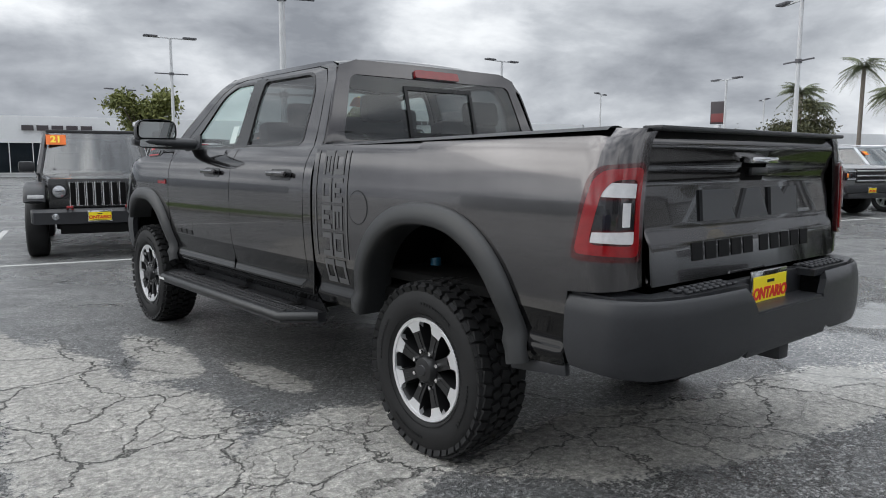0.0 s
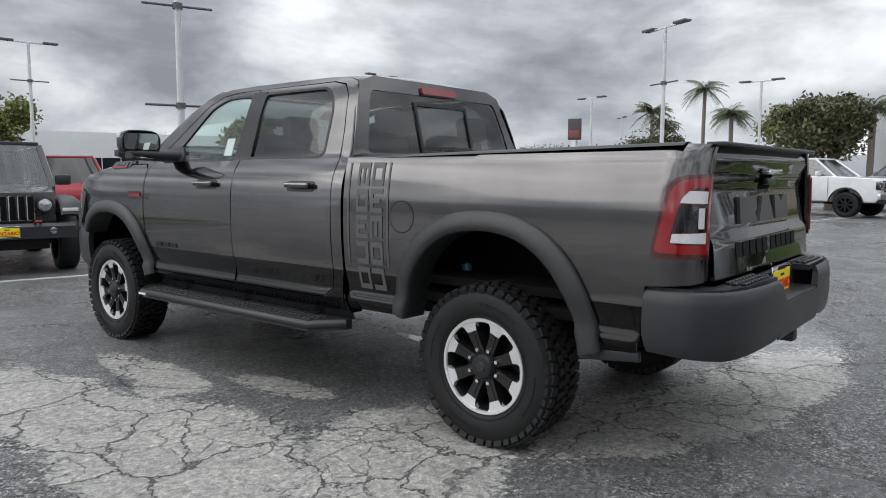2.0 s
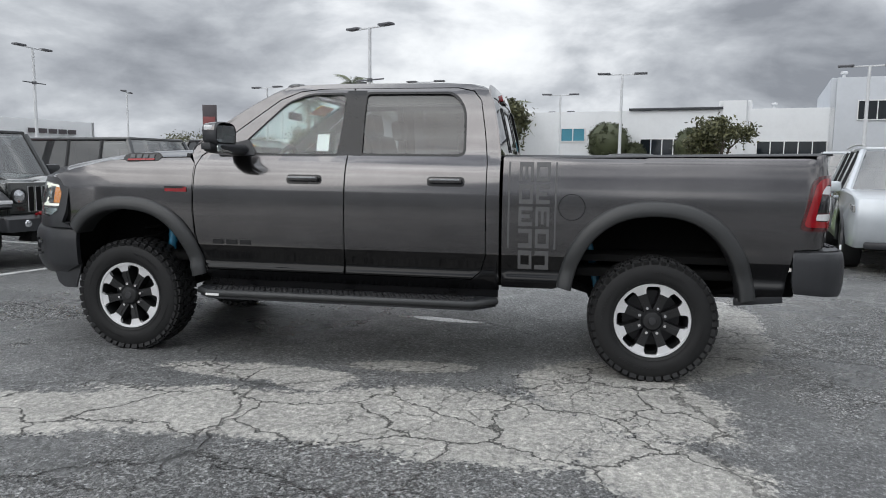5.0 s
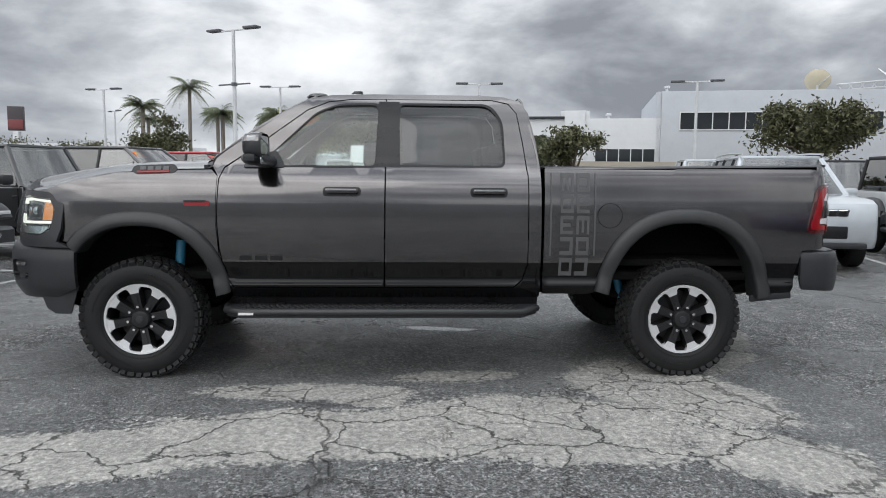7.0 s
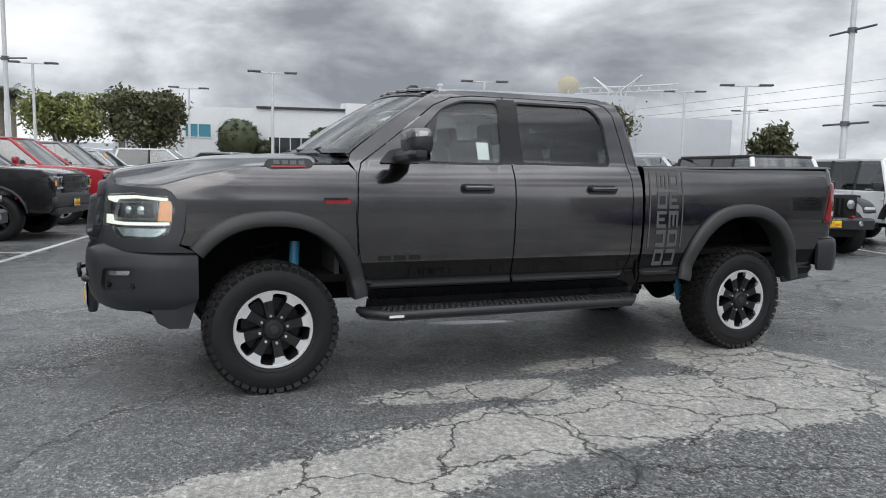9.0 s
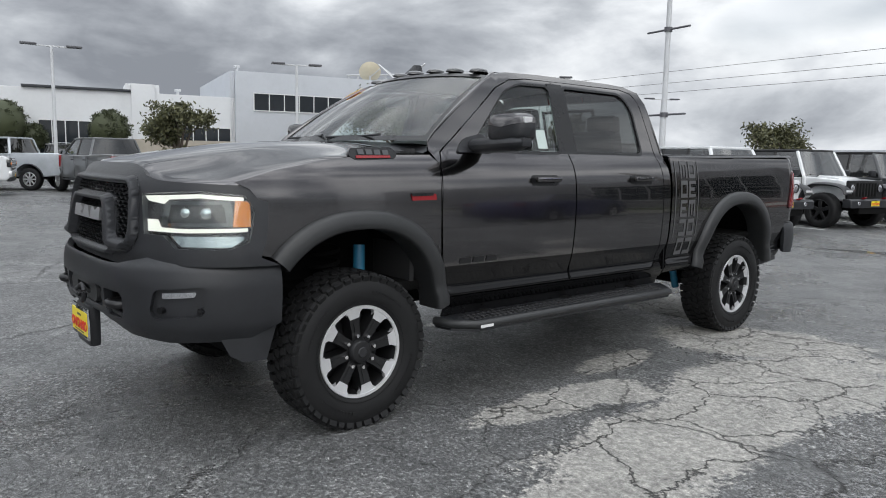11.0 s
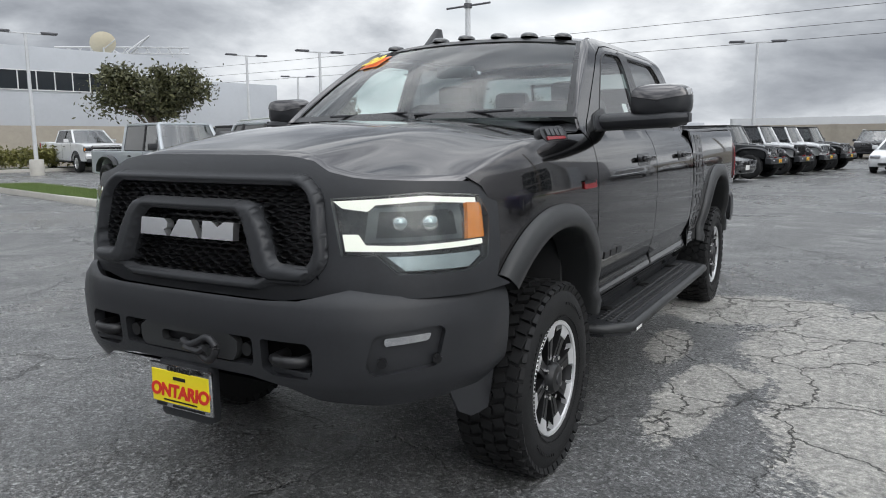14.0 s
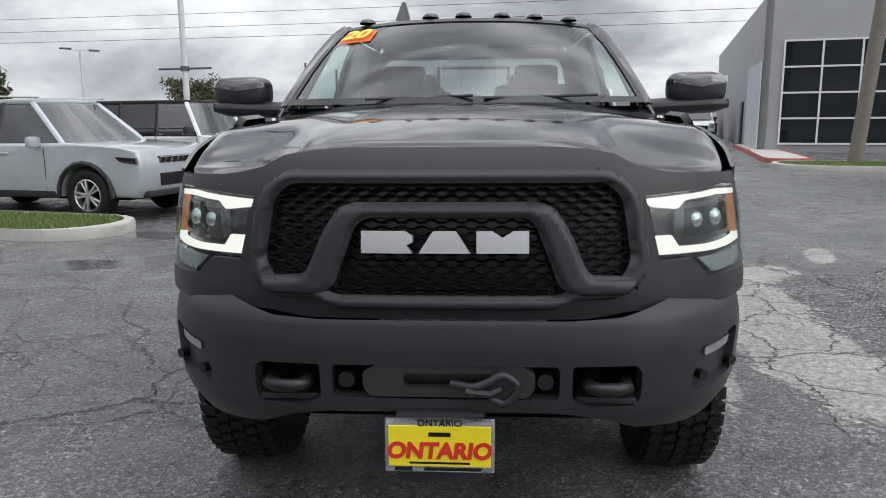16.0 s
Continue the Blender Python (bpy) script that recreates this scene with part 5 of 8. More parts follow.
        part("spoke_groove", spoke([(0.07, 0.009), (0.13, 0.008), (0.160, 0.012), (0.164, 0.010)], lambda r: -0.0985 - 0.026 * (r / 0.22), -0.09), SATIN_BLACK, sp)
        b = 2 * math.pi * i / 8
        cy_, cz_ = 0.0825 * math.cos(b + 0.39), 0.0825 * math.sin(b + 0.39)
        part("lug_nut", cyl((-0.095, cy_, cz_), (-0.122, cy_, cz_), 0.0115, 0.009, 8), CHROME, rim)
    part("hub_cap", lathe([(0.066, -0.08), (0.064, -0.118), (0.052, -0.134), (0.030, -0.138), (0.001, -0.139)], 28, "X"), SATIN_BLACK, rim)
    part("hub_emblem", lathe([(0.026, -0.138), (0.022, -0.143), (0.001, -0.144)], 20, "X"), STEEL, rim)
    return hub


w_first = off_road_wheel(truck, pose(-0.872, 0.0, HUB_Z + 0.008), "muddy-terrain tyre on black eight-spoke wheel")
for key, yy in HUBS.items():
    for sd in (-1, 1):
        if key == "rear" and sd == -1:
            continue
        spin = {"front": 11, "rear": 0}[key]
        mm = pose(sd * 0.872, yy, HUB_Z + 0.008, spin, 0, 0 if sd < 0 else 180)
        cp = copy_thing(w_first, mm)
        cp.parent = truck
        cp.matrix_local = mm

# running gear
part("front_axle", cyl((-0.75, 3.795, 0.40), (0.75, 3.795, 0.40), 0.055), DARK, truck)
part("rear_axle", cyl((-0.75, 0.0, 0.40), (0.75, 0.0, 0.40), 0.06), DARK, truck)
part("differential", lathe([(0.001, -0.15), (0.12, -0.12), (0.17, 0), (0.12, 0.12), (0.001, 0.15)], 20, "X"), DARK, truck).location = (0.0, 0.0, 0.42)
for sd in (-1, 1):
    part("frame_rail", box((sd * 0.44, 1.75, 0.60), (0.10, 5.5, 0.16), 0.015), DARK, truck)
    part("front_shock", cyl((sd * 0.70, 3.62, 0.62), (sd * 0.67, 3.60, 0.93), 0.034), SHOCK_BLUE, truck, "blue shock absorber")
    part("rear_shock", cyl((sd * 0.62, 0.30, 0.36), (sd * 0.58, 0.42, 0.86), 0.030), SHOCK_BLUE, truck, "blue shock absorber")
    part("coil_spring", tube([(sd * 0.62 + 0.075 * math.cos(t), 3.79 + 0.075 * math.sin(t), 0.52 + 0.011 * t) for t in np.linspace(0, 38, 120)], 0.010, 6), DARK, truck)
    part("leaf_spring", tube([(sd * 0.60, -0.62 + 1.3 * t, 0.62 - 0.14 * math.sin(math.pi * t)) for t in np.linspace(0, 1, 12)], 0.03, 6, False, 1.0), DARK, truck)
    # mud flap strip behind the rear wheel and splash skirt
    part("bed_skirt", box((sd * 0.93, -0.66, 0.565), (0.03, 0.30, 0.05), 0.01, (-6, 0, 0)), BLACK_PLASTIC, truck)
part("transmission", box((0, 2.4, 0.55), (0.5, 1.8, 0.22), 0.06), DARK, truck)
part("underbody", box((0, 1.75, 0.70), (1.70, 4.6, 0.06), 0.02), DARK, truck)
part("exhaust", cyl((0.55, 1.6, 0.50), (0.62, -0.55, 0.50), 0.045), STEEL, truck)
part("muffler", cyl((0.50, 1.9, 0.50), (0.52, 1.2, 0.50), 0.10), STEEL, truck)
part("spare_tyre", lathe([(0.20, 0.52), (0.24, 0.46), (0.36, 0.46), (0.39, 0.52), (0.39, 0.60), (0.36, 0.66), (0.24, 0.66), (0.20, 0.60)], 36, "Z"), RUBBER, truck).location = (0, -0.55, 0.02)

# running boards with raised tread holes
_t = lathe([(0.009, 0.004), (0.014, 0.007), (0.019, 0.004), (0.020, 0.0)], 8, "Z")
TREAD_MESH = bpy.data.meshes.new("tread_hole")
_t.to_mesh(TREAD_MESH)
_t.free()
TREAD_MESH.materials.append(SATIN_BLACK)
for sd in (-1, 1):
    outline = [(1.04, 0.95), (1.18, 1.125), (3.08, 1.125), (3.20, 1.02), (3.22, 0.90), (1.04, 0.90)]
    board = part("running_board", panel([(y, x) for y, x in outline], lambda u, v, sd=sd: (sd * v, u, 0.505), (0, 0, 1), [], 0.12, 0.06), BLACK_PLASTIC, truck, "black running board with punched tread")
    part("board_edge", tube([(sd * x, y, 0.485) for y, x in outline[:5]], 0.026, 8), FLARE, board)
    for i in range(46):
        for j in range(3):
            if (j == 2 and i < 1) or (sd > 0 and i % 2):
                continue
            hole = new("tread_hole", TREAD_MESH)
            hole.parent = board
            hole.location = (sd * (0.962 + 0.052 * j), 1.20 + 0.0415 * i + (0.02 if j == 1 else 0), 0.505)
    part("step_label", panel([(2.99, 0.470), (3.09, 0.470), (3.09, 0.487), (2.99, 0.487)], lambda u, v, sd=sd: (sd * 1.1525, u, v), (sd, 0, 0), [], 0.05, 0.0), WHITE_LABEL, board)
    for yy in (1.35, 2.1, 2.85):
        part("board_bracket", box((sd * 0.75, yy, 0.49), (0.42, 0.07, 0.05), 0.01), DARK, board)

# mirrors
for sd in (-1, 1):
    arm = part("mirror_arm", grid(lambda s, t, sd=sd: (sd * (0.90 + 0.435 * s), 2.93 + 0.03 * s + 0.070 * math.cos(2 * math.pi * t) * (1 - 0.45 * max(0, s - 0.85) / 0.15), 1.500 + 0.018 * s + 0.044 * math.sin(2 * math.pi * t) * (1 - 0.45 * max(0, s - 0.85) / 0.15)), 14, 18, None), BLACK_PLASTIC, truck, "black mirror arm")
    part("arm_end", box((sd * 1.335, 2.96, 1.518), (0.012, 0.07, 0.045), 0.005), BLACK_PLASTIC, arm)
    part("mirror_base", panel(rounded([(2.80, 1.465), (3.10, 1.462), (3.02, 1.545), (2.86, 1.58)], 0.03), side_map(sd, 0.012), (sd, 0, 0), [], 0.04, 0.02), BLACK_PLASTIC, truck)

    def shell(s, t, sd=sd):
        a = 2 * math.pi * t
        c, q = math.cos(a), math.sin(a)
        x = 1.19 + 0.148 * math.copysign(abs(c) ** 0.55, c)
        z = 1.597 + 0.082 * math.copysign(abs(q) ** 0.6, q)
        d = (0.0, 0.01, 0.06, 0.105, 0.128, 0.130)[min(int(round(s * 5)), 5)]
        k = (0.97, 1.0, 0.99, 0.90, 0.62, 0.02)[min(int(round(s * 5)), 5)]
        return (sd * (1.19 + (x - 1.19) * k), 2.885 + d, 1.597 + (z - 1.597) * k)
    head = part("mirror_head", grid(shell, 5, 40, None), BLACK_PLASTIC, truck, "large black trailer mirror with grey cap")
    bm = grid(lambda s, t, sd=sd: Vector(shell(0.2 + 0.8 * s, 0.02 + 0.46 * t, sd)) + Vector((0, 0.004, 0.004)), 5, 20, None)
    part("mirror_cap", bm, PAINT, head)
    part("mirror_lamp", box((sd * 1.325, 2.945, 1.640), (0.022, 0.06, 0.035), 0.008), WHITE_LENS, head, "clear clearance lamp")
    part("mirror_glass", panel(rounded([(1.06, 1.545), (1.32, 1.545), (1.32, 1.66), (1.06, 1.66)], 0.03), lambda u, v, sd=sd: (sd * u, 2.888, v), (0, -1, 0), [], 0.08, 0.004), MIRROR_GLASS, head, "mirror glass")
    part("mirror_glass", panel(rounded([(1.065, 1.480), (1.315, 1.480), (1.315, 1.532), (1.065, 1.532)], 0.02), lambda u, v, sd=sd: (sd * u, 2.888, v), (0, -1, 0), [], 0.08, 0.004), MIRROR_GLASS, head)

# roof lamps and aerial fin
for x0 in (-0.56, -0.37, -0.19, 0.0 + 0.02, 0.20, 0.56):
    yy = 2.60 + 0.10 * (1 - (x0 / 0.7) ** 2)
    ml = part("roof_marker_lamp", grid(lambda s, t, x0=x0, yy=yy: (x0 + 0.047 * math.cos(2 * math.pi * t) * math.cos(s * math.pi / 2) ** 0.6, yy - 0.02 + 0.075 * math.sin(2 * math.pi * t) * math.cos(s * math.pi / 2) ** 0.6, 1.972 + 0.034 * (1 - (x0 / 0.7) ** 2) - 0.004 + 0.026 * math.sin(s * math.pi / 2)), 6, 18, (0, 0, 1)), SMOKE_LENS, truck, "smoked roof marker lamp")
part("aerial_fin", grid(lambda s, t: (0.38 + 0.050 * (1 - 0.75 * s) * math.cos(2 * math.pi * t), 2.45 - 0.06 * s + 0.12 * (1 - 0.7 * s) * math.sin(2 * math.pi * t), 2.0 + 0.125 * s), 8, 16, None), BLACK_PLASTIC, truck, "black shark-fin aerial")

# cabin
for sx in (-0.42, 0.42):
    for yy, tag in ((2.42, "front_seat"), (1.50, "rear_seat")):
        seat = part(tag, box((sx, yy + 0.05, 1.02), (0.56, 0.54, 0.20), 0.07), SEAT, truck)
        part("backrest", box((sx, yy - 0.25, 1.33), (0.54, 0.15, 0.66), 0.06, (-12, 0, 0)), SEAT, seat)
        part("headrest", box((sx, yy - 0.36, 1.70), (0.28, 0.10, 0.17), 0.045, (-8, 0, 0)), SEAT, seat)
part("dashboard", grid(lambda s, t: ((2 * s - 1) * 0.84, 3.36 - 0.50 * t, 1.505 - 0.03 * t - 0.40 * max(0, t - 0.75) * 2), 12, 10, (0, 0, 1)), DASH, truck)
part("instrument_hood", box((-0.42, 2.98, 1.49), (0.40, 0.20, 0.09), 0.035), DASH, truck)
wheel_pts = [(-0.42 + 0.19 * math.cos(t), 2.80 - 0.07 * math.sin(t), 1.36 + 0.18 * math.sin(t)) for t in np.linspace(0, 2 * math.pi, 32)[:-1]]
steer = part("steering_wheel", tube(wheel_pts, 0.017, 8, True), DASH, truck)
part("steering_hub", box((-0.42, 2.82, 1.36), (0.30, 0.05, 0.10), 0.02, (-20, 0, 0)), DASH, steer)
part("centre_console", box((0, 2.65, 1.05), (0.26, 0.9, 0.34), 0.05), DASH, truck)
part("rear_mirror", box((0.0, 2.86, 1.80), (0.24, 0.04, 0.065), 0.02), DASH, truck)
part("headliner", grid(lambda s, t: ((2 * s - 1) * 0.64, 1.25 + 1.33 * t, 1.955 + 0.03 * (1 - (2 * s - 1) ** 2)), 6, 6, (0, 0, -1)), plain("headliner_cloth", (0.30, 0.30, 0.30), 0.9, vary=0.1), truck)
part("cabin_floor", box((0, 2.2, 0.78), (1.76, 2.2, 0.04), 0.0), DASH, truck)
part("firewall", box((0, 3.36, 1.10), (1.70, 0.03, 0.75), 0.0), DASH, truck)
# year sticker and paper inside the glass
sf = screen_f(0.03, 0.004)
st = part("year_sticker", grid(lambda s, t: Vector(sf(0.845 + 0.125 * s, 0.700 + 0.195 * t)) + Vector((0, 0.004, 0.004)), 6, 4, (0, 1, 1)), STICKER_ORANGE, truck, "orange sticker with yellow year number")
_c, _d = Vector(sf(0.908, 0.795)), (Vector(sf(0.912, 0.86)) - Vector(sf(0.912, 0.75))).normalized()
_r = (Vector(sf(0.89, 0.857)) - Vector(sf(0.94, 0.857))).normalized()
_n = _r.cross(_d)
_mm = Matrix((( _r.x, _d.x, _n.x, _c.x + _n.x * 0.018), (_r.y, _d.y, _n.y, _c.y + _n.y * 0.018), (_r.z, _d.z, _n.z, _c.z + _n.z * 0.018), (0, 0, 0, 1)))
lettering("year_number", "20", 0.150, 0.001, _mm, STICKER_YELLOW, st, "", 3.0, 0.15)
part("window_paper", panel([(2.27, 1.50), (2.36, 1.50), (2.36, 1.62), (2.27, 1.62)], side_map(-1, -0.022), (-1, 0, 0), [], 0.08, 0.0), WHITE_LABEL, truck, "white paper inside the door glass")

# ---------------------------------------------------------------- materials of the lot
STUCCO = plain("white_stucco", (0.66, 0.67, 0.68), 0.85, vary=0.06, scale=0.4, bump=0.3, bump_scale=60, grime=0.12)
STUCCO_GREY = plain("pale_grey_stucco", (0.50, 0.52, 0.55), 0.85, vary=0.06, scale=0.4, bump=0.3, bump_scale=60, grime=0.12)
STUCCO_DARK = plain("grey_stucco", (0.36, 0.36, 0.37), 0.85, vary=0.06, scale=0.5, bump=0.3, bump_scale=60, grime=0.12)
DARK_TRIM = plain("dark_metal_trim", (0.03, 0.033, 0.04), 0.5, vary=0.1)
WIN_GLASS = plain("building_glass", (0.012, 0.016, 0.020), 0.05, vary=0.4, scale=0.7, spec=0.35)
MULLION = plain("pale_mullion", (0.70, 0.70, 0.70), 0.4, vary=0.05)
BLOCK = plain("tan_concrete_block", (0.40, 0.36, 0.30), 0.9, vary=0.12, scale=2.0, bump=0.4, bump_scale=80, grime=0.2)
POLE = plain("weathered_pole_paint", (0.60, 0.61, 0.62), 0.5, vary=0.08, scale=3, grime=0.15)
POLE_DARK = plain("dark_arm_paint", (0.10, 0.10, 0.11), 0.5, vary=0.1)
CONCRETE = plain("pale_kerb_concrete", (0.48, 0.46, 0.42), 0.85, vary=0.15, scale=4, bump=0.4, bump_scale=120, grime=0.3)
RED_KERB = plain("red_painted_kerb", (0.40, 0.10, 0.08), 0.8, vary=0.2, scale=5, grime=0.3)
LINE_WHITE = plain("worn_white_line", (0.50, 0.50, 0.49), 0.8, vary=0.25, scale=20, grime=0.4)
TURF = plain("bright_turf", (0.115, 0.175, 0.045), 0.9, vary=0.3, scale=9, bump=0.8, bump_scale=150)
BARK = plain("bark", (0.12, 0.095, 0.075), 0.9, vary=0.3, scale=5, bump=0.8, bump_scale=30)
PALM_BARK = plain("palm_bark", (0.19, 0.165, 0.14), 0.9, vary=0.3, scale=6, bump=0.8, bump_scale=25)
CABLE = plain("cable_black", (0.03, 0.03, 0.03), 0.6)
SIGN_DARK = plain("dark_sign_panel", (0.06, 0.05, 0.055), 0.5, vary=0.1)
SIGN_REDDISH = plain("red_sign_panel", (0.20, 0.05, 0.05), 0.5, vary=0.1)
SIGN_BLUE = plain("blue_sign_panel", (0.04, 0.22, 0.30), 0.4, vary=0.1)


def leaf_mat(name, a, b):
    k = Nodes(name)
    p = k.n("BsdfPrincipled", Roughness=0.6)
    g = k.n("NewGeometry")
    k.link(k.ramp(g.outputs["Random Per Island"], [(0.0, a), (1.0, b)]), p.inputs["Base Color"])
    return k.done(p)


LEAF = leaf_mat("green_leaves", (0.038, 0.044, 0.018), (0.12, 0.118, 0.052))
LEAF_LIGHT = leaf_mat("light_green_leaves", (0.10, 0.12, 0.03), (0.24, 0.25, 0.08))
LEAF_DARK = leaf_mat("dark_topiary_leaves", (0.024, 0.032, 0.012), (0.058, 0.068, 0.026))
PALM_LEAF = leaf_mat("palm_leaves", (0.07, 0.09, 0.045), (0.18, 0.20, 0.11))
HEDGE_LEAF = leaf_mat("yellowish_hedge_leaves", (0.085, 0.085, 0.016), (0.19, 0.18, 0.045))


def lot(s, d, z=0.0):
    """From the nose line of the north row: s along the row, d to the north."""
    p = Vector((-0.24, 8.0, z)) + LU * s + LV * d
    return p


def turned(p, yaw):
    return pose(p[0], p[1], p[2] if len(p) > 2 else 0.0, 0, 0, yaw)


def slab(name, a, b, z0, z1, depth, material, parent=None, bevel=0.02):
    """An upright wall from a to b (plan), with its thickness to the right of the way."""
    a, b = Vector((*a[:2], 0)), Vector((*b[:2], 0))
    d = b - a
    yaw = math.degrees(math.atan2(d.y, d.x))
    bm = bmesh.new()
    add_box(bm, (d.length / 2, -depth / 2, (z0 + z1) / 2), (d.length, depth, z1 - z0), bevel)
    bm.transform(pose(a.x, a.y, 0, 0, 0, yaw))
    return part(name, smooth(bm), material, parent)


# ---------------------------------------------------------------- buildings


def glazed_wall(parent, a, b, z0, z1, nx, nz, material=WIN_GLASS, out=0.03, bar=0.06):
    """A window in the wall from a to b, seen from the left of the way: panes between bars."""
    a, b = Vector((*a[:2], 0)), Vector((*b[:2], 0))
    d = b - a
    L = d.length
    m = pose(a.x, a.y, 0, 0, 0, math.degrees(math.atan2(d.y, d.x)))
    win = None
    for i in range(nx):
        for j in range(nz):
            w, h = L / nx, (z1 - z0) / nz
            bm = bmesh.new()
            add_box(bm, (w * (i + 0.5), out - 0.04, z0 + h * (j + 0.5)), (w - bar * 0.6, 0.02, h - bar * 0.6))
            bm.transform(m)
            if win is None:
                fr = bmesh.new()
                for q in range(nx + 1):
                    add_box(fr, (L * q / nx, out - 0.01, (z0 + z1) / 2), (bar, 0.06, z1 - z0 + bar))
                for q in range(nz + 1):
                    add_box(fr, (L / 2, out - 0.012, z0 + (z1 - z0) * q / nz), (L, 0.055, bar))
                fr.transform(m)
                win = part("window", fr, MULLION, parent)
            part("pane", bm, material, win)
    return win


def block(parent, corner, along, length, depth, h, material, name="wall", trim=0.12, trim_mat=None):
    """A building volume: front wall from corner along the unit vector, depth to the right of it."""
    c, u = Vector((*corner[:2], 0)), Vector((*along[:2], 0)).normalized()
    n = Vector((u.y, -u.x, 0))
    p = [c, c + u * length, c + u * length + n * depth, c + n * depth]
    ob = None
    for i in range(4):
        o = slab(name, p[i], p[(i + 1) % 4], 0, h, 0.3, material, parent)
        ob = ob or o
    bm = bmesh.new()
    vs = [bm.verts.new((*q[:2], h - 0.25)) for q in p]
    bm.faces.new(vs)
    part("roof", bm, STUCCO_GREY, parent)
    if trim_mat:
        for i in range(4):
            slab("parapet_trim", p[i] - n * 0.03 * 0, p[(i + 1) % 4], h, h + trim, 0.34, trim_mat, parent)
    return p


VN = LV
EAST = Vector((43.2, -15.0, 0))
showroom = thing("showroom_building", None, "long white low building with a taller office block", "building")
low = block(showroom, EAST + VN * 21.5, -VN, 21.5, -14, 5.25, STUCCO, trim_mat=None)
tall = block(showroom, EAST + LU * -0.3, -VN, 14.6, -14, 7.0, STUCCO_GREY)
tail_ = block(showroom, EAST - VN * 14.6 + LU * 0.5, -VN, 8.2, -12, 5.6, STUCCO_GREY)
block(showroom, EAST + VN * 6.4 + LU * -0.25, -VN, 1.4, -3, 5.78, STUCCO)
slab("parapet_trim", EAST + VN * 12.4 + LU * -0.1, EAST + VN * 6.4 + LU * -0.1, 5.25, 5.40, 0.4, DARK_TRIM, showroom)


def on_face(k, off=-0.34):
    """A point k metres north of the corner on the west face."""
    return EAST + VN * k + LU * off


glazed_wall(showroom, on_face(-13.6, -0.63), on_face(-1.2, -0.63), 4.45, 5.6, 12, 1)
glazed_wall(showroom, on_face(0.3, -0.33), on_face(4.3, -0.33), 0.4, 3.2, 5, 2)
glazed_wall(showroom, on_face(15.4, -0.33), on_face(17.1, -0.33), 3.2, 4.1, 2, 1, SIGN_BLUE)
glazed_wall(showroom, on_face(8.7, -0.33), on_face(11.6, -0.33), 0.4, 3.35, 4, 2)
# satellite dish on the roof
dish = thing("satellite_dish", None, "cream satellite dish on the office roof", "satellite dish")
dp = Vector((41.3, -24.7, 0))
bm = lathe([(0.02, -0.16), (0.35, -0.11), (0.62, -0.01), (0.78, 0.10), (0.80, 0.10), (0.62, -0.04), (0.35, -0.15), (0.02, -0.20)], 28, "Z")
bm.transform(pose(dp.x, dp.y, 7.65, 58, 0, 60))
part("reflector", bm, plain("cream_dish", (0.62, 0.56, 0.42), 0.6, vary=0.08), dish)
part("mast", cyl((dp.x, dp.y, 6.7), (dp.x, dp.y, 7.6), 0.06), POLE, dish)
part("feed_arm", cyl((dp.x, dp.y, 7.3), (dp.x - 0.7, dp.y - 0.4, 7.9), 0.03), POLE, dish)
for k in (-0.5, 3.4):
    q = on_face(k, 1.5)
    vent = thing("roof_vent", None, "small roof vent on the showroom", "vent")
    part("stack", cyl((q.x, q.y, 4.8 if k > 0 else 6.7), (q.x, q.y, 5.6 if k > 0 else 7.4), 0.10), POLE, vent)
    part("hood", box((q.x, q.y, 5.65 if k > 0 else 7.5), (0.35, 0.35, 0.18), 0.05), POLE, vent)

# block wall before the office, and the one at the south end
wall_a, wall_b = Vector((40.0, -7.5, 0)), Vector((40.0, -7.5, 0)) - VN * 27
east_wall = thing("block_wall", None, "tan concrete block wall beside the office", "wall")
slab("wall_body", wall_a, wall_b, 0, 2.15, -0.25, BLOCK, east_wall)
slab("coping", wall_a, wall_b, 2.15, 2.25, -0.32, BLOCK, east_wall)
south = thing("block_wall", None, "long tan concrete block wall at the end of the lot", "wall")
sa, sb = Vector((-15.0, -51.5, 0)), Vector((-15.0, -51.5, 0)) + LU * 60
slab("wall_body", sb, sa, 0, 2.2, -0.25, BLOCK, south)
slab("coping", sb, sa, 2.2, 2.3, -0.32, BLOCK, south)
for k in range(13):
    q = sa + LU * (k * 5.0)
    slab("pier", q + LU * 0.5, q, 0, 2.32, -0.36, BLOCK, south)
ware = thing("warehouse", None, "pale flat warehouse beyond the block wall", "building")
block(ware, Vector((4, -80, 0)), -LU, 34, 18, 3.0, STUCCO)
block(ware, Vector((16, -92, 0)), LU, 26, -18, 3.2, STUCCO_GREY)

# grey office with glazed front, west of the aisle
office = thing("office_building", None, "grey stucco office with a tall glazed front", "building")
OC = Vector((-11.0, -23.6, 0))
block(office, OC - LU * 22, LU, 22, 30, 6.1, STUCCO_DARK)
glazed_wall(office, OC - LU * 9.0, OC - LU * 0.75, 0.35, 4.35, 6, 4, WIN_GLASS, 0.05, 0.07)
slab("canopy_fin", OC + LU * 0.02, OC + LU * 0.02 - LV * 5.0, 0.0, 3.6, -0.06, STUCCO_GREY, office)
bm = bmesh.new()
add_box(bm, (0, 0, 1.1), (0.06, 1.0, 2.1))
bm.transform(pose(OC.x + LU.x * 0.06 - LV.x * 7.5, OC.y + LU.y * 0.06 - LV.y * 7.5, 0, 0, 0, LOT))
part("door", bm, DARK_TRIM, office)

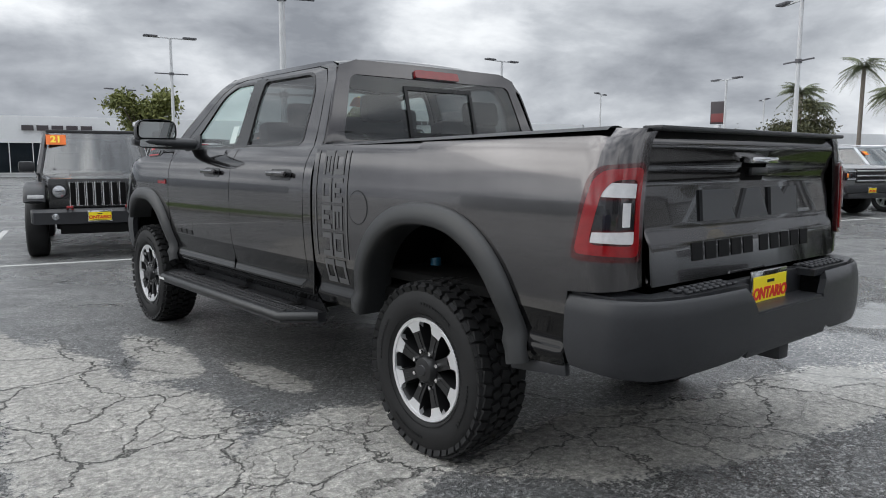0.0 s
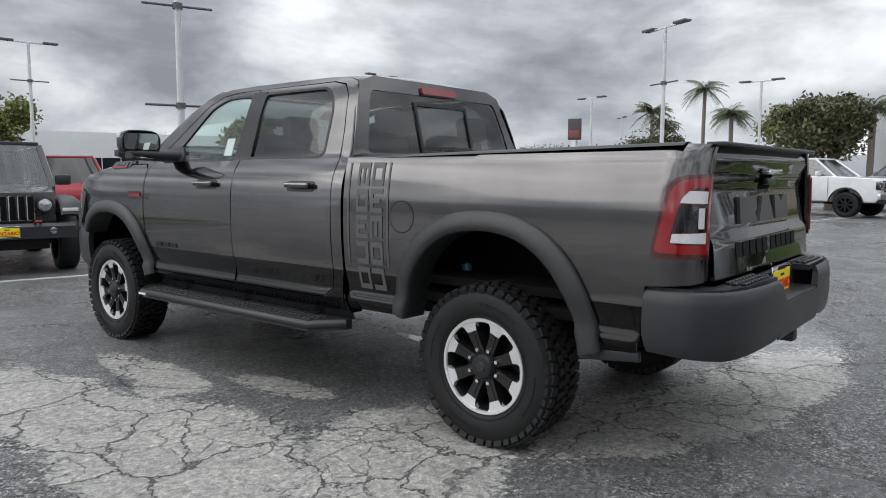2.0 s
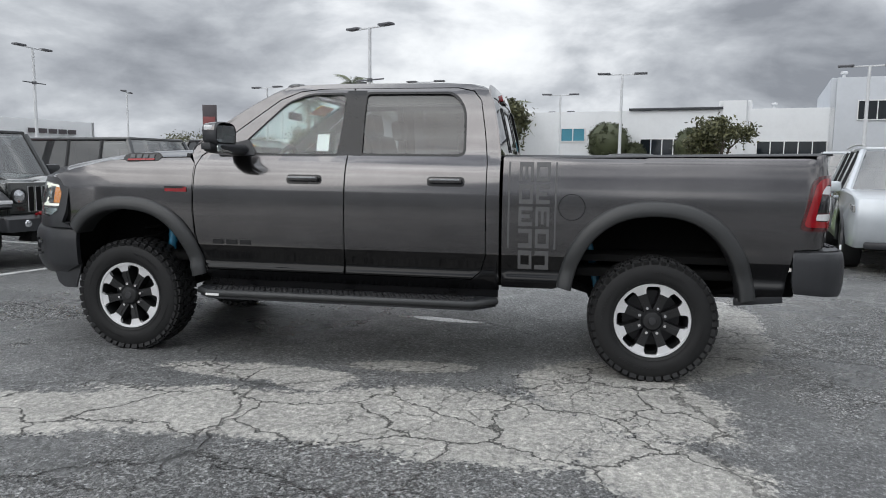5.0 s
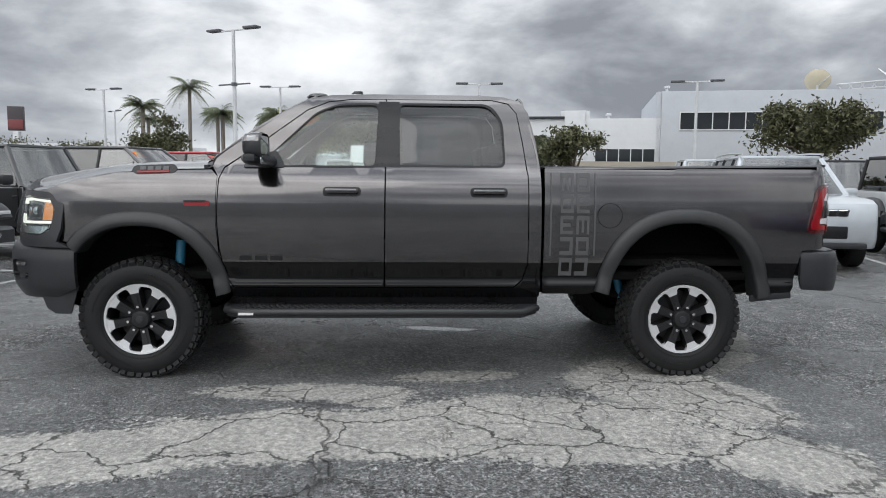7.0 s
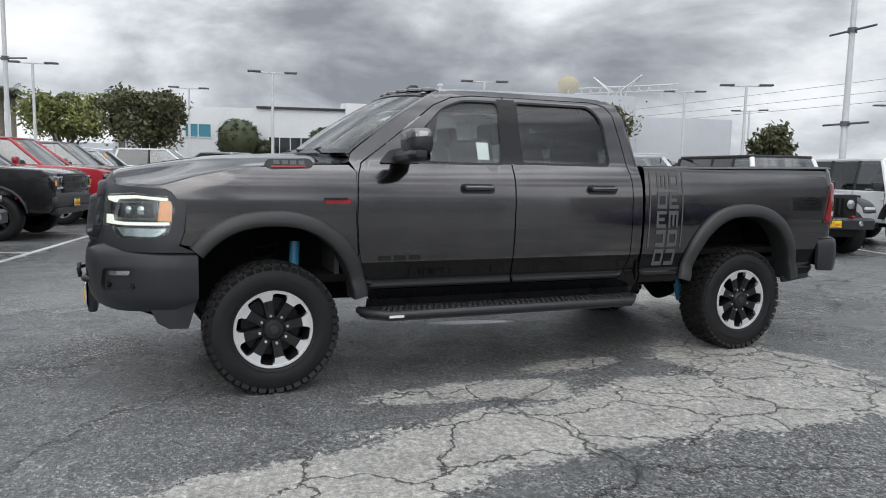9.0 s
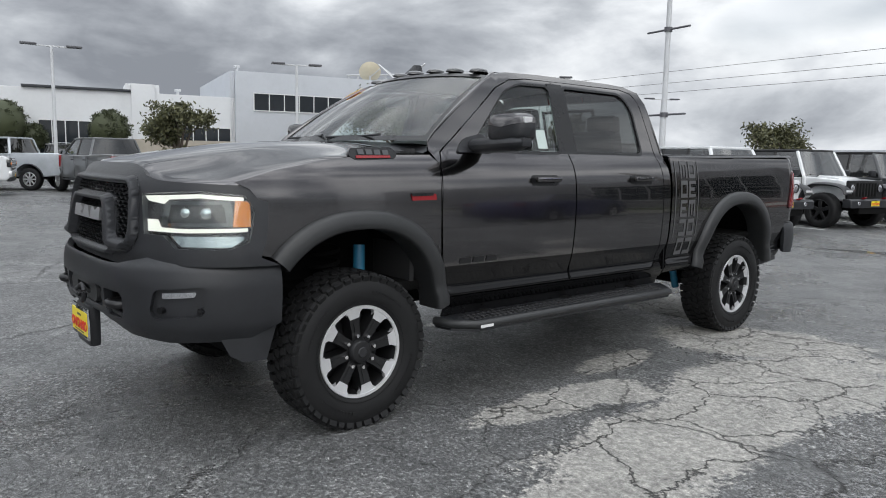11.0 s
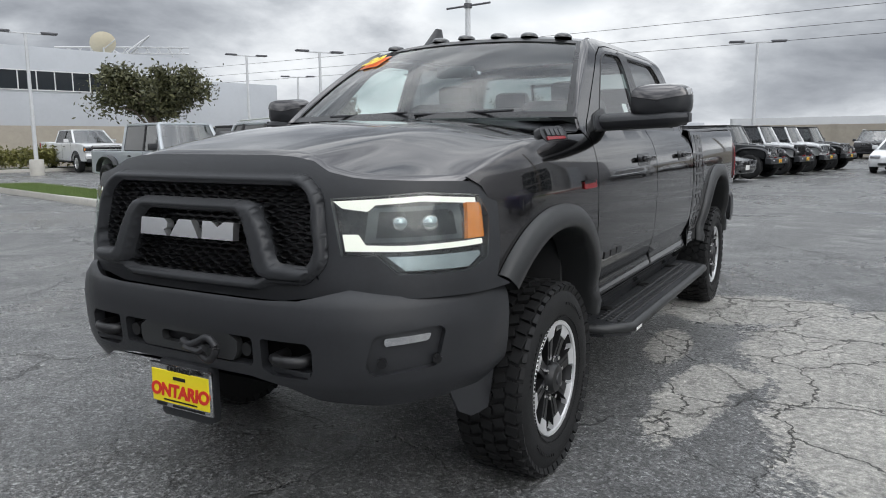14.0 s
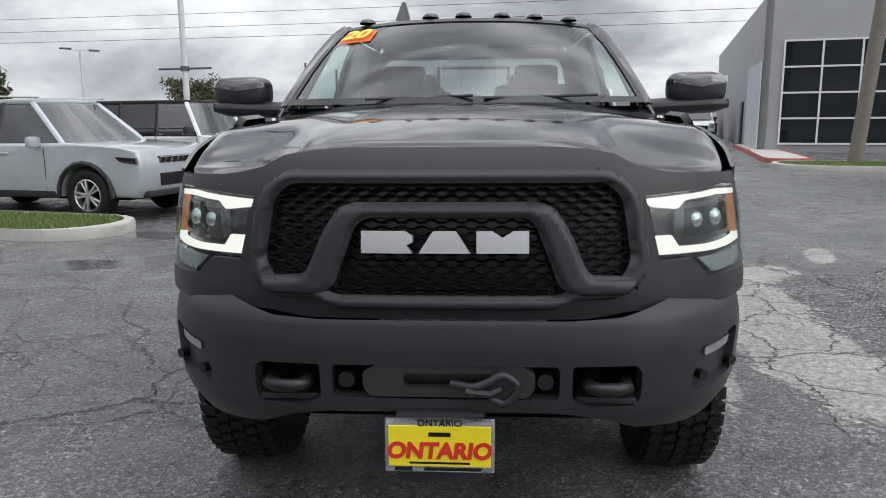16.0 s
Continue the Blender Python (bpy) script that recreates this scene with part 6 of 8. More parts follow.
# dealers to the north east
north_east = thing("dealer_building", None, "white dealer building with grey fascia bands", "building")
A0 = Vector((26, 56, 0))
p = block(north_east, A0 + LU * 14, -LU, 40, 20, 4.6, STUCCO)
block(north_east, A0 + LU * 22 - LV * 1, -LU, 13, 20, 5.9, STUCCO)
block(north_east, A0 + LU * 33 - LV * 2, -LU, 11, 20, 5.0, STUCCO)
for k, (s0, s1, z1) in enumerate(((-22, -8, 2.6), (-6, 7, 2.6), (9.5, 21, 3.2), (23, 32, 2.7))):
    glazed_wall(north_east, A0 + LU * s1 - LV * (0.06 if s1 < 9 else 1.06 if s1 < 22 else 2.06), A0 + LU * s0 - LV * (0.06 if s1 < 9 else 1.06 if s1 < 22 else 2.06), 0.3, z1, 9, 1)
for s0, s1, z0, z1, mt in ((-18, -13, 3.5, 3.9, SIGN_DARK), (-10, -8, 3.4, 4.0, SIGN_DARK), (10.5, 13.0, 4.6, 4.95, SIGN_REDDISH), (13.6, 16.6, 4.6, 4.95, SIGN_DARK), (18, 21, 4.7, 5.1, SIGN_DARK), (26, 31, 3.8, 4.2, SIGN_DARK)):
    yo = 0.12 if s1 < 9 else 1.12 if s1 < 22 else 2.12
    for i in range(5):
        ds = (s1 - s0) / 5
        slab("sign_block", A0 + LU * (s0 + ds * (i + 0.8)) - LV * yo, A0 + LU * (s0 + ds * i) - LV * yo, z0, z1, -0.08, mt, north_east, 0.0)
north_far = thing("dealer_building", None, "pale far dealer building with a flat roof", "building")
block(north_far, Vector((5, 84, 0)), -LU, 60, 20, 5.4, STUCCO_GREY)
mid_east = thing("dealer_building", None, "low white building behind the palms", "building")
block(mid_east, Vector((78, 60, 0)), -LV, 30, -15, 4.2, STUCCO)
block(mid_east, Vector((86, 28, 0)), -LV, 26, -15, 3.4, STUCCO_GREY)

# closes the lot to the west; unseen, added as a pale band for the paint to reflect
west_side = thing("dealer_building", None, "unseen pale low building added for the door reflections", "building")
block(west_side, Vector((-48, -22, 0)), LV, 60, -14, 4.4, STUCCO)

# sign tower
tower_sign = thing("sign_tower", None, "dark sign tower with a red panel", "sign")
sp_ = Vector((157.9, 87.6, 0))
part("post", box((sp_.x, sp_.y, 4.8), (1.2, 1.2, 9.6), 0.05), POLE, tower_sign)
part("panel", box((sp_.x, sp_.y, 12.4), (1.0, 3.2, 5.2), 0.05, (0, 0, 15)), SIGN_DARK, tower_sign)
part("red_panel", box((sp_.x - 0.15, sp_.y, 11.2), (1.0, 2.8, 2.0), 0.04, (0, 0, 15)), SIGN_REDDISH, tower_sign)

# ---------------------------------------------------------------- lamps, wires, pylon


def lot_lamp(x, y, h, yaw, bars=(), arm=0.75, radius=0.085, base=True):
    lamp = thing("lot_lamp", pose(x, y, 0, 0, 0, yaw), "tall pale lamp post with two flat lamp heads", "lamp post", "lamp posts in the lot")
    if base:
        part("base", lathe([(0.28, 0.0), (0.28, 0.62), (0.25, 0.66), (0.01, 0.66)], 20, "Z"), CONCRETE, lamp)
    part("post", cyl((0, 0, 0), (0, 0, h), radius, radius * 0.72, 14), POLE, lamp)
    for sx in (-1, 1):
        a = part("arm", box((sx * arm * 0.5, 0, h - 0.02), (arm, 0.06, 0.06), 0.015), POLE, lamp)
        part("head", box((sx * (arm + 0.12), 0, h + 0.02), (0.62, 0.32, 0.09), 0.035), POLE_DARK, a)
    for zb in bars:
        part("crossbar", cyl((-0.75, 0, zb), (0.75, 0, zb), 0.028, None, 8), POLE_DARK, lamp)
        part("bracket", lathe([(0.11, -0.06), (0.11, 0.06)], 12, "Z"), POLE_DARK, lamp).location = (0, 0, zb)
    return lamp


for x, y, h, yaw, bars in ((21.4, 8.4, 6.55, 60, (4.6,)), (36.6, 9.4, 6.25, 80, ()), (37.3, 19.6, 6.05, 70, ()), (31.0, -1.5, 5.9, 85, ()), (42.2, 1.7, 6.0, 85, ()), (27.6, -11.3, 5.75, 70, ()), (28.7, -24.7, 6.15, 60, ()), (20.8, -21.5, 5.55, 60, ()), (7.6, -11.7, 7.2, -10, (5.02, 2.75)), (5.2, 12.9, 7.0, -20, (5.05, 2.88)), (9.7, 32.2, 7.0, -10, (5.35,)), (25.7, 26.4, 6.75, 0, (5.1,)), (43.0, 33.0, 6.4, 20, ()), (14.2, 55.0, 6.5, 10, ()), (2.2, -28.5, 5.5, 20, ()), (36.0, 44.0, 6.3, 30, ()), (55.0, 26.0, 6.2, 40, ()), (33.0, -34.0, 5.8, 40, ()), (60, 2, 6.2, 70, ()), (24.0, -36.0, 5.6, 60, ())):
    lot_lamp(x, y, h, yaw, bars)

wires = thing("overhead_wires", None, "three overhead wires on far poles", "power line")
WA, WB = Vector((-45, -60, 0)), Vector((120, -76, 0))
for q in (WA, WB):
    part("pole", cyl(q, q + Vector((0, 0, 13)), 0.16, 0.11, 12), BARK, wires)
for z0, off in ((12.4, 0.0), (11.0, 0.8), (10.0, 0.3)):
    part("wire", tube([WA + (WB - WA) * t + Vector((0, off, z0 - 5.0 * t * (1 - t) * 0.35)) for t in np.linspace(0, 1, 40)], 0.022, 5), CABLE, wires)
for x, y, h in ((11.0, -47, 5.0), (16.5, -60, 6.5), (-9.5, -56, 5.5)):
    up = thing("utility_pole", pose(x, y, 0), "dark wooden utility pole beyond the wall", "utility pole")
    part("post", cyl((0, 0, 0), (0, 0, h), 0.11, 0.09, 10), BARK, up)

pylon = thing("transmission_tower", pose(118, -84, 0, 0, 0, 35), "far steel lattice transmission tower", "pylon")
bm = bmesh.new()


def strut(a, b, r=0.16):
    add_cyl(bm, a, b, r, None, 5)


for sx in (-1, 1):
    for sy in (-1, 1):
        strut((sx * 4, sy * 4, 0), (sx * 1.2, sy * 1.2, 17.5))
        strut((sx * 1.2, sy * 1.2, 17.5), (sx * 5, 0, 20.5))
for z in (4, 8, 12, 15):
    for sx in (-1, 1):
        w = 4 - 2.8 * z / 17.5
        strut((-w * sx, -w, z), (w * sx, -w, z + 2.6), 0.1)
        strut((-w, -w * sx, z), (-w, w * sx, z + 2.6), 0.1)
part("lattice", bm, POLE, pylon)
bm = bmesh.new()
for z0 in (17.3, 18.4):
    strut((-12, 0, z0), (12, 0, z0), 0.16)
for k in range(-11, 12):
    strut((k, 0, 17.3), (k + (0.9 if k % 2 else -0.9), 0, 18.4), 0.08)
for k in (-9, 0, 9):
    strut((k, 0, 17.3), (k, 0, 15.6), 0.12)
part("crossarm", bm, POLE, pylon)

# ---------------------------------------------------------------- kerbed islands and lines


def island(name, outline, label, turf=True, kerb_mat=None):
    isl = thing(name, None, label, "kerbed island", kind="structure")
    km = kerb_mat or CONCRETE
    c = Vector((sum(p[0] for p in outline) / len(outline), sum(p[1] for p in outline) / len(outline)))
    inner = []
    for p in outline:
        d = Vector(p) - c
        inner.append(tuple(c + d * (1 - 0.16 / max(d.length, 0.2))))
    bm = bmesh.new()
    n = len(outline)
    rows = [[(p[0], p[1], 0.0) for p in outline], [(p[0], p[1], 0.125) for p in outline], [(p[0] + (q[0] - p[0]) * 0.15, p[1] + (q[1] - p[1]) * 0.15, 0.15) for p, q in zip(outline, inner)], [(q[0], q[1], 0.15) for q in inner], [(q[0], q[1], 0.05) for q in inner]]
    vs = [[bm.verts.new(p) for p in r] for r in rows]
    for a, b in zip(vs, vs[1:]):
        for i in range(n):
            bm.faces.new((a[i], a[(i + 1) % n], b[(i + 1) % n], b[i]))
    bmesh.ops.recalc_face_normals(bm, faces=list(bm.faces))
    part("kerb", smooth(bm, 40), km, isl)
    bm = bmesh.new()
    bm.faces.new([bm.verts.new((q[0], q[1], 0.12)) for q in inner])
    part("turf" if turf else "pavement", bm, TURF if turf else CONCRETE, isl)
    return inner


def stadium(a, b, w, n=8):
    a, b = Vector(a[:2]), Vector(b[:2])
    u = (b - a).normalized()
    v = Vector((-u.y, u.x))
    out = []
    for k in range(n + 1):
        t = math.pi * k / n
        out.append(tuple(b + w * (math.sin(t) * u - math.cos(t) * v)))
    for k in range(n + 1):
        t = math.pi * k / n
        out.append(tuple(a + w * (-math.sin(t) * u + math.cos(t) * v)))
    # spread the straight sides
    full = []
    for i, p in enumerate(out):
        q = out[(i + 1) % len(out)]
        L = math.hypot(q[0] - p[0], q[1] - p[1])
        m_ = max(1, int(L / 1.0))
        full += [(p[0] + (q[0] - p[0]) * j / m_, p[1] + (q[1] - p[1]) * j / m_) for j in range(m_)]
    return full


def grass(name, outline, z, count, seed, h=0.05):
    rnd = random.Random(seed)
    xs, ys = [p[0] for p in outline], [p[1] for p in outline]
    verts, faces = [], []
    while len(faces) < count:
        x, y = rnd.uniform(min(xs), max(xs)), rnd.uniform(min(ys), max(ys))
        if not inside(outline, x, y):
            continue
        a, hh, w = rnd.uniform(0, 6.283), h * rnd.uniform(0.6, 1.3), rnd.uniform(0.006, 0.012)
        o = len(verts)
        lx, ly = rnd.uniform(-0.03, 0.03), rnd.uniform(-0.03, 0.03)
        verts += [(x - w * math.cos(a), y - w * math.sin(a), z), (x + w * math.cos(a), y + w * math.sin(a), z), (x + lx, y + ly, z + hh)]
        faces.append((o, o + 1, o + 2))
    me = bpy.data.meshes.new(name)
    me.from_pydata(verts, [], faces)
    me.materials.append(GRASS_MAT)
    return tagged(new(name, me), "short green grass on the island", "grass", kind="stuff")


GRASS_MAT = leaf_mat("grass_blades", (0.085, 0.135, 0.030), (0.165, 0.225, 0.070))
i1 = stadium(Vector((5.35, -2.35)), Vector((5.35, -2.35)) + Vector(LU[:2]) * 15, 0.75)
inner1 = island("island_east", i1, "kerbed strip of grass beside the parked cars")
grass("grass", inner1, 0.12, 26000, 3)
i2 = stadium(Vector((-9.4, -14.2)), Vector((-9.4, -14.2)) - Vector(LU[:2]) * 9, 1.3)
inner2 = island("island_west", i2, "kerbed strip of grass before the grey office")
grass("grass", inner2, 0.12, 14000, 5)
i3 = stadium(Vector((-9.6, -17)) , Vector((-9.6, -17)) - Vector(LV[:2]) * 12, 0.7)
island("kerb_red", i3, "red painted kerb along the office walk", False, RED_KERB)
i4 = stadium(Vector((-6.2, 12.2)), Vector((-6.2, 12.2)) + Vector(LV[:2]) * 14, 1.4)
inner4 = island("island_north", i4, "kerbed strip of grass beside the row")
grass("grass", inner4, 0.12, 10000, 7)
i5 = stadium(Vector((33.5, -7.0)), Vector((33.5, -7.0)) - Vector(LV[:2]) * 9, 0.9)
island("island_hedge", i5, "kerbed bed along the block wall")


def stripe(a, b, w=0.10):
    a, b = Vector((*a[:2], 0)), Vector((*b[:2], 0))
    d = b - a
    bm = bmesh.new()
    add_box(bm, (d.length / 2, 0, 0.002), (d.length, w, 0.006))
    bm.transform(pose(a.x, a.y, 0, 0, 0, math.degrees(math.atan2(d.y, d.x))))
    return tagged(part("parking_line", bm, LINE_WHITE), "worn white parking line on the asphalt", "parking line", "parking lines", "structure")


stripe(lot(-6, -0.05), lot(27, -0.05))
for k in range(-1, 9):
    stripe(lot(1.55 + 3.1 * k, -0.0), lot(1.55 + 3.1 * k, 5.4))
for k in range(0, 9):
    q = Vector((4.3, -5.6, 0)) - LV * (2.9 * k)
    stripe(q, q + LU * 5.0)

# ---------------------------------------------------------------- plants


def leaves(name, centres, count, size, seed, parent, material, squash=0.8):
    """Many small leaves set in uneven clumps."""
    rnd = random.Random(seed)
    verts, faces = [], []
    for _ in range(count):
        cx, cy, cz, r = rnd.choice(centres)
        d = Vector((rnd.gauss(0, 0.52), rnd.gauss(0, 0.52), rnd.gauss(0, 0.48)))
        p = Vector((cx + d.x * r, cy + d.y * r, cz + d.z * r * squash))
        a = Vector((rnd.gauss(0, 1), rnd.gauss(0, 1), rnd.gauss(0, 1))).normalized()
        b = a.cross(Vector((rnd.gauss(0, 1), rnd.gauss(0, 1), rnd.gauss(0, 1)))).normalized()
        s = size * rnd.uniform(0.6, 1.4)
        o = len(verts)
        verts += [tuple(p - a * s), tuple(p + b * s * 0.45), tuple(p + a * s), tuple(p - b * s * 0.45)]
        faces.append((o, o + 1, o + 2, o + 3))
    me = bpy.data.meshes.new(name)
    me.from_pydata(verts, [], faces)
    return part(name, me, material, parent)


def broad_tree(x, y, h, w, trunk_h, seed, label, material=LEAF, count=6000, size=0.13, bare=False):
    rnd = random.Random(seed)
    tree = thing("tree", pose(x, y, 0), label, "tree")
    tk = bmesh.new()
    add_cyl(tk, (0, 0, 0), (0.05, 0.03, trunk_h), 0.16, 0.11, 10)
    cs = []
    for k in range(13):
        a = rnd.uniform(0, 6.283)
        rr = w * 0.5 * rnd.uniform(0.25, 0.82)
        zz = trunk_h + (h - trunk_h) * rnd.uniform(0.25, 0.85)
        e = Vector((rr * math.cos(a), rr * math.sin(a), zz))
        mid = Vector((e.x * 0.4, e.y * 0.4, trunk_h + (zz - trunk_h) * 0.6))
        add_cyl(tk, (0, 0, trunk_h * rnd.uniform(0.7, 1.0)), mid, 0.07, 0.045, 6)
        add_cyl(tk, mid, e, 0.045, 0.015, 6)
        cs.append((e.x, e.y, e.z, rnd.uniform(0.6, 1.0) * w * 0.24))
        for _ in range(5):
            f = e + Vector((rnd.uniform(-1, 1), rnd.uniform(-1, 1), rnd.uniform(-0.3, 1))) * w * 0.14
            add_cyl(tk, e, f, 0.016, 0.006, 4)
            if rnd.random() < 0.7:
                cs.append((f.x, f.y, min(f.z, h), rnd.uniform(0.5, 0.9) * w * 0.17))
    part("trunk", smooth(tk, 60), BARK, tree)
    leaves("crown", cs, count, size, seed + 1, tree, material)
    return tree


def palm_tree(x, y, h, seed, label="tall palm with drooping feathery fronds", spread=2.3):
    rnd = random.Random(seed)
    palm = thing("palm_tree", pose(x, y, 0), label, "palm tree", "palms beyond the lot")
    lean = rnd.uniform(-0.3, 0.3)
    part("trunk", tube([(lean * t * t, 0.2 * lean * t, (h - 1.0) * t) for t in np.linspace(0, 1, 9)], 0.19, 10), PALM_BARK, palm)
    verts, faces = [], []
    top = Vector((lean, 0.2 * lean, h - 1.0))
    for k in range(34):
        a, el = rnd.uniform(0, 6.283), rnd.uniform(-0.35, 1.25)
        L = spread * rnd.uniform(0.8, 1.1)
        d = Vector((math.cos(a), math.sin(a), 0))
        side = Vector((-d.y, d.x, 0))
        for i in range(26):
            t = (i + 1) / 26
            p = top + d * (L * t * math.cos(el * (1 - 0.5 * t))) + Vector((0, 0, L * (math.sin(el) * t - 0.75 * t * t * (0.6 + 0.4 * math.cos(el)))))
            ll = 0.55 * math.sin(math.pi * min(1, 0.12 + t * 0.92)) ** 0.7 + 0.08
            for sg in (-1, 1):
                tip = p + side * sg * ll * 0.75 + d * ll * 0.35 + Vector((0, 0, -ll * rnd.uniform(0.3, 0.75)))
                o = len(verts)
                verts += [tuple(p - d * 0.035), tuple(p + d * 0.035), tuple(tip)]
                faces.append((o, o + 1, o + 2))
    me = bpy.data.meshes.new("crown")
    me.from_pydata(verts, [], faces)
    part("crown", me, PALM_LEAF, palm)
    return palm


for i, (x, y, h) in enumerate(((71.7, 24.9, 11.1), (63.6, 19.5, 7.8), (61.8, 26.2, 8.2), (64.6, 15.0, 7.8), (60.5, 13.6, 7.4), (45.5, 5.6, 6.3), (74.0, 30.0, 8.0), (63.0, 11.0, 7.4), (71.5, 22.0, 8.2))):
    palm_tree(x, y, h, 20 + i, spread=2.0 if h < 9 else 2.5)
broad_tree(50.5, 21.0, 5.6, 5.2, 1.6, 40, "dark rounded tree beside the palms")
broad_tree(27.4, 4.1, 4.6, 3.5, 1.3, 41, "dark ragged tree before the white building", LEAF, 9000, 0.10)
broad_tree(42.5, 8.6, 5.0, 4.6, 1.4, 47, "light ragged tree beside the white building", LEAF_LIGHT, 8000)
broad_tree(26.4, -16.2, 4.35, 4.6, 2.4, 42, "spreading round-topped tree beside the block wall", LEAF, 15000, 0.10)
broad_tree(27.2, -5.5, 3.6, 2.9, 1.5, 43, "half bare shrubby tree", LEAF, 5200, 0.09)
broad_tree(22.9, -25.4, 3.9, 2.7, 1.5, 44, "small ragged tree with some bare twigs", LEAF, 3200)
broad_tree(21.2, -46.5, 4.2, 5.0, 1.6, 45, "rounded tree beyond the block wall", LEAF, 5000)
broad_tree(9.7, 36.9, 4.9, 3.6, 1.6, 46, "light green tree by the lamp posts", LEAF_LIGHT, 6500)
broad_tree(14.3, 22.9, 4.0, 2.1, 1.4, 48, "light green tree before the dealer building", LEAF_LIGHT, 5000)
broad_tree(72.0, 44.0, 4.2, 7.0, 1.2, 49, "low dark trees far off", LEAF, 5000)
broad_tree(58.0, 30.0, 3.4, 6.0, 1.0, 50, "low dark bushes far off", LEAF, 5000)
for x, y, r, zc, sd_ in ((44.6, -1.5, 1.45, 3.05, 60), (40.6, -6.35, 1.15, 2.75, 61), (45.0, -3.2, 0.8, 2.3, 62)):
    top = thing("topiary", pose(x, y, 0), "dark clipped round shrub beside the building", "shrub")
    part("stem", cyl((0, 0, 0), (0, 0, zc), 0.12), BARK, top)
    part("core", lathe([(0.01, zc - r * 0.9)] + [(r * 0.9 * math.sin(t), zc - r * 0.9 * math.cos(t)) for t in np.linspace(0.2, 2.94, 12)] + [(0.01, zc + r * 0.9)], 20, "Z"), LEAF_DARK, top)
    rnd = random.Random(sd_)
    cs = []
    for k in range(120):
        d = Vector((rnd.gauss(0, 1), rnd.gauss(0, 1), rnd.gauss(0, 1))).normalized()
        cs.append((d.x * r * 0.9, d.y * r * 0.9, zc + d.z * r * 0.9, 0.18))
    leaves("crown", cs, 5000, 0.06, sd_, top, LEAF_DARK)
hedge = thing("hedge", None, "low yellow-green hedge along the block wall", "hedge")
cs = []
rnd = random.Random(70)
for k in range(170):
    q = Vector((33.5, -7.0, 0)) - LV * rnd.uniform(-0.5, 9.4) + LU * rnd.uniform(-0.5, 0.5)
    cs.append((q.x, q.y, rnd.uniform(0.4, 0.95), 0.32))
leaves("leaf_mass", cs, 12000, 0.08, 71, hedge, HEDGE_LEAF)
# leaning palm trunk at the office
tr = thing("palm_tree", pose(-10.6, -14.8, 0), "smooth leaning palm trunk in the grass strip", "palm tree")
part("trunk", tube([(-0.75 * t, -0.15 * t, 8.0 * t) for t in np.linspace(0, 1, 14)], 0.20, 14), PALM_BARK, tr)

# ---------------------------------------------------------------- parked vehicles
CAR_GLASS = glass("parked_car_glass", (0.30, 0.35, 0.36), 0.28, 0.03)
CAR_GLASS_DARK = glass("parked_privacy_glass", (0.05, 0.055, 0.06), 0.14, 0.01)
P_BLACK = car_paint("black_paint", (0.012, 0.012, 0.013), 0.1, 0.25)
P_GREEN = car_paint("dark_green_black_paint", (0.014, 0.017, 0.016), 0.2, 0.25)
P_GREY = car_paint("grey_paint", (0.16, 0.165, 0.17), 0.5, 0.3)
P_DGREY = car_paint("dark_grey_paint", (0.05, 0.052, 0.055), 0.5, 0.3)
P_SILVER = car_paint("silver_blue_paint", (0.46, 0.49, 0.52), 0.25, 0.35)
P_WHITE = car_paint("white_paint", (0.74, 0.75, 0.76), 0.0, 0.4)
P_RED = car_paint("red_paint", (0.38, 0.012, 0.025), 0.2, 0.3)
P_BLUE = car_paint("purple_blue_paint", (0.05, 0.05, 0.14), 0.4, 0.3)
P_BROWN = car_paint("brown_red_paint", (0.10, 0.035, 0.03), 0.3, 0.3)


def street_wheel(R, w, style, bright):
    """Wheel meshes, outer face to -x: tyre and rim."""
    t = lathe([(R * 0.60, w * 0.45), (R * 0.60, -w * 0.42), (R * 0.66, -w * 0.49), (R * 0.84, -w * 0.52), (R * 0.95, -w * 0.46), (R * 0.992, -w * 0.38), (R, 0), (R * 0.992, w * 0.38), (R * 0.95, w * 0.46), (R * 0.84, w * 0.52), (R * 0.66, w * 0.49)], 40, "X")
    tyre = bpy.data.meshes.new("tyre")
    t.to_mesh(tyre)
    t.free()
    tyre.materials.append(RUBBER)
    bm = lathe([(R * 0.62, -w * 0.44), (R * 0.585, -w * 0.46), (R * 0.56, -w * 0.40), (R * 0.55, w * 0.2)], 36, "X")
    n = {"split": 10, "five": 5, "eight": 8}[style]
    for i in range(n):
        a = 2 * math.pi * i / n
        if style == "split":
            a += 0.13 * (1 if i % 2 else -1)
        wd = R * {"split": 0.085, "five": 0.20, "eight": 0.12}[style]
        vs = add_box(bm, (-w * 0.36, 0, R * 0.31), (w * 0.16, wd, R * 0.56), 0.006, None, 1)
        bmesh.ops.rotate(bm, cent=(0, 0, 0), matrix=Matrix.Rotation(a, 3, "X"), verts=vs)
    add_cyl(bm, (-w * 0.46, 0, 0), (-w * 0.2, 0, 0), R * 0.14, None, 14)
    rim = bpy.data.meshes.new("rim")
    smooth(bm, 40).to_mesh(rim)
    bm.free()
    rim.materials.append(bright)
    bm = lathe([(0.001, 0.0), (R * 0.56, 0.0)], 24, "X")
    disc = bpy.data.meshes.new("rim_shadow")
    bm.to_mesh(disc)
    bm.free()
    disc.materials.append(DARK)
    return tyre, rim, disc


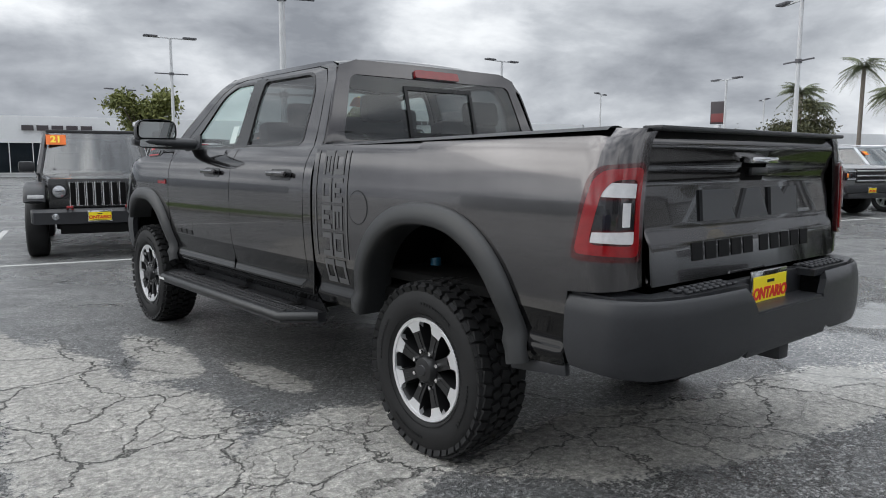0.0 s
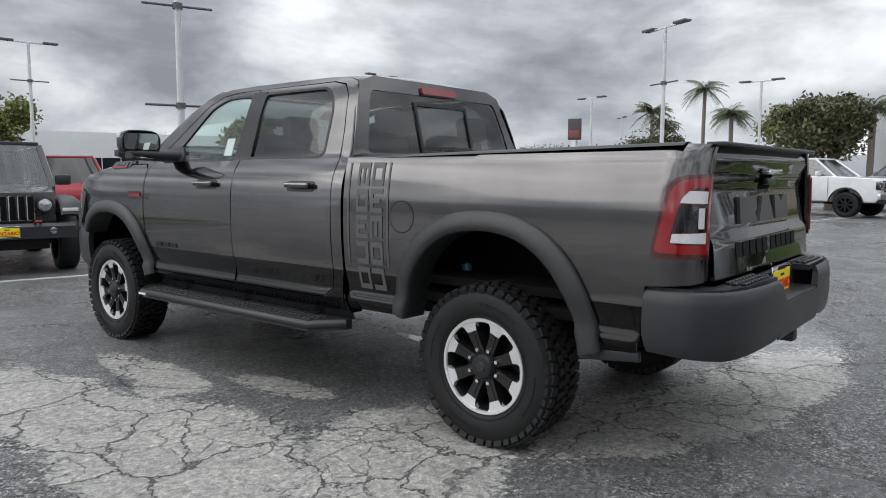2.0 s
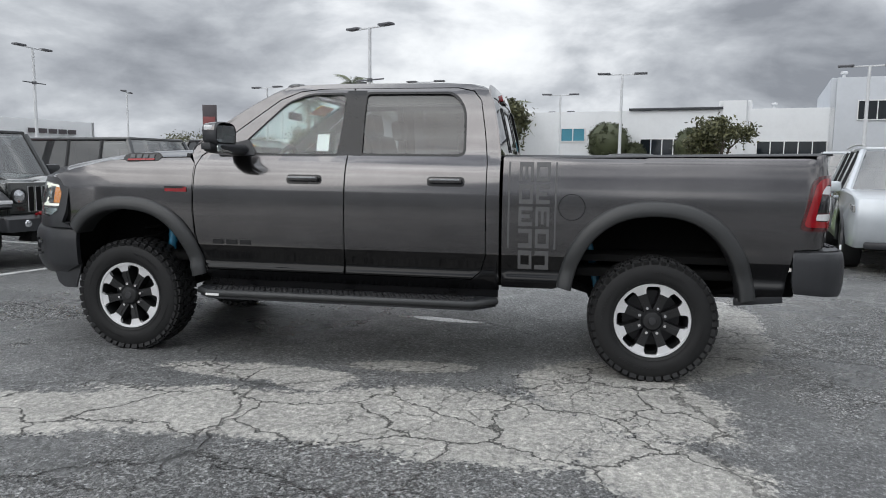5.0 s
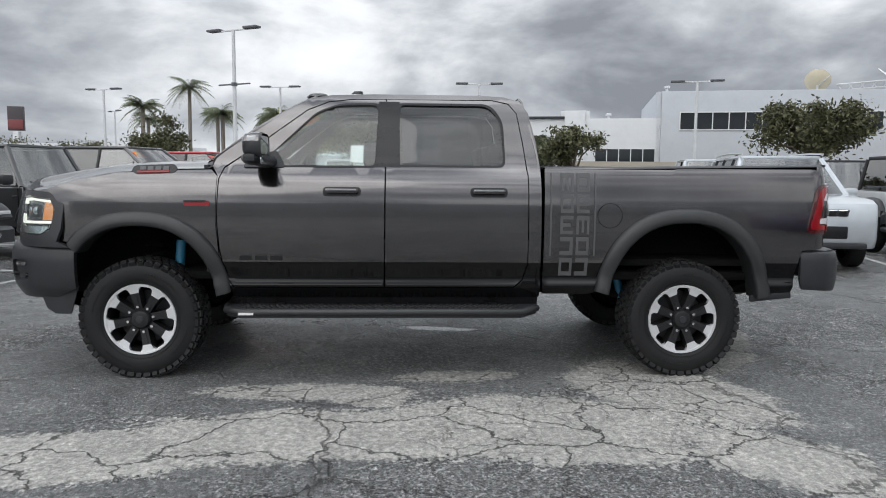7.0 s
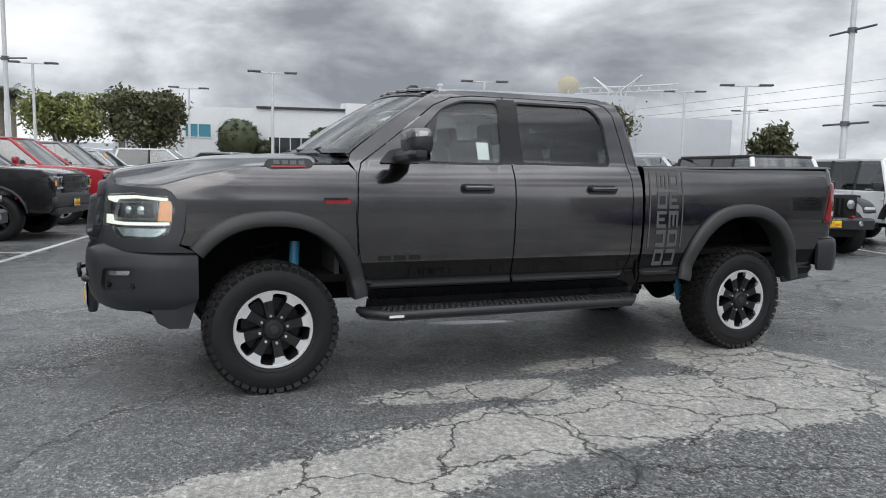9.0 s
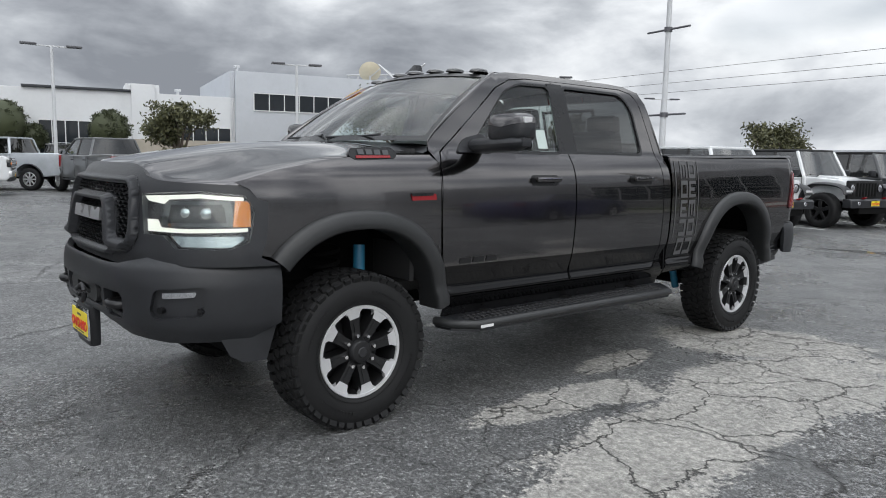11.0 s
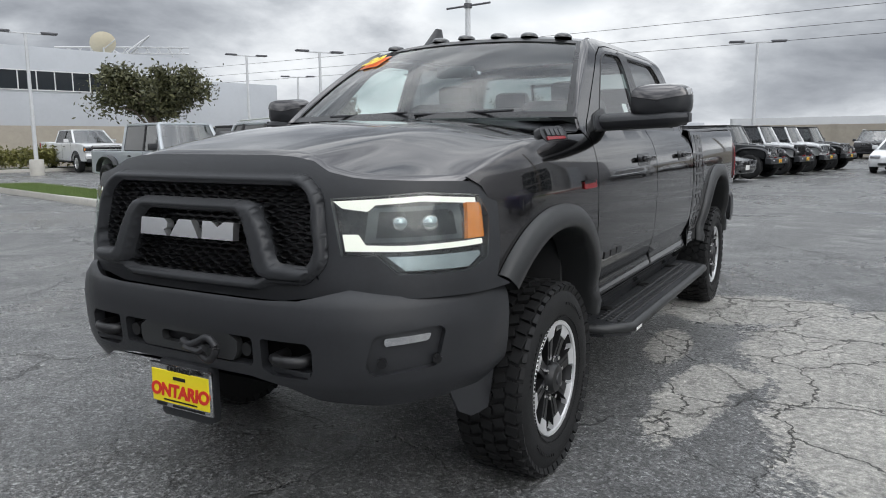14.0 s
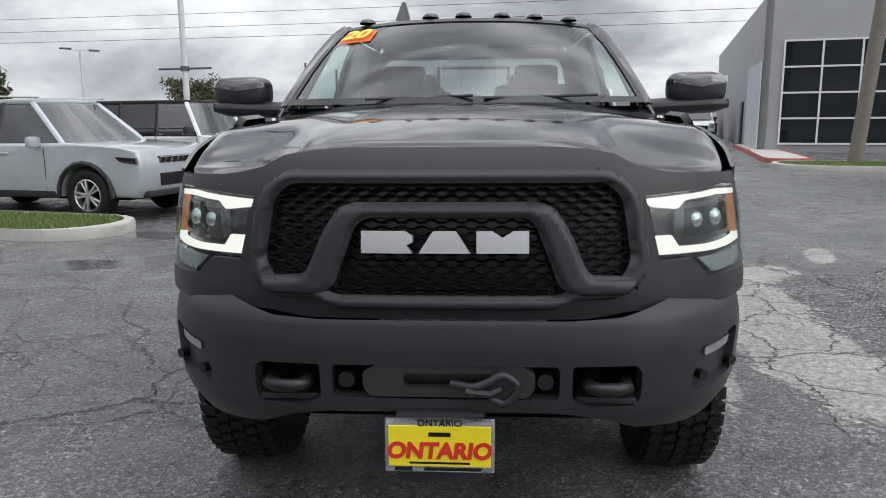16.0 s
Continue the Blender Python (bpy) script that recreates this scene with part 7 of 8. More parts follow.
WHEELS = {"jeep_dark": street_wheel(0.415, 0.27, "five", SATIN_BLACK), "jeep_bright": street_wheel(0.40, 0.26, "five", SILVER), "suv": street_wheel(0.385, 0.25, "split", SILVER), "truck_dark": street_wheel(0.41, 0.27, "eight", SATIN_BLACK), "truck": street_wheel(0.41, 0.27, "eight", SILVER), "car": street_wheel(0.32, 0.21, "split", SILVER)}


def put_wheels(car, style, half_track, yf, yr, R):
    tyre, rim, disc = WHEELS[style]
    for sd in (-1, 1):
        for y in (yf, yr):
            w = new("wheel", tyre)
            w.parent = car
            w.matrix_local = pose(sd * half_track, y, R, 0, 0, 0 if sd < 0 else 180)
            for d in (rim, disc):
                q = new(d.name.split(".")[0], d)
                q.parent = w


def side_body(profile, w_of, bevel=0.05):
    """A body from a side outline (y, z) and a half width by (y, z), with softened edges."""
    bm = bmesh.new()
    L = [bm.verts.new((-w_of(y, z), y, z)) for y, z in profile]
    R = [bm.verts.new((w_of(y, z), y, z)) for y, z in profile]
    n = len(profile)
    bm.faces.new(L)
    bm.faces.new(list(reversed(R)))
    for i in range(n):
        j = (i + 1) % n
        bm.faces.new((L[j], L[i], R[i], R[j]))
    bmesh.ops.recalc_face_normals(bm, faces=list(bm.faces))
    rims = [e for e in bm.edges if (e.verts[0].co.x < 0) == (e.verts[1].co.x < 0)]
    bmesh.ops.bevel(bm, geom=rims, offset=bevel, segments=3, affect="EDGES", profile=0.6, clamp_overlap=True)
    bmesh.ops.triangulate(bm, faces=[f for f in bm.faces if len(f.verts) > 4])
    return smooth(bm, 38)


def round_arch(cy, R, z0, n=10):
    out = []
    a0 = math.asin(max(-0.9, min(0.9, (z0 - R * 0.95) / (R * 1.22))))
    for i in range(n + 1):
        t = a0 + (math.pi - 2 * a0) * i / n
        out.append((cy + R * 1.22 * math.cos(t), R * 0.95 + R * 1.22 * math.sin(t)))
    return out  # from front to rear


def quad_sheet(pts, material, name, parent, thick=0.008, label=""):
    """A flat pane through four or more corner points, lifted a little outwards."""
    bm = bmesh.new()
    f = bm.faces.new([bm.verts.new(p) for p in pts])
    r = bmesh.ops.extrude_face_region(bm, geom=[f])
    bm.normal_update()
    return part(name, bm, material, parent, label)


def shrink(pts, k):
    c = sum((Vector(p) for p in pts), Vector()) / len(pts)
    return [tuple(c + (Vector(p) - c) * k) for p in pts]


def cabin(car, paint, yb, belt, top, wb_, wt, splits, glass_front=CAR_GLASS, glass_rear=CAR_GLASS_DARK, roof_mat=None, bevel=0.05):
    """Roof and pillars with panes. yb: belt front and rear; top: (front, rear, z)."""
    y0, y1 = yb
    tf, tr, h = top
    roof_mat = roof_mat or paint
    roof_ = bmesh.new()
    add_box(roof_, (0, (tf + tr) / 2, h - 0.03), (2 * wt, tf - tr, 0.07), 0.03)
    part("roof", smooth(roof_), roof_mat, car)

    def edge_pt(sd, y_b, y_t, k):
        return Vector((sd * (wb_ + (wt - wb_) * k), y_b + (y_t - y_b) * k, belt + (h - 0.05 - belt) * k))
    posts = [(y0, tf)] + [(s, min(max(s, tr), tf)) for s in splits] + [(y1, tr)]
    for sd in (-1, 1):
        for k, (a, b) in enumerate(posts):
            r = 0.040 if 0 < k < len(posts) - 1 else 0.048
            part("pillar", tube([edge_pt(sd, a, b, 0), edge_pt(sd, a, b, 1)], r, 6, False, 0.7), roof_mat if k == len(posts) - 1 else paint if k == 0 else GLOSS_BLACK, car)
        for k in range(len(posts) - 1):
            (a0, a1), (b0, b1) = posts[k], posts[k + 1]
            pts = [edge_pt(sd, a0, a1, 0.03), edge_pt(sd, a0, a1, 0.97), edge_pt(sd, b0, b1, 0.97), edge_pt(sd, b0, b1, 0.03)]
            if sd > 0:
                pts.reverse()
            bm = bmesh.new()
            bm.faces.new([bm.verts.new(p) for p in pts])
            part("side_window", bm, glass_front if k == 0 else glass_rear, car)
    for tag, (yb_, yt_), gm in (("windshield", (y0, tf), glass_front), ("rear_window", (y1, tr), glass_rear)):
        bow = 0.10 if tag == "windshield" else -0.05
        part(tag, grid(lambda s, t, yb_=yb_, yt_=yt_, bow=bow: ((2 * s - 1) * (wb_ - 0.03 + (wt - wb_) * t), yb_ + (yt_ - yb_) * t + bow * (1 - (2 * s - 1) ** 2), belt + 0.01 + (h - 0.06 - belt) * t), 10, 4, (0, 1 if tag == "windshield" else -1, 0.3)), gm, car)
    # seats and dash seen through the glass
    part("dashboard", box((0, y0 - 0.25, belt - 0.02), (2 * wb_ - 0.12, 0.4, 0.10), 0.03), DASH, car)
    for sx in (-0.36, 0.36):
        part("seat", box((sx, (tf + tr) / 2 + 0.35, belt + 0.02), (0.46, 0.14, 0.62), 0.06, (-10, 0, 0)), SEAT, car)
        part("headrest", box((sx, (tf + tr) / 2 + 0.28, min(belt + 0.42, h - 0.16)), (0.24, 0.09, 0.15), 0.04), SEAT, car)


def car_mirrors(car, y, z, x, material):
    for sd in (-1, 1):
        mr = part("mirror", box((sd * (x + 0.13), y, z), (0.22, 0.10, 0.16), 0.045), material, car)
        part("mirror_glass", box((sd * (x + 0.13), y - 0.052, z), (0.17, 0.006, 0.12), 0.0), MIRROR_GLASS, mr)


def year_card(car, txt, x, y, z, tilt, w=0.24):
    m = pose(x, y, z, tilt, 0, 180)
    bm = bmesh.new()
    add_box(bm, (0, 0, 0), (w, w * 0.62, 0.004))
    bm.transform(m)
    cd = part("year_sticker", bm, STICKER_ORANGE, car, "orange year sticker on the glass")
    lettering("year_number", txt, w * 0.56, 0.001, m @ pose(0, 0, 0.006), STICKER_YELLOW, cd, "", 3.0)


def jeep(m, paint, label, wheels="jeep_dark", pickup=False, year="", plate=True, grille=None, top_mat=None, group="parked off-roaders"):
    """A boxy four-door off-roader, or its pickup form. Origin under the front bumper's middle; nose to +y."""
    car = thing("off_road_vehicle" if not pickup else "off_road_pickup", m, label, "car", group)
    L = 5.45 if pickup else 4.75
    wb_len = 3.48 if pickup else 3.0
    yf = -0.72
    yr = yf - wb_len
    z0, belt, hood = 0.52, 1.16, 1.13
    grille = grille or paint
    top_mat = top_mat or plain("hardtop_black_" + paint.name, (0.018, 0.018, 0.019), 0.55, vary=0.1) if top_mat is None else top_mat
    ra = round_arch(yr, 0.46, z0)
    prof = [(-1.22, z0), (-1.22, belt), (-L + 0.10, belt), (-L + 0.06, 0.62)] + [(y, z) for y, z in [(-L + 0.12, z0)]] + list(reversed([(y, z) for y, z in ra])) + []
    prof = [(-1.25, z0), (-1.25, belt), (-L + 0.08, belt), (-L + 0.06, z0 + 0.05)] + [p for p in reversed(ra)]
    part("tub", side_body(prof, lambda y, z: 0.80 - 0.02 * max(0, (z - 0.9)), 0.03), paint, car)
    # engine bay: tapers to the grille
    prof = [(-0.30, 0.66), (-0.30, hood - 0.12), (-0.36, hood - 0.03), (-0.50, hood), (-1.30, hood + 0.05), (-1.30, 0.66)]
    part("hood", side_body(prof, lambda y, z: 0.62 + 0.15 * min(1, (-y - 0.30) / 1.0), 0.035), paint, car)
    part("hood_bulge", side_body([(-0.55, hood - 0.02), (-0.75, hood + 0.05), (-1.22, hood + 0.085), (-1.28, hood)], lambda y, z: 0.36, 0.02), paint, car)
    g = part("grille", box((0, -0.275, 0.90), (1.26, 0.07, 0.44), 0.03), grille, car)
    for k in range(7):
        sl = part("grille_slot", box(((k - 3) * 0.107, -0.237, 0.90), (0.070, 0.012, 0.31), 0.004), DARK, g)
        part("slot_rim", tube([((k - 3) * 0.107 + sx * 0.041, -0.236, 0.90 + sz * 0.165) for sx, sz in ((-1, -1), (1, -1), (1, 1), (-1, 1))], 0.009, 5, True), CHROME if grille is not SATIN_BLACK else SATIN_BLACK, g)
    for sd in (-1, 1):
        hl = part("headlamp", lathe([(0.100, 0.0), (0.104, 0.030), (0.090, 0.034), (0.085, 0.02)], 24, "Y"), SATIN_BLACK, car)
        hl.location = (sd * 0.495, -0.245, 0.94)
        part("lamp_lens", lathe([(0.088, 0.018), (0.060, 0.030), (0.001, 0.036)], 20, "Y"), REFLECTOR, hl, "round clear lamp")
        fl = part("fender_flare", tube(curve_points([(sd * 0.80, -0.12, 0.80), (sd * 0.80, -0.20, 0.93), (sd * 0.80, -0.45, 1.01), (sd * 0.80, -0.95, 1.01), (sd * 0.80, -1.20, 0.86), (sd * 0.80, -1.32, 0.62)], 4), 0.135, 10, False, 0.32), BLACK_PLASTIC, car, "wide flat black fender")
        part("turn_lamp", box((sd * 0.78, -0.105, 0.875), (0.20, 0.03, 0.05), 0.012), WHITE_LENS, fl)
        part("rear_flare", tube(curve_points([(sd * 0.83, yr + 0.58, 0.55), (sd * 0.83, yr + 0.48, 0.86), (sd * 0.83, yr + 0.22, 0.99), (sd * 0.83, yr - 0.22, 0.99), (sd * 0.83, yr - 0.50, 0.84), (sd * 0.83, yr - 0.60, 0.62)], 4), 0.10, 8, False, 0.4), BLACK_PLASTIC, car)
        part("sill_step", cyl((sd * 0.82, -1.45, 0.47), (sd * 0.82, yr + 0.55, 0.47), 0.05), BLACK_PLASTIC, car)
        for yd in (-1.34, -2.26):
            part("door_gap", box((sd * 0.801, yd, 0.86), (0.006, 0.012, 0.56)), DARK, car)
            part("door_handle", box((sd * 0.815, yd - 0.72, 1.04), (0.03, 0.13, 0.04), 0.012), SATIN_BLACK, car)
        part("hinge", box((sd * 0.81, -1.40, 1.0), (0.03, 0.07, 0.05), 0.01), paint, car)
    bp = part("front_bumper", side_body([(0.0, 0.50), (0.0, 0.66), (-0.05, 0.70), (-0.20, 0.70), (-0.20, 0.50)], lambda y, z: 0.86 - 0.25 * max(0, y + 0.10), 0.03), BLACK_PLASTIC, car, "black steel bumper")
    part("bumper_skid", side_body([(-0.03, 0.36), (-0.02, 0.49), (-0.2, 0.49), (-0.3, 0.36)], lambda y, z: 0.50, 0.02), DARK, bp)
    for sd in (-1, 1):
        part("fog_lamp", lathe([(0.048, 0.0), (0.040, 0.012), (0.001, 0.016)], 16, "Y"), REFLECTOR, bp).location = (sd * 0.55, 0.0, 0.60)
        part("tow_hook", tube([(sd * 0.40, -0.06, 0.70), (sd * 0.40, 0.02, 0.735), (sd * 0.34, 0.02, 0.735), (sd * 0.34, -0.06, 0.70)], 0.016, 6), BADGE_RED, bp, "red tow hook")
    rear_cab = -L + 0.10 if not pickup else -3.42
    cabin(car, paint, (-1.30, rear_cab), belt, (-1.62, rear_cab + 0.06, 1.83), 0.77, 0.66, (-2.26, -3.10) if not pickup else (-2.26,), CAR_GLASS, CAR_GLASS_DARK, top_mat)
    if pickup:
        part("bed_cover", box((0, (rear_cab - L) / 2 - 0.02, belt + 0.005), (1.42, L + rear_cab - 0.2, 0.03), 0.01), BLACK_PLASTIC, car)
    else:
        part("spare_wheel", lathe([(0.02, 0.0), (0.30, 0.0), (0.40, 0.05), (0.40, 0.20), (0.3, 0.24), (0.02, 0.24)], 28, "Y"), RUBBER, car).location = (0, -L - 0.10, 1.0)
    car_mirrors(car, -1.42, 1.27, 0.80, BLACK_PLASTIC)
    for x0, x1 in ((-0.50, 0.05), (0.12, 0.58)):
        part("wiper", tube([(x0, -1.27, 1.20), (x1, -1.30, 1.235)], 0.012, 5), DARK, car)
    put_wheels(car, wheels, 0.80, yf, yr, 0.41)
    part("underbody", box((0, (yf + yr) / 2, 0.50), (1.1, wb_len + 1.2, 0.16), 0.03), DARK, car)
    if plate:
        dealer_plate(car, pose(0.0 if not year else 0.0, 0.012, 0.60, 90, 0, 180), 0.31, 0.155)
    if year:
        year_card(car, year, 0.52, -1.49, 1.68, 64, 0.27)
    return car


def suv(m, paint, label, year="", wheels="suv", L=5.1, H=1.78, group="parked cars", plate=False):
    """A long estate car; nose to +y from the origin."""
    car = thing("suv", m, label, "car", group)
    R = 0.385
    yf, yr = -0.92, -0.92 - 3.09
    z0, belt, hood = 0.36, 1.08, 1.08
    prof = [(-0.10, z0), (0.0, 0.50), (0.0, 0.90), (-0.06, 1.03), (-0.30, 1.085), (-1.25, 1.145), (-1.45, 1.14), (-L + 0.12, 1.12), (-L + 0.02, 0.95), (-L, 0.60), (-L + 0.12, z0)]
    prof += [p for p in reversed(round_arch(yr, R, z0))] + [p for p in reversed(round_arch(yf, R, z0))]

    def wd(y, z):
        w = 0.985 - 0.05 * max(0, z - 0.75) ** 1.0 - 0.06 * max(0, 0.55 - z)
        w -= 0.16 * max(0, y + 0.70) ** 2
        return w - 0.10 * max(0, -L + 0.5 - y) ** 2
    part("body", side_body(prof, wd, 0.055), paint, car)
    for yy in (yf, yr):
        for sd in (-1, 1):
            part("arch_trim", tube([(sd * (wd(yy, 0.6) + 0.008), y, z) for y, z in round_arch(yy, R * 1.03, z0)], 0.035, 6, False, 1.0), BLACK_PLASTIC, car)
    for sd in (-1, 1):
        part("sill_trim", box((sd * 0.955, (yf + yr) / 2, 0.40), (0.05, 2.0, 0.12), 0.02), BLACK_PLASTIC, car)
        for yd in (-1.62, -2.62, -3.55):
            part("door_gap", box((sd * (wd(yd, 0.8) + 0.001), yd, 0.76), (0.006, 0.010, 0.62)), DARK, car)
        for yd in (-2.40, -3.36):
            part("door_handle", box((sd * (wd(yd, 0.98) + 0.012), yd, 0.985), (0.03, 0.20, 0.035), 0.012), paint, car)
        part("headlamp", side_body([(-0.03, 0.845), (-0.05, 0.935), (-0.50, 0.955), (-0.42, 0.87)], lambda y, z: 0.20, 0.012), SMOKE_LENS, car, "slim smoked headlamp").location = (sd * 0.735, 0.0, 0.0)
        part("fog_panel", box((sd * 0.66, -0.07, 0.55), (0.36, 0.10, 0.16), 0.03), BLACK_PLASTIC, car)
        part("tail_lamp", box((sd * 0.82, -L + 0.02, 0.98), (0.26, 0.12, 0.12), 0.03), RED_LENS, car)
        part("side_marker", box((sd * 0.925, -0.45, 0.73), (0.02, 0.06, 0.12), 0.008), BADGE_RED, car)
        part("roof_rail", tube([(sd * 0.66, y, H + 0.03 + 0.03 * math.sin((y + 1.9) / -2.6 * math.pi)) for y in np.linspace(-1.95, -4.5, 9)], 0.018, 6), SILVER, car)
    part("lower_grille", box((0, -0.03, 0.60), (1.0, 0.08, 0.20), 0.03), GLOSS_BLACK, car)
    part("front_lip", box((0, -0.06, 0.40), (1.55, 0.14, 0.09), 0.03), BLACK_PLASTIC, car)
    g = part("grille", box((0, -0.025, 0.885), (1.02, 0.05, 0.12), 0.02), GLOSS_BLACK, car)
    for k in range(7):
        part("grille_slot", tube([((k - 3) * 0.137 + sx * 0.055, 0.004, 0.885 + sz * 0.045) for sx, sz in ((-1, -1), (1, -1), (1, 1), (-1, 1))], 0.008, 5, True), CHROME, g)
    cabin(car, paint, (-1.33, -L + 0.22), 1.11, (-2.05, -L + 0.42, H), 0.885, 0.66, (-2.62, -3.55, -4.35))
    car_mirrors(car, -1.72, 1.16, 0.93, paint)
    put_wheels(car, wheels, 0.85, yf, yr, R)
    part("underbody", box((0, (yf + yr) / 2, 0.36), (1.5, 4.2, 0.12), 0.03), DARK, car)
    if year:
        year_card(car, year, 0.48, -1.84, 1.60, 40)
    if plate:
        dealer_plate(car, pose(0, 0.02, 0.50, 90, 0, 180), 0.31, 0.155)
    return car


def pickup(m, paint, label, year="", wheels="truck", L=5.9, group="parked pickups", plate=True, lamp_style="c", rear_plate=False):
    """A full-size crew-cab pickup; nose to +y from the origin."""
    car = thing("pickup_truck", m, label, "pickup truck", group)
    R, z0 = 0.41, 0.50
    yf, yr = -0.98, -0.98 - 3.69
    prof = [(-0.12, z0), (-0.02, 0.62), (0.0, 0.95), (-0.05, 1.20), (-0.22, 1.26), (-1.35, 1.33), (-1.5, 1.33), (-3.95, 1.33), (-3.98, 1.36), (-L + 0.03, 1.38), (-L, 1.30), (-L, 0.72), (-L + 0.10, z0 + 0.06)]
    prof += [p for p in reversed(round_arch(yr, R * 1.05, z0))] + [p for p in reversed(round_arch(yf, R * 1.05, z0))]

    def wd(y, z):
        return 0.99 - 0.10 * max(0, z - 1.0) - 0.05 * max(0, 0.7 - z) - 0.22 * max(0, y + 0.55) ** 2
    part("body", side_body(prof, wd, 0.05), paint, car)
    for sd in (-1, 1):
        for yd in (-1.55, -2.70, -3.80, -3.96):
            part("panel_gap", box((sd * (wd(yd, 0.9) + 0.001), yd, 0.95), (0.006, 0.012, 0.72)), DARK, car)
        for yd in (-2.45, -3.55):
            part("door_handle", box((sd * (wd(yd, 1.16) + 0.012), yd, 1.165), (0.03, 0.20, 0.04), 0.012), SATIN_BLACK, car)
        hl = part("headlamp", box((sd * 0.79, -0.045, 1.03), (0.34, 0.13, 0.25), 0.03), SMOKE_LENS, car, "headlamp with bright c-shaped light")
        part("light_bar", tube([(sd * 0.66, 0.030, 1.13), (sd * 0.93, 0.010, 1.13), (sd * 0.93, 0.010, 0.94), (sd * 0.66, 0.030, 0.94)], 0.017, 6), REFLECTOR, hl)
        part("amber", box((sd * 0.93, 0.0, 1.03), (0.05, 0.06, 0.10), 0.015), AMBER, hl)
        part("fog_lamp", box((sd * 0.72, 0.01, 0.70), (0.24, 0.04, 0.07), 0.02), REFLECTOR, car)
        part("tail_lamp", box((sd * 0.92, -L + 0.02, 1.10), (0.14, 0.14, 0.42), 0.02), RED_LENS, car)
        part("running_board", box((sd * 0.98, (yf + yr) / 2, 0.47), (0.16, 2.4, 0.05), 0.02), BLACK_PLASTIC, car)
        for yy in (yf, yr):
            part("arch_trim", tube([(sd * (wd(yy, 0.7) + 0.004), y, z) for y, z in round_arch(yy, R * 1.08, z0)], 0.026, 6), BLACK_PLASTIC, car)
    g = part("grille", box((0, -0.02, 1.02), (1.22, 0.08, 0.36), 0.03), GLOSS_BLACK, car)
    for k in range(3):
        part("grille_bar", box((0, 0.028, 0.90 + k * 0.12), (1.18, 0.03, 0.035), 0.012), SATIN_BLACK if paint is P_BLACK else SILVER, g)
    bp = part("front_bumper", box((0, -0.03, 0.70), (1.86, 0.14, 0.20), 0.05), SILVER if paint in (P_WHITE, P_SILVER) else BLACK_PLASTIC, car)
    part("lower_valance", box((0, -0.07, 0.53), (1.7, 0.16, 0.14), 0.04), BLACK_PLASTIC, car)
    part("rear_bumper", box((0, -L - 0.03, 0.66), (1.86, 0.18, 0.20), 0.04), CHROME if paint is not P_BLACK else BLACK_PLASTIC, car)
    part("tailgate_panel", box((0, -L - 0.002, 1.10), (1.50, 0.02, 0.46), 0.01), paint, car)
    part("gate_handle", box((0, -L - 0.02, 1.22), (0.26, 0.03, 0.06), 0.015), GLOSS_BLACK, car)
    if rear_plate:
        part("plate_blank", box((0, -L - 0.125, 0.68), (0.31, 0.01, 0.15), 0.0), WHITE_LABEL, car)
    cabin(car, paint, (-1.38, -3.90), 1.32, (-2.10, -3.78, 1.93), 0.88, 0.70, (-2.70,))
    car_mirrors(car, -1.85, 1.42, 0.94, paint)
    put_wheels(car, wheels, 0.86, yf, yr, R)
    part("underbody", box((0, (yf + yr) / 2, 0.50), (1.3, 4.6, 0.16), 0.03), DARK, car)
    if plate:
        dealer_plate(car, pose(0, 0.05, 0.66, 90, 0, 180), 0.31, 0.155)
    if year:
        year_card(car, year, 0.50, -1.92, 1.76, 40, 0.30)
    return car


def sedan(m, paint, label, L=4.6, H=1.43, wheels="car", group="parked cars", plate=False):
    car = thing("sedan", m, label, "car", group)
    R, z0 = 0.32, 0.26
    yf, yr = -0.82, -0.82 - 2.75
    prof = [(-0.10, z0), (0.0, 0.42), (-0.02, 0.60), (-0.12, 0.70), (-1.15, 0.90), (-1.3, 0.90), (-L + 0.75, 0.96), (-L + 0.08, 0.95), (-L, 0.75), (-L + 0.02, 0.45), (-L + 0.15, z0)]
    prof += [p for p in reversed(round_arch(yr, R, z0))] + [p for p in reversed(round_arch(yf, R, z0))]

    def wd(y, z):
        return 0.89 - 0.06 * max(0, z - 0.6) - 0.22 * max(0, y + 0.6) ** 2
    part("body", side_body(prof, wd, 0.05), paint, car)
    for sd in (-1, 1):
        part("headlamp", box((sd * 0.60, -0.05, 0.63), (0.36, 0.14, 0.12), 0.03), REFLECTOR if paint is P_WHITE else SMOKE_LENS, car)
        part("grille_half", box((sd * 0.13, 0.0, 0.60), (0.20, 0.05, 0.13), 0.03), SATIN_BLACK, car)
        part("tail_lamp", box((sd * 0.66, -L + 0.02, 0.80), (0.30, 0.10, 0.13), 0.03), RED_LENS, car)
        for yd in (-1.45, -2.40):
            part("door_gap", box((sd * (wd(yd, 0.7) + 0.001), yd, 0.60), (0.006, 0.010, 0.5)), DARK, car)
    part("lower_grille", box((0, -0.02, 0.36), (1.0, 0.06, 0.10), 0.03), SATIN_BLACK, car)
    cabin(car, paint, (-1.18, -L + 0.72), 0.90, (-1.95, -L + 1.45, H), 0.78, 0.58, (-2.40,))
    car_mirrors(car, -1.55, 0.98, 0.80, paint)
    put_wheels(car, wheels, 0.77, yf, yr, R)
    if plate:
        part("plate_blank", box((0, 0.01, 0.46), (0.31, 0.01, 0.15), 0.0), WHITE_LABEL, car)
    part("underbody", box((0, (yf + yr) / 2, 0.28), (1.3, 3.6, 0.10), 0.03), DARK, car)
    return car


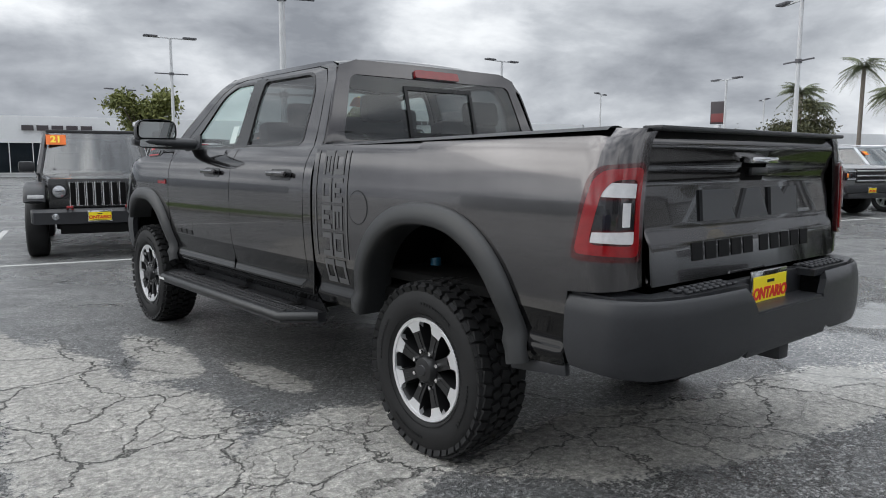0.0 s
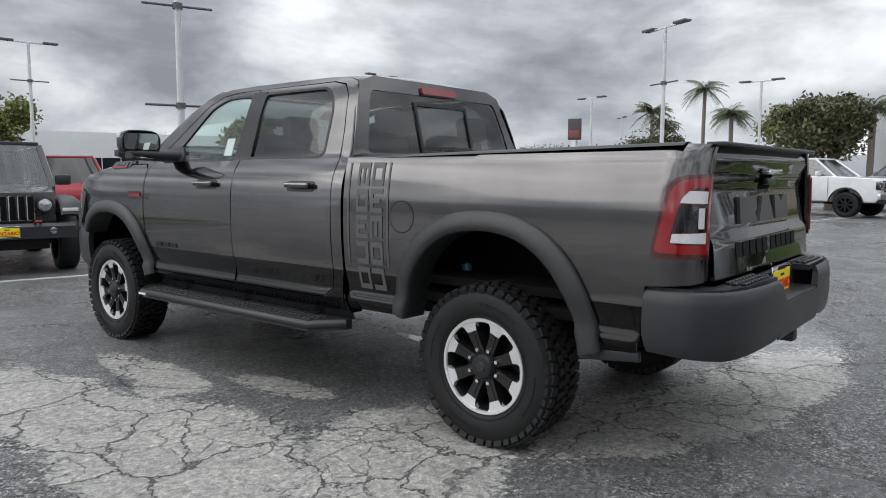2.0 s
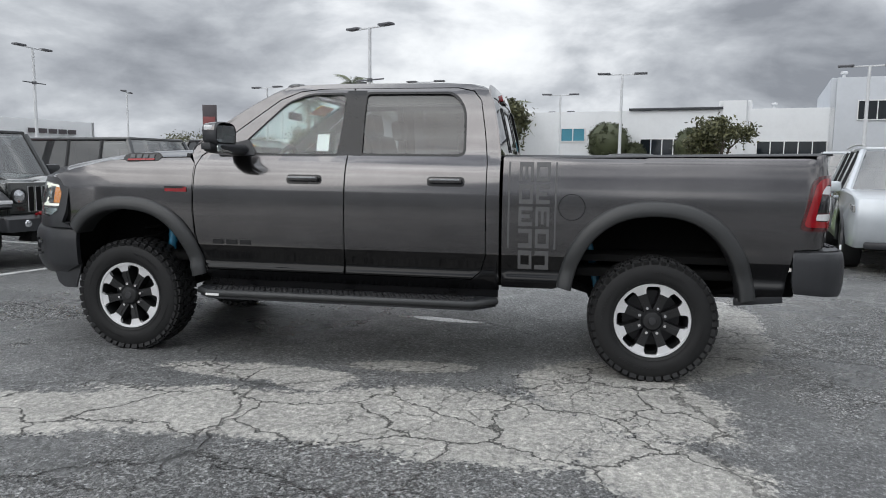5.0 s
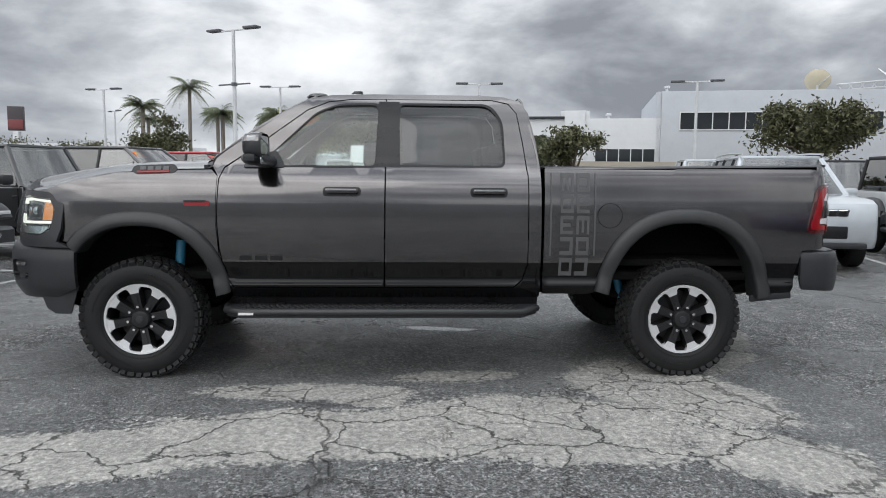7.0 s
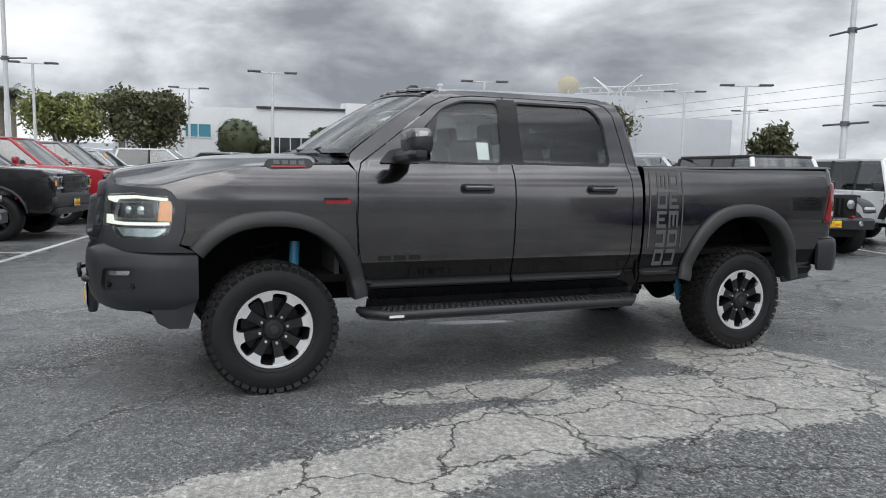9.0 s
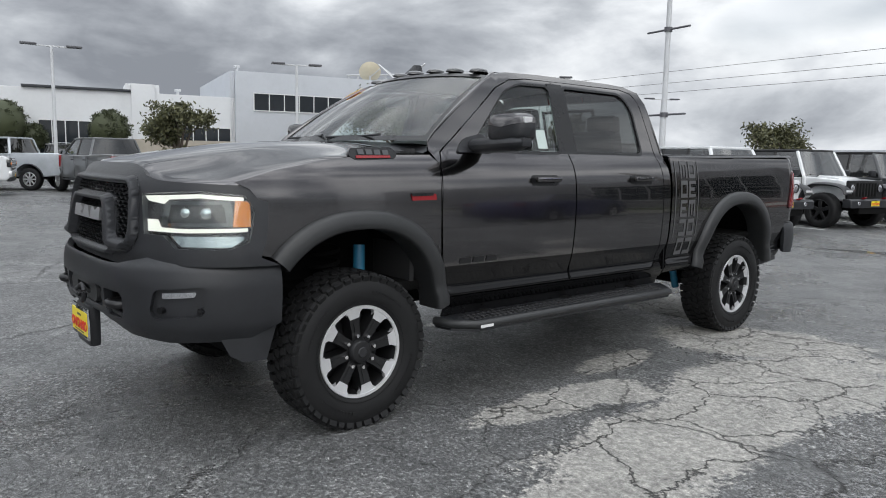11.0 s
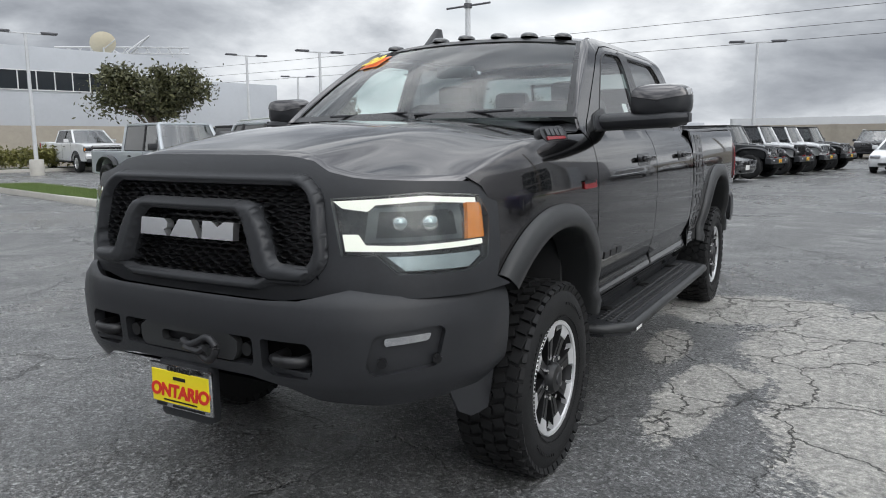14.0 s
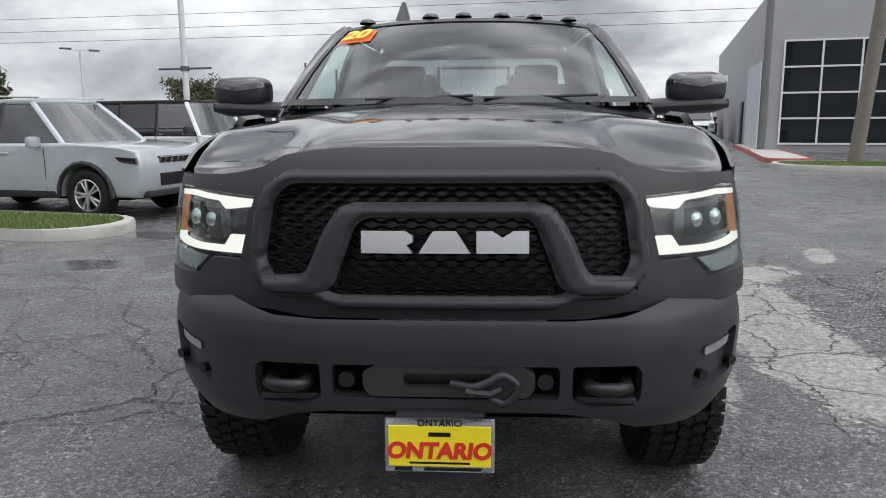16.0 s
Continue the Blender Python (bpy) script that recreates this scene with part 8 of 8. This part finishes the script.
def van(m, paint, label):
    car = thing("van", m, label, "van", "parked cars")
    R, z0, L = 0.36, 0.36, 5.5
    yf, yr = -0.90, -0.90 - 3.4
    prof = [(-0.1, z0), (0.0, 0.55), (-0.05, 0.95), (-0.75, 1.22), (-1.45, 2.05), (-1.9, 2.28), (-L + 0.1, 2.32), (-L, 2.1), (-L, 0.6), (-L + 0.1, z0)]
    prof += [p for p in reversed(round_arch(yr, R, z0))] + [p for p in reversed(round_arch(yf, R, z0))]
    wd = lambda y, z: 1.0 - 0.12 * max(0, z - 1.2) - 0.2 * max(0, y + 0.5) ** 2
    part("body", side_body(prof, wd, 0.06), paint, car)
    part("windshield", grid(lambda s, t: ((2 * s - 1) * (0.88 - 0.10 * t), -0.72 - 0.68 * t + 0.02, 1.26 + 0.76 * t + 0.03), 8, 4, (0, 1, 0.5)), SMOKE_LENS, car, "dark windshield")
    part("grille", box((0, -0.015, 0.86), (1.2, 0.06, 0.22), 0.03), BLACK_PLASTIC, car)
    part("front_bumper", box((0, -0.03, 0.52), (1.9, 0.14, 0.26), 0.05), BLACK_PLASTIC, car)
    for sd in (-1, 1):
        part("headlamp", box((sd * 0.78, -0.10, 0.95), (0.3, 0.2, 0.24), 0.05), REFLECTOR, car)
        part("side_window", box((sd * 0.935, -1.65, 1.62), (0.02, 0.75, 0.55), 0.0, (0, sd * 7, 0)), SMOKE_LENS, car)
    car_mirrors(car, -1.25, 1.35, 0.98, BLACK_PLASTIC)
    put_wheels(car, "car", 0.86, yf, yr, 0.32)
    return car


# north row: noses to the line, facing the pickup
SOUTH = LOT + 180


def north(s, d=0.35):
    q = lot(s, d)
    return turned(q, SOUTH)


jeep(north(0.0, 0.25), P_BLACK, "black four-door off-roader with dealer plate, nose to the line", "jeep_dark", False, "21", True, P_BLACK)
jeep(north(3.15, 0.0), P_GREEN, "dark green off-road pickup with bright wheels", "jeep_bright", True, "20", True, P_GREEN, P_GREEN)
jeep(north(6.5, 0.1), P_DGREY, "grey off-roader with dealer plate in the row", "jeep_dark", False, "", True, P_SILVER, P_DGREY)
pickup(north(10.35, 0.15), P_BLACK, "black crew-cab pickup with year sticker", "21", "truck_dark")
pickup(north(14.0, 0.3), P_RED, "red crew-cab pickup in the row", "20", "truck")
pickup(north(17.3, 0.4), P_GREY, "grey crew-cab pickup in the row", "19", "truck")
suv(north(20.3, 0.4), P_SILVER, "silver estate car in the row", "19", plate=True)
pickup(north(24.2, -0.9), P_WHITE, "white heavy-duty crew-cab pickup standing proud of the row", "", "truck_dark")
suv(turned(lot(2.2, 13.5), SOUTH + 180), P_RED, "dark red estate car seen from behind in the next row", plate=False)
suv(turned(lot(-3.0, 22.0), SOUTH + 90), P_BLACK, "black estate car far up the lot")
sedan(turned(lot(-6.5, 24.0), SOUTH + 90), P_DGREY, "dark sedan far up the lot")
suv(turned(lot(8.5, 13.5), SOUTH + 180), P_BLACK, "black estate car in the next row")
suv(turned(lot(11.8, 13.5), SOUTH + 180), P_WHITE, "white estate car in the next row")
pickup(turned(lot(15.0, 13.5), SOUTH + 180), P_SILVER, "silver pickup in the next row", "", "truck", plate=False)

# east side rows and strays
pickup(turned((29.8, 3.2), LOT - 90 + 60), P_SILVER, "silver pickup seen from behind", "", "truck", plate=False, rear_plate=True)
suv(turned((30.2, -3.4), 100), P_DGREY, "dark grey estate car beside the island", "")
pickup(turned((26.5, -1.2), LOT - 90 + 20), P_GREY, "grey pickup seen from behind", "", "truck", plate=False, rear_plate=True)
suv(turned((31.6, -11.0), 75), P_WHITE, "white estate car by the hedge")
pickup(turned((27.5, -14.5), 75), P_WHITE, "white pickup before the block wall", "", "truck")

# west-facing rows behind the pickup
WEST = LOT + 90


def west(k, extra=0.0):
    q = Vector((4.45, -4.05, 0)) - LV * (2.9 * k) + LU * extra
    return turned(q, WEST)


suv(west(0, 0.15), P_SILVER, "silver-white long estate car beside the grass strip", "", "suv")
jeep(west(1), P_WHITE, "white four-door off-roader with black grille", "jeep_dark", False, "", True, SATIN_BLACK)
jeep(west(2), P_WHITE, "white four-door off-roader with white grille", "jeep_bright", False, "", True, P_WHITE, P_WHITE)
jeep(west(3), P_WHITE, "white four-door off-roader with hard top", "jeep_dark", False, "", True, SATIN_BLACK)
jeep(west(4), P_DGREY, "dark grey four-door off-roader in the row", "jeep_dark", False, "", True, P_DGREY)
sedan(west(5), P_BLACK, "black sedan between the off-roaders", plate=True)
jeep(west(6), P_DGREY, "dark off-roader in the far row", "jeep_dark", False, "", True, P_DGREY)
jeep(west(7), P_WHITE, "white off-roader in the far row", "jeep_dark", False, "", True, SATIN_BLACK)
jeep(west(8), P_WHITE, "white off-roader at the end of the row", "jeep_dark", False, "", True, P_WHITE)
jeep(west(9), P_BLACK, "black off-roader at the end of the row", "jeep_dark", False, "", True, P_BLACK)
jeep(turned(Vector((10.55, -5.3, 0)), WEST), P_SILVER, "silver-blue off-road pickup behind the estate car", "jeep_dark", True, "", True, P_SILVER, P_SILVER)
jeep(turned(Vector((9.9, -8.4, 0)), WEST), P_DGREY, "dark off-roader in the second row", "jeep_dark", False, "", True, P_DGREY)
suv(turned(Vector((9.2, -11.3, 0)), WEST), P_DGREY, "dark estate car in the second row")
sedan(turned((-3.1, -25.6), -12), P_WHITE, "white sedan driving lane, nose to the lot", plate=True)
suv(turned((-9.7, -47.0), -5), P_BROWN, "brown estate car before the far wall")
suv(turned((-12.2, -48.0), -5), P_WHITE, "white estate car before the far wall")
suv(turned((-14.6, -44.0), -5), P_BROWN, "dark red estate car before the far wall")
suv(turned((-2.5, -45.5), -5), P_BLACK, "black estate car before the far wall")
van(turned((-11.4, -34.0), -8), P_WHITE, "white delivery van beside the office")
sedan(turned((-9.9, -9.4), 170), P_BLUE, "purple-blue car at the grass strip")
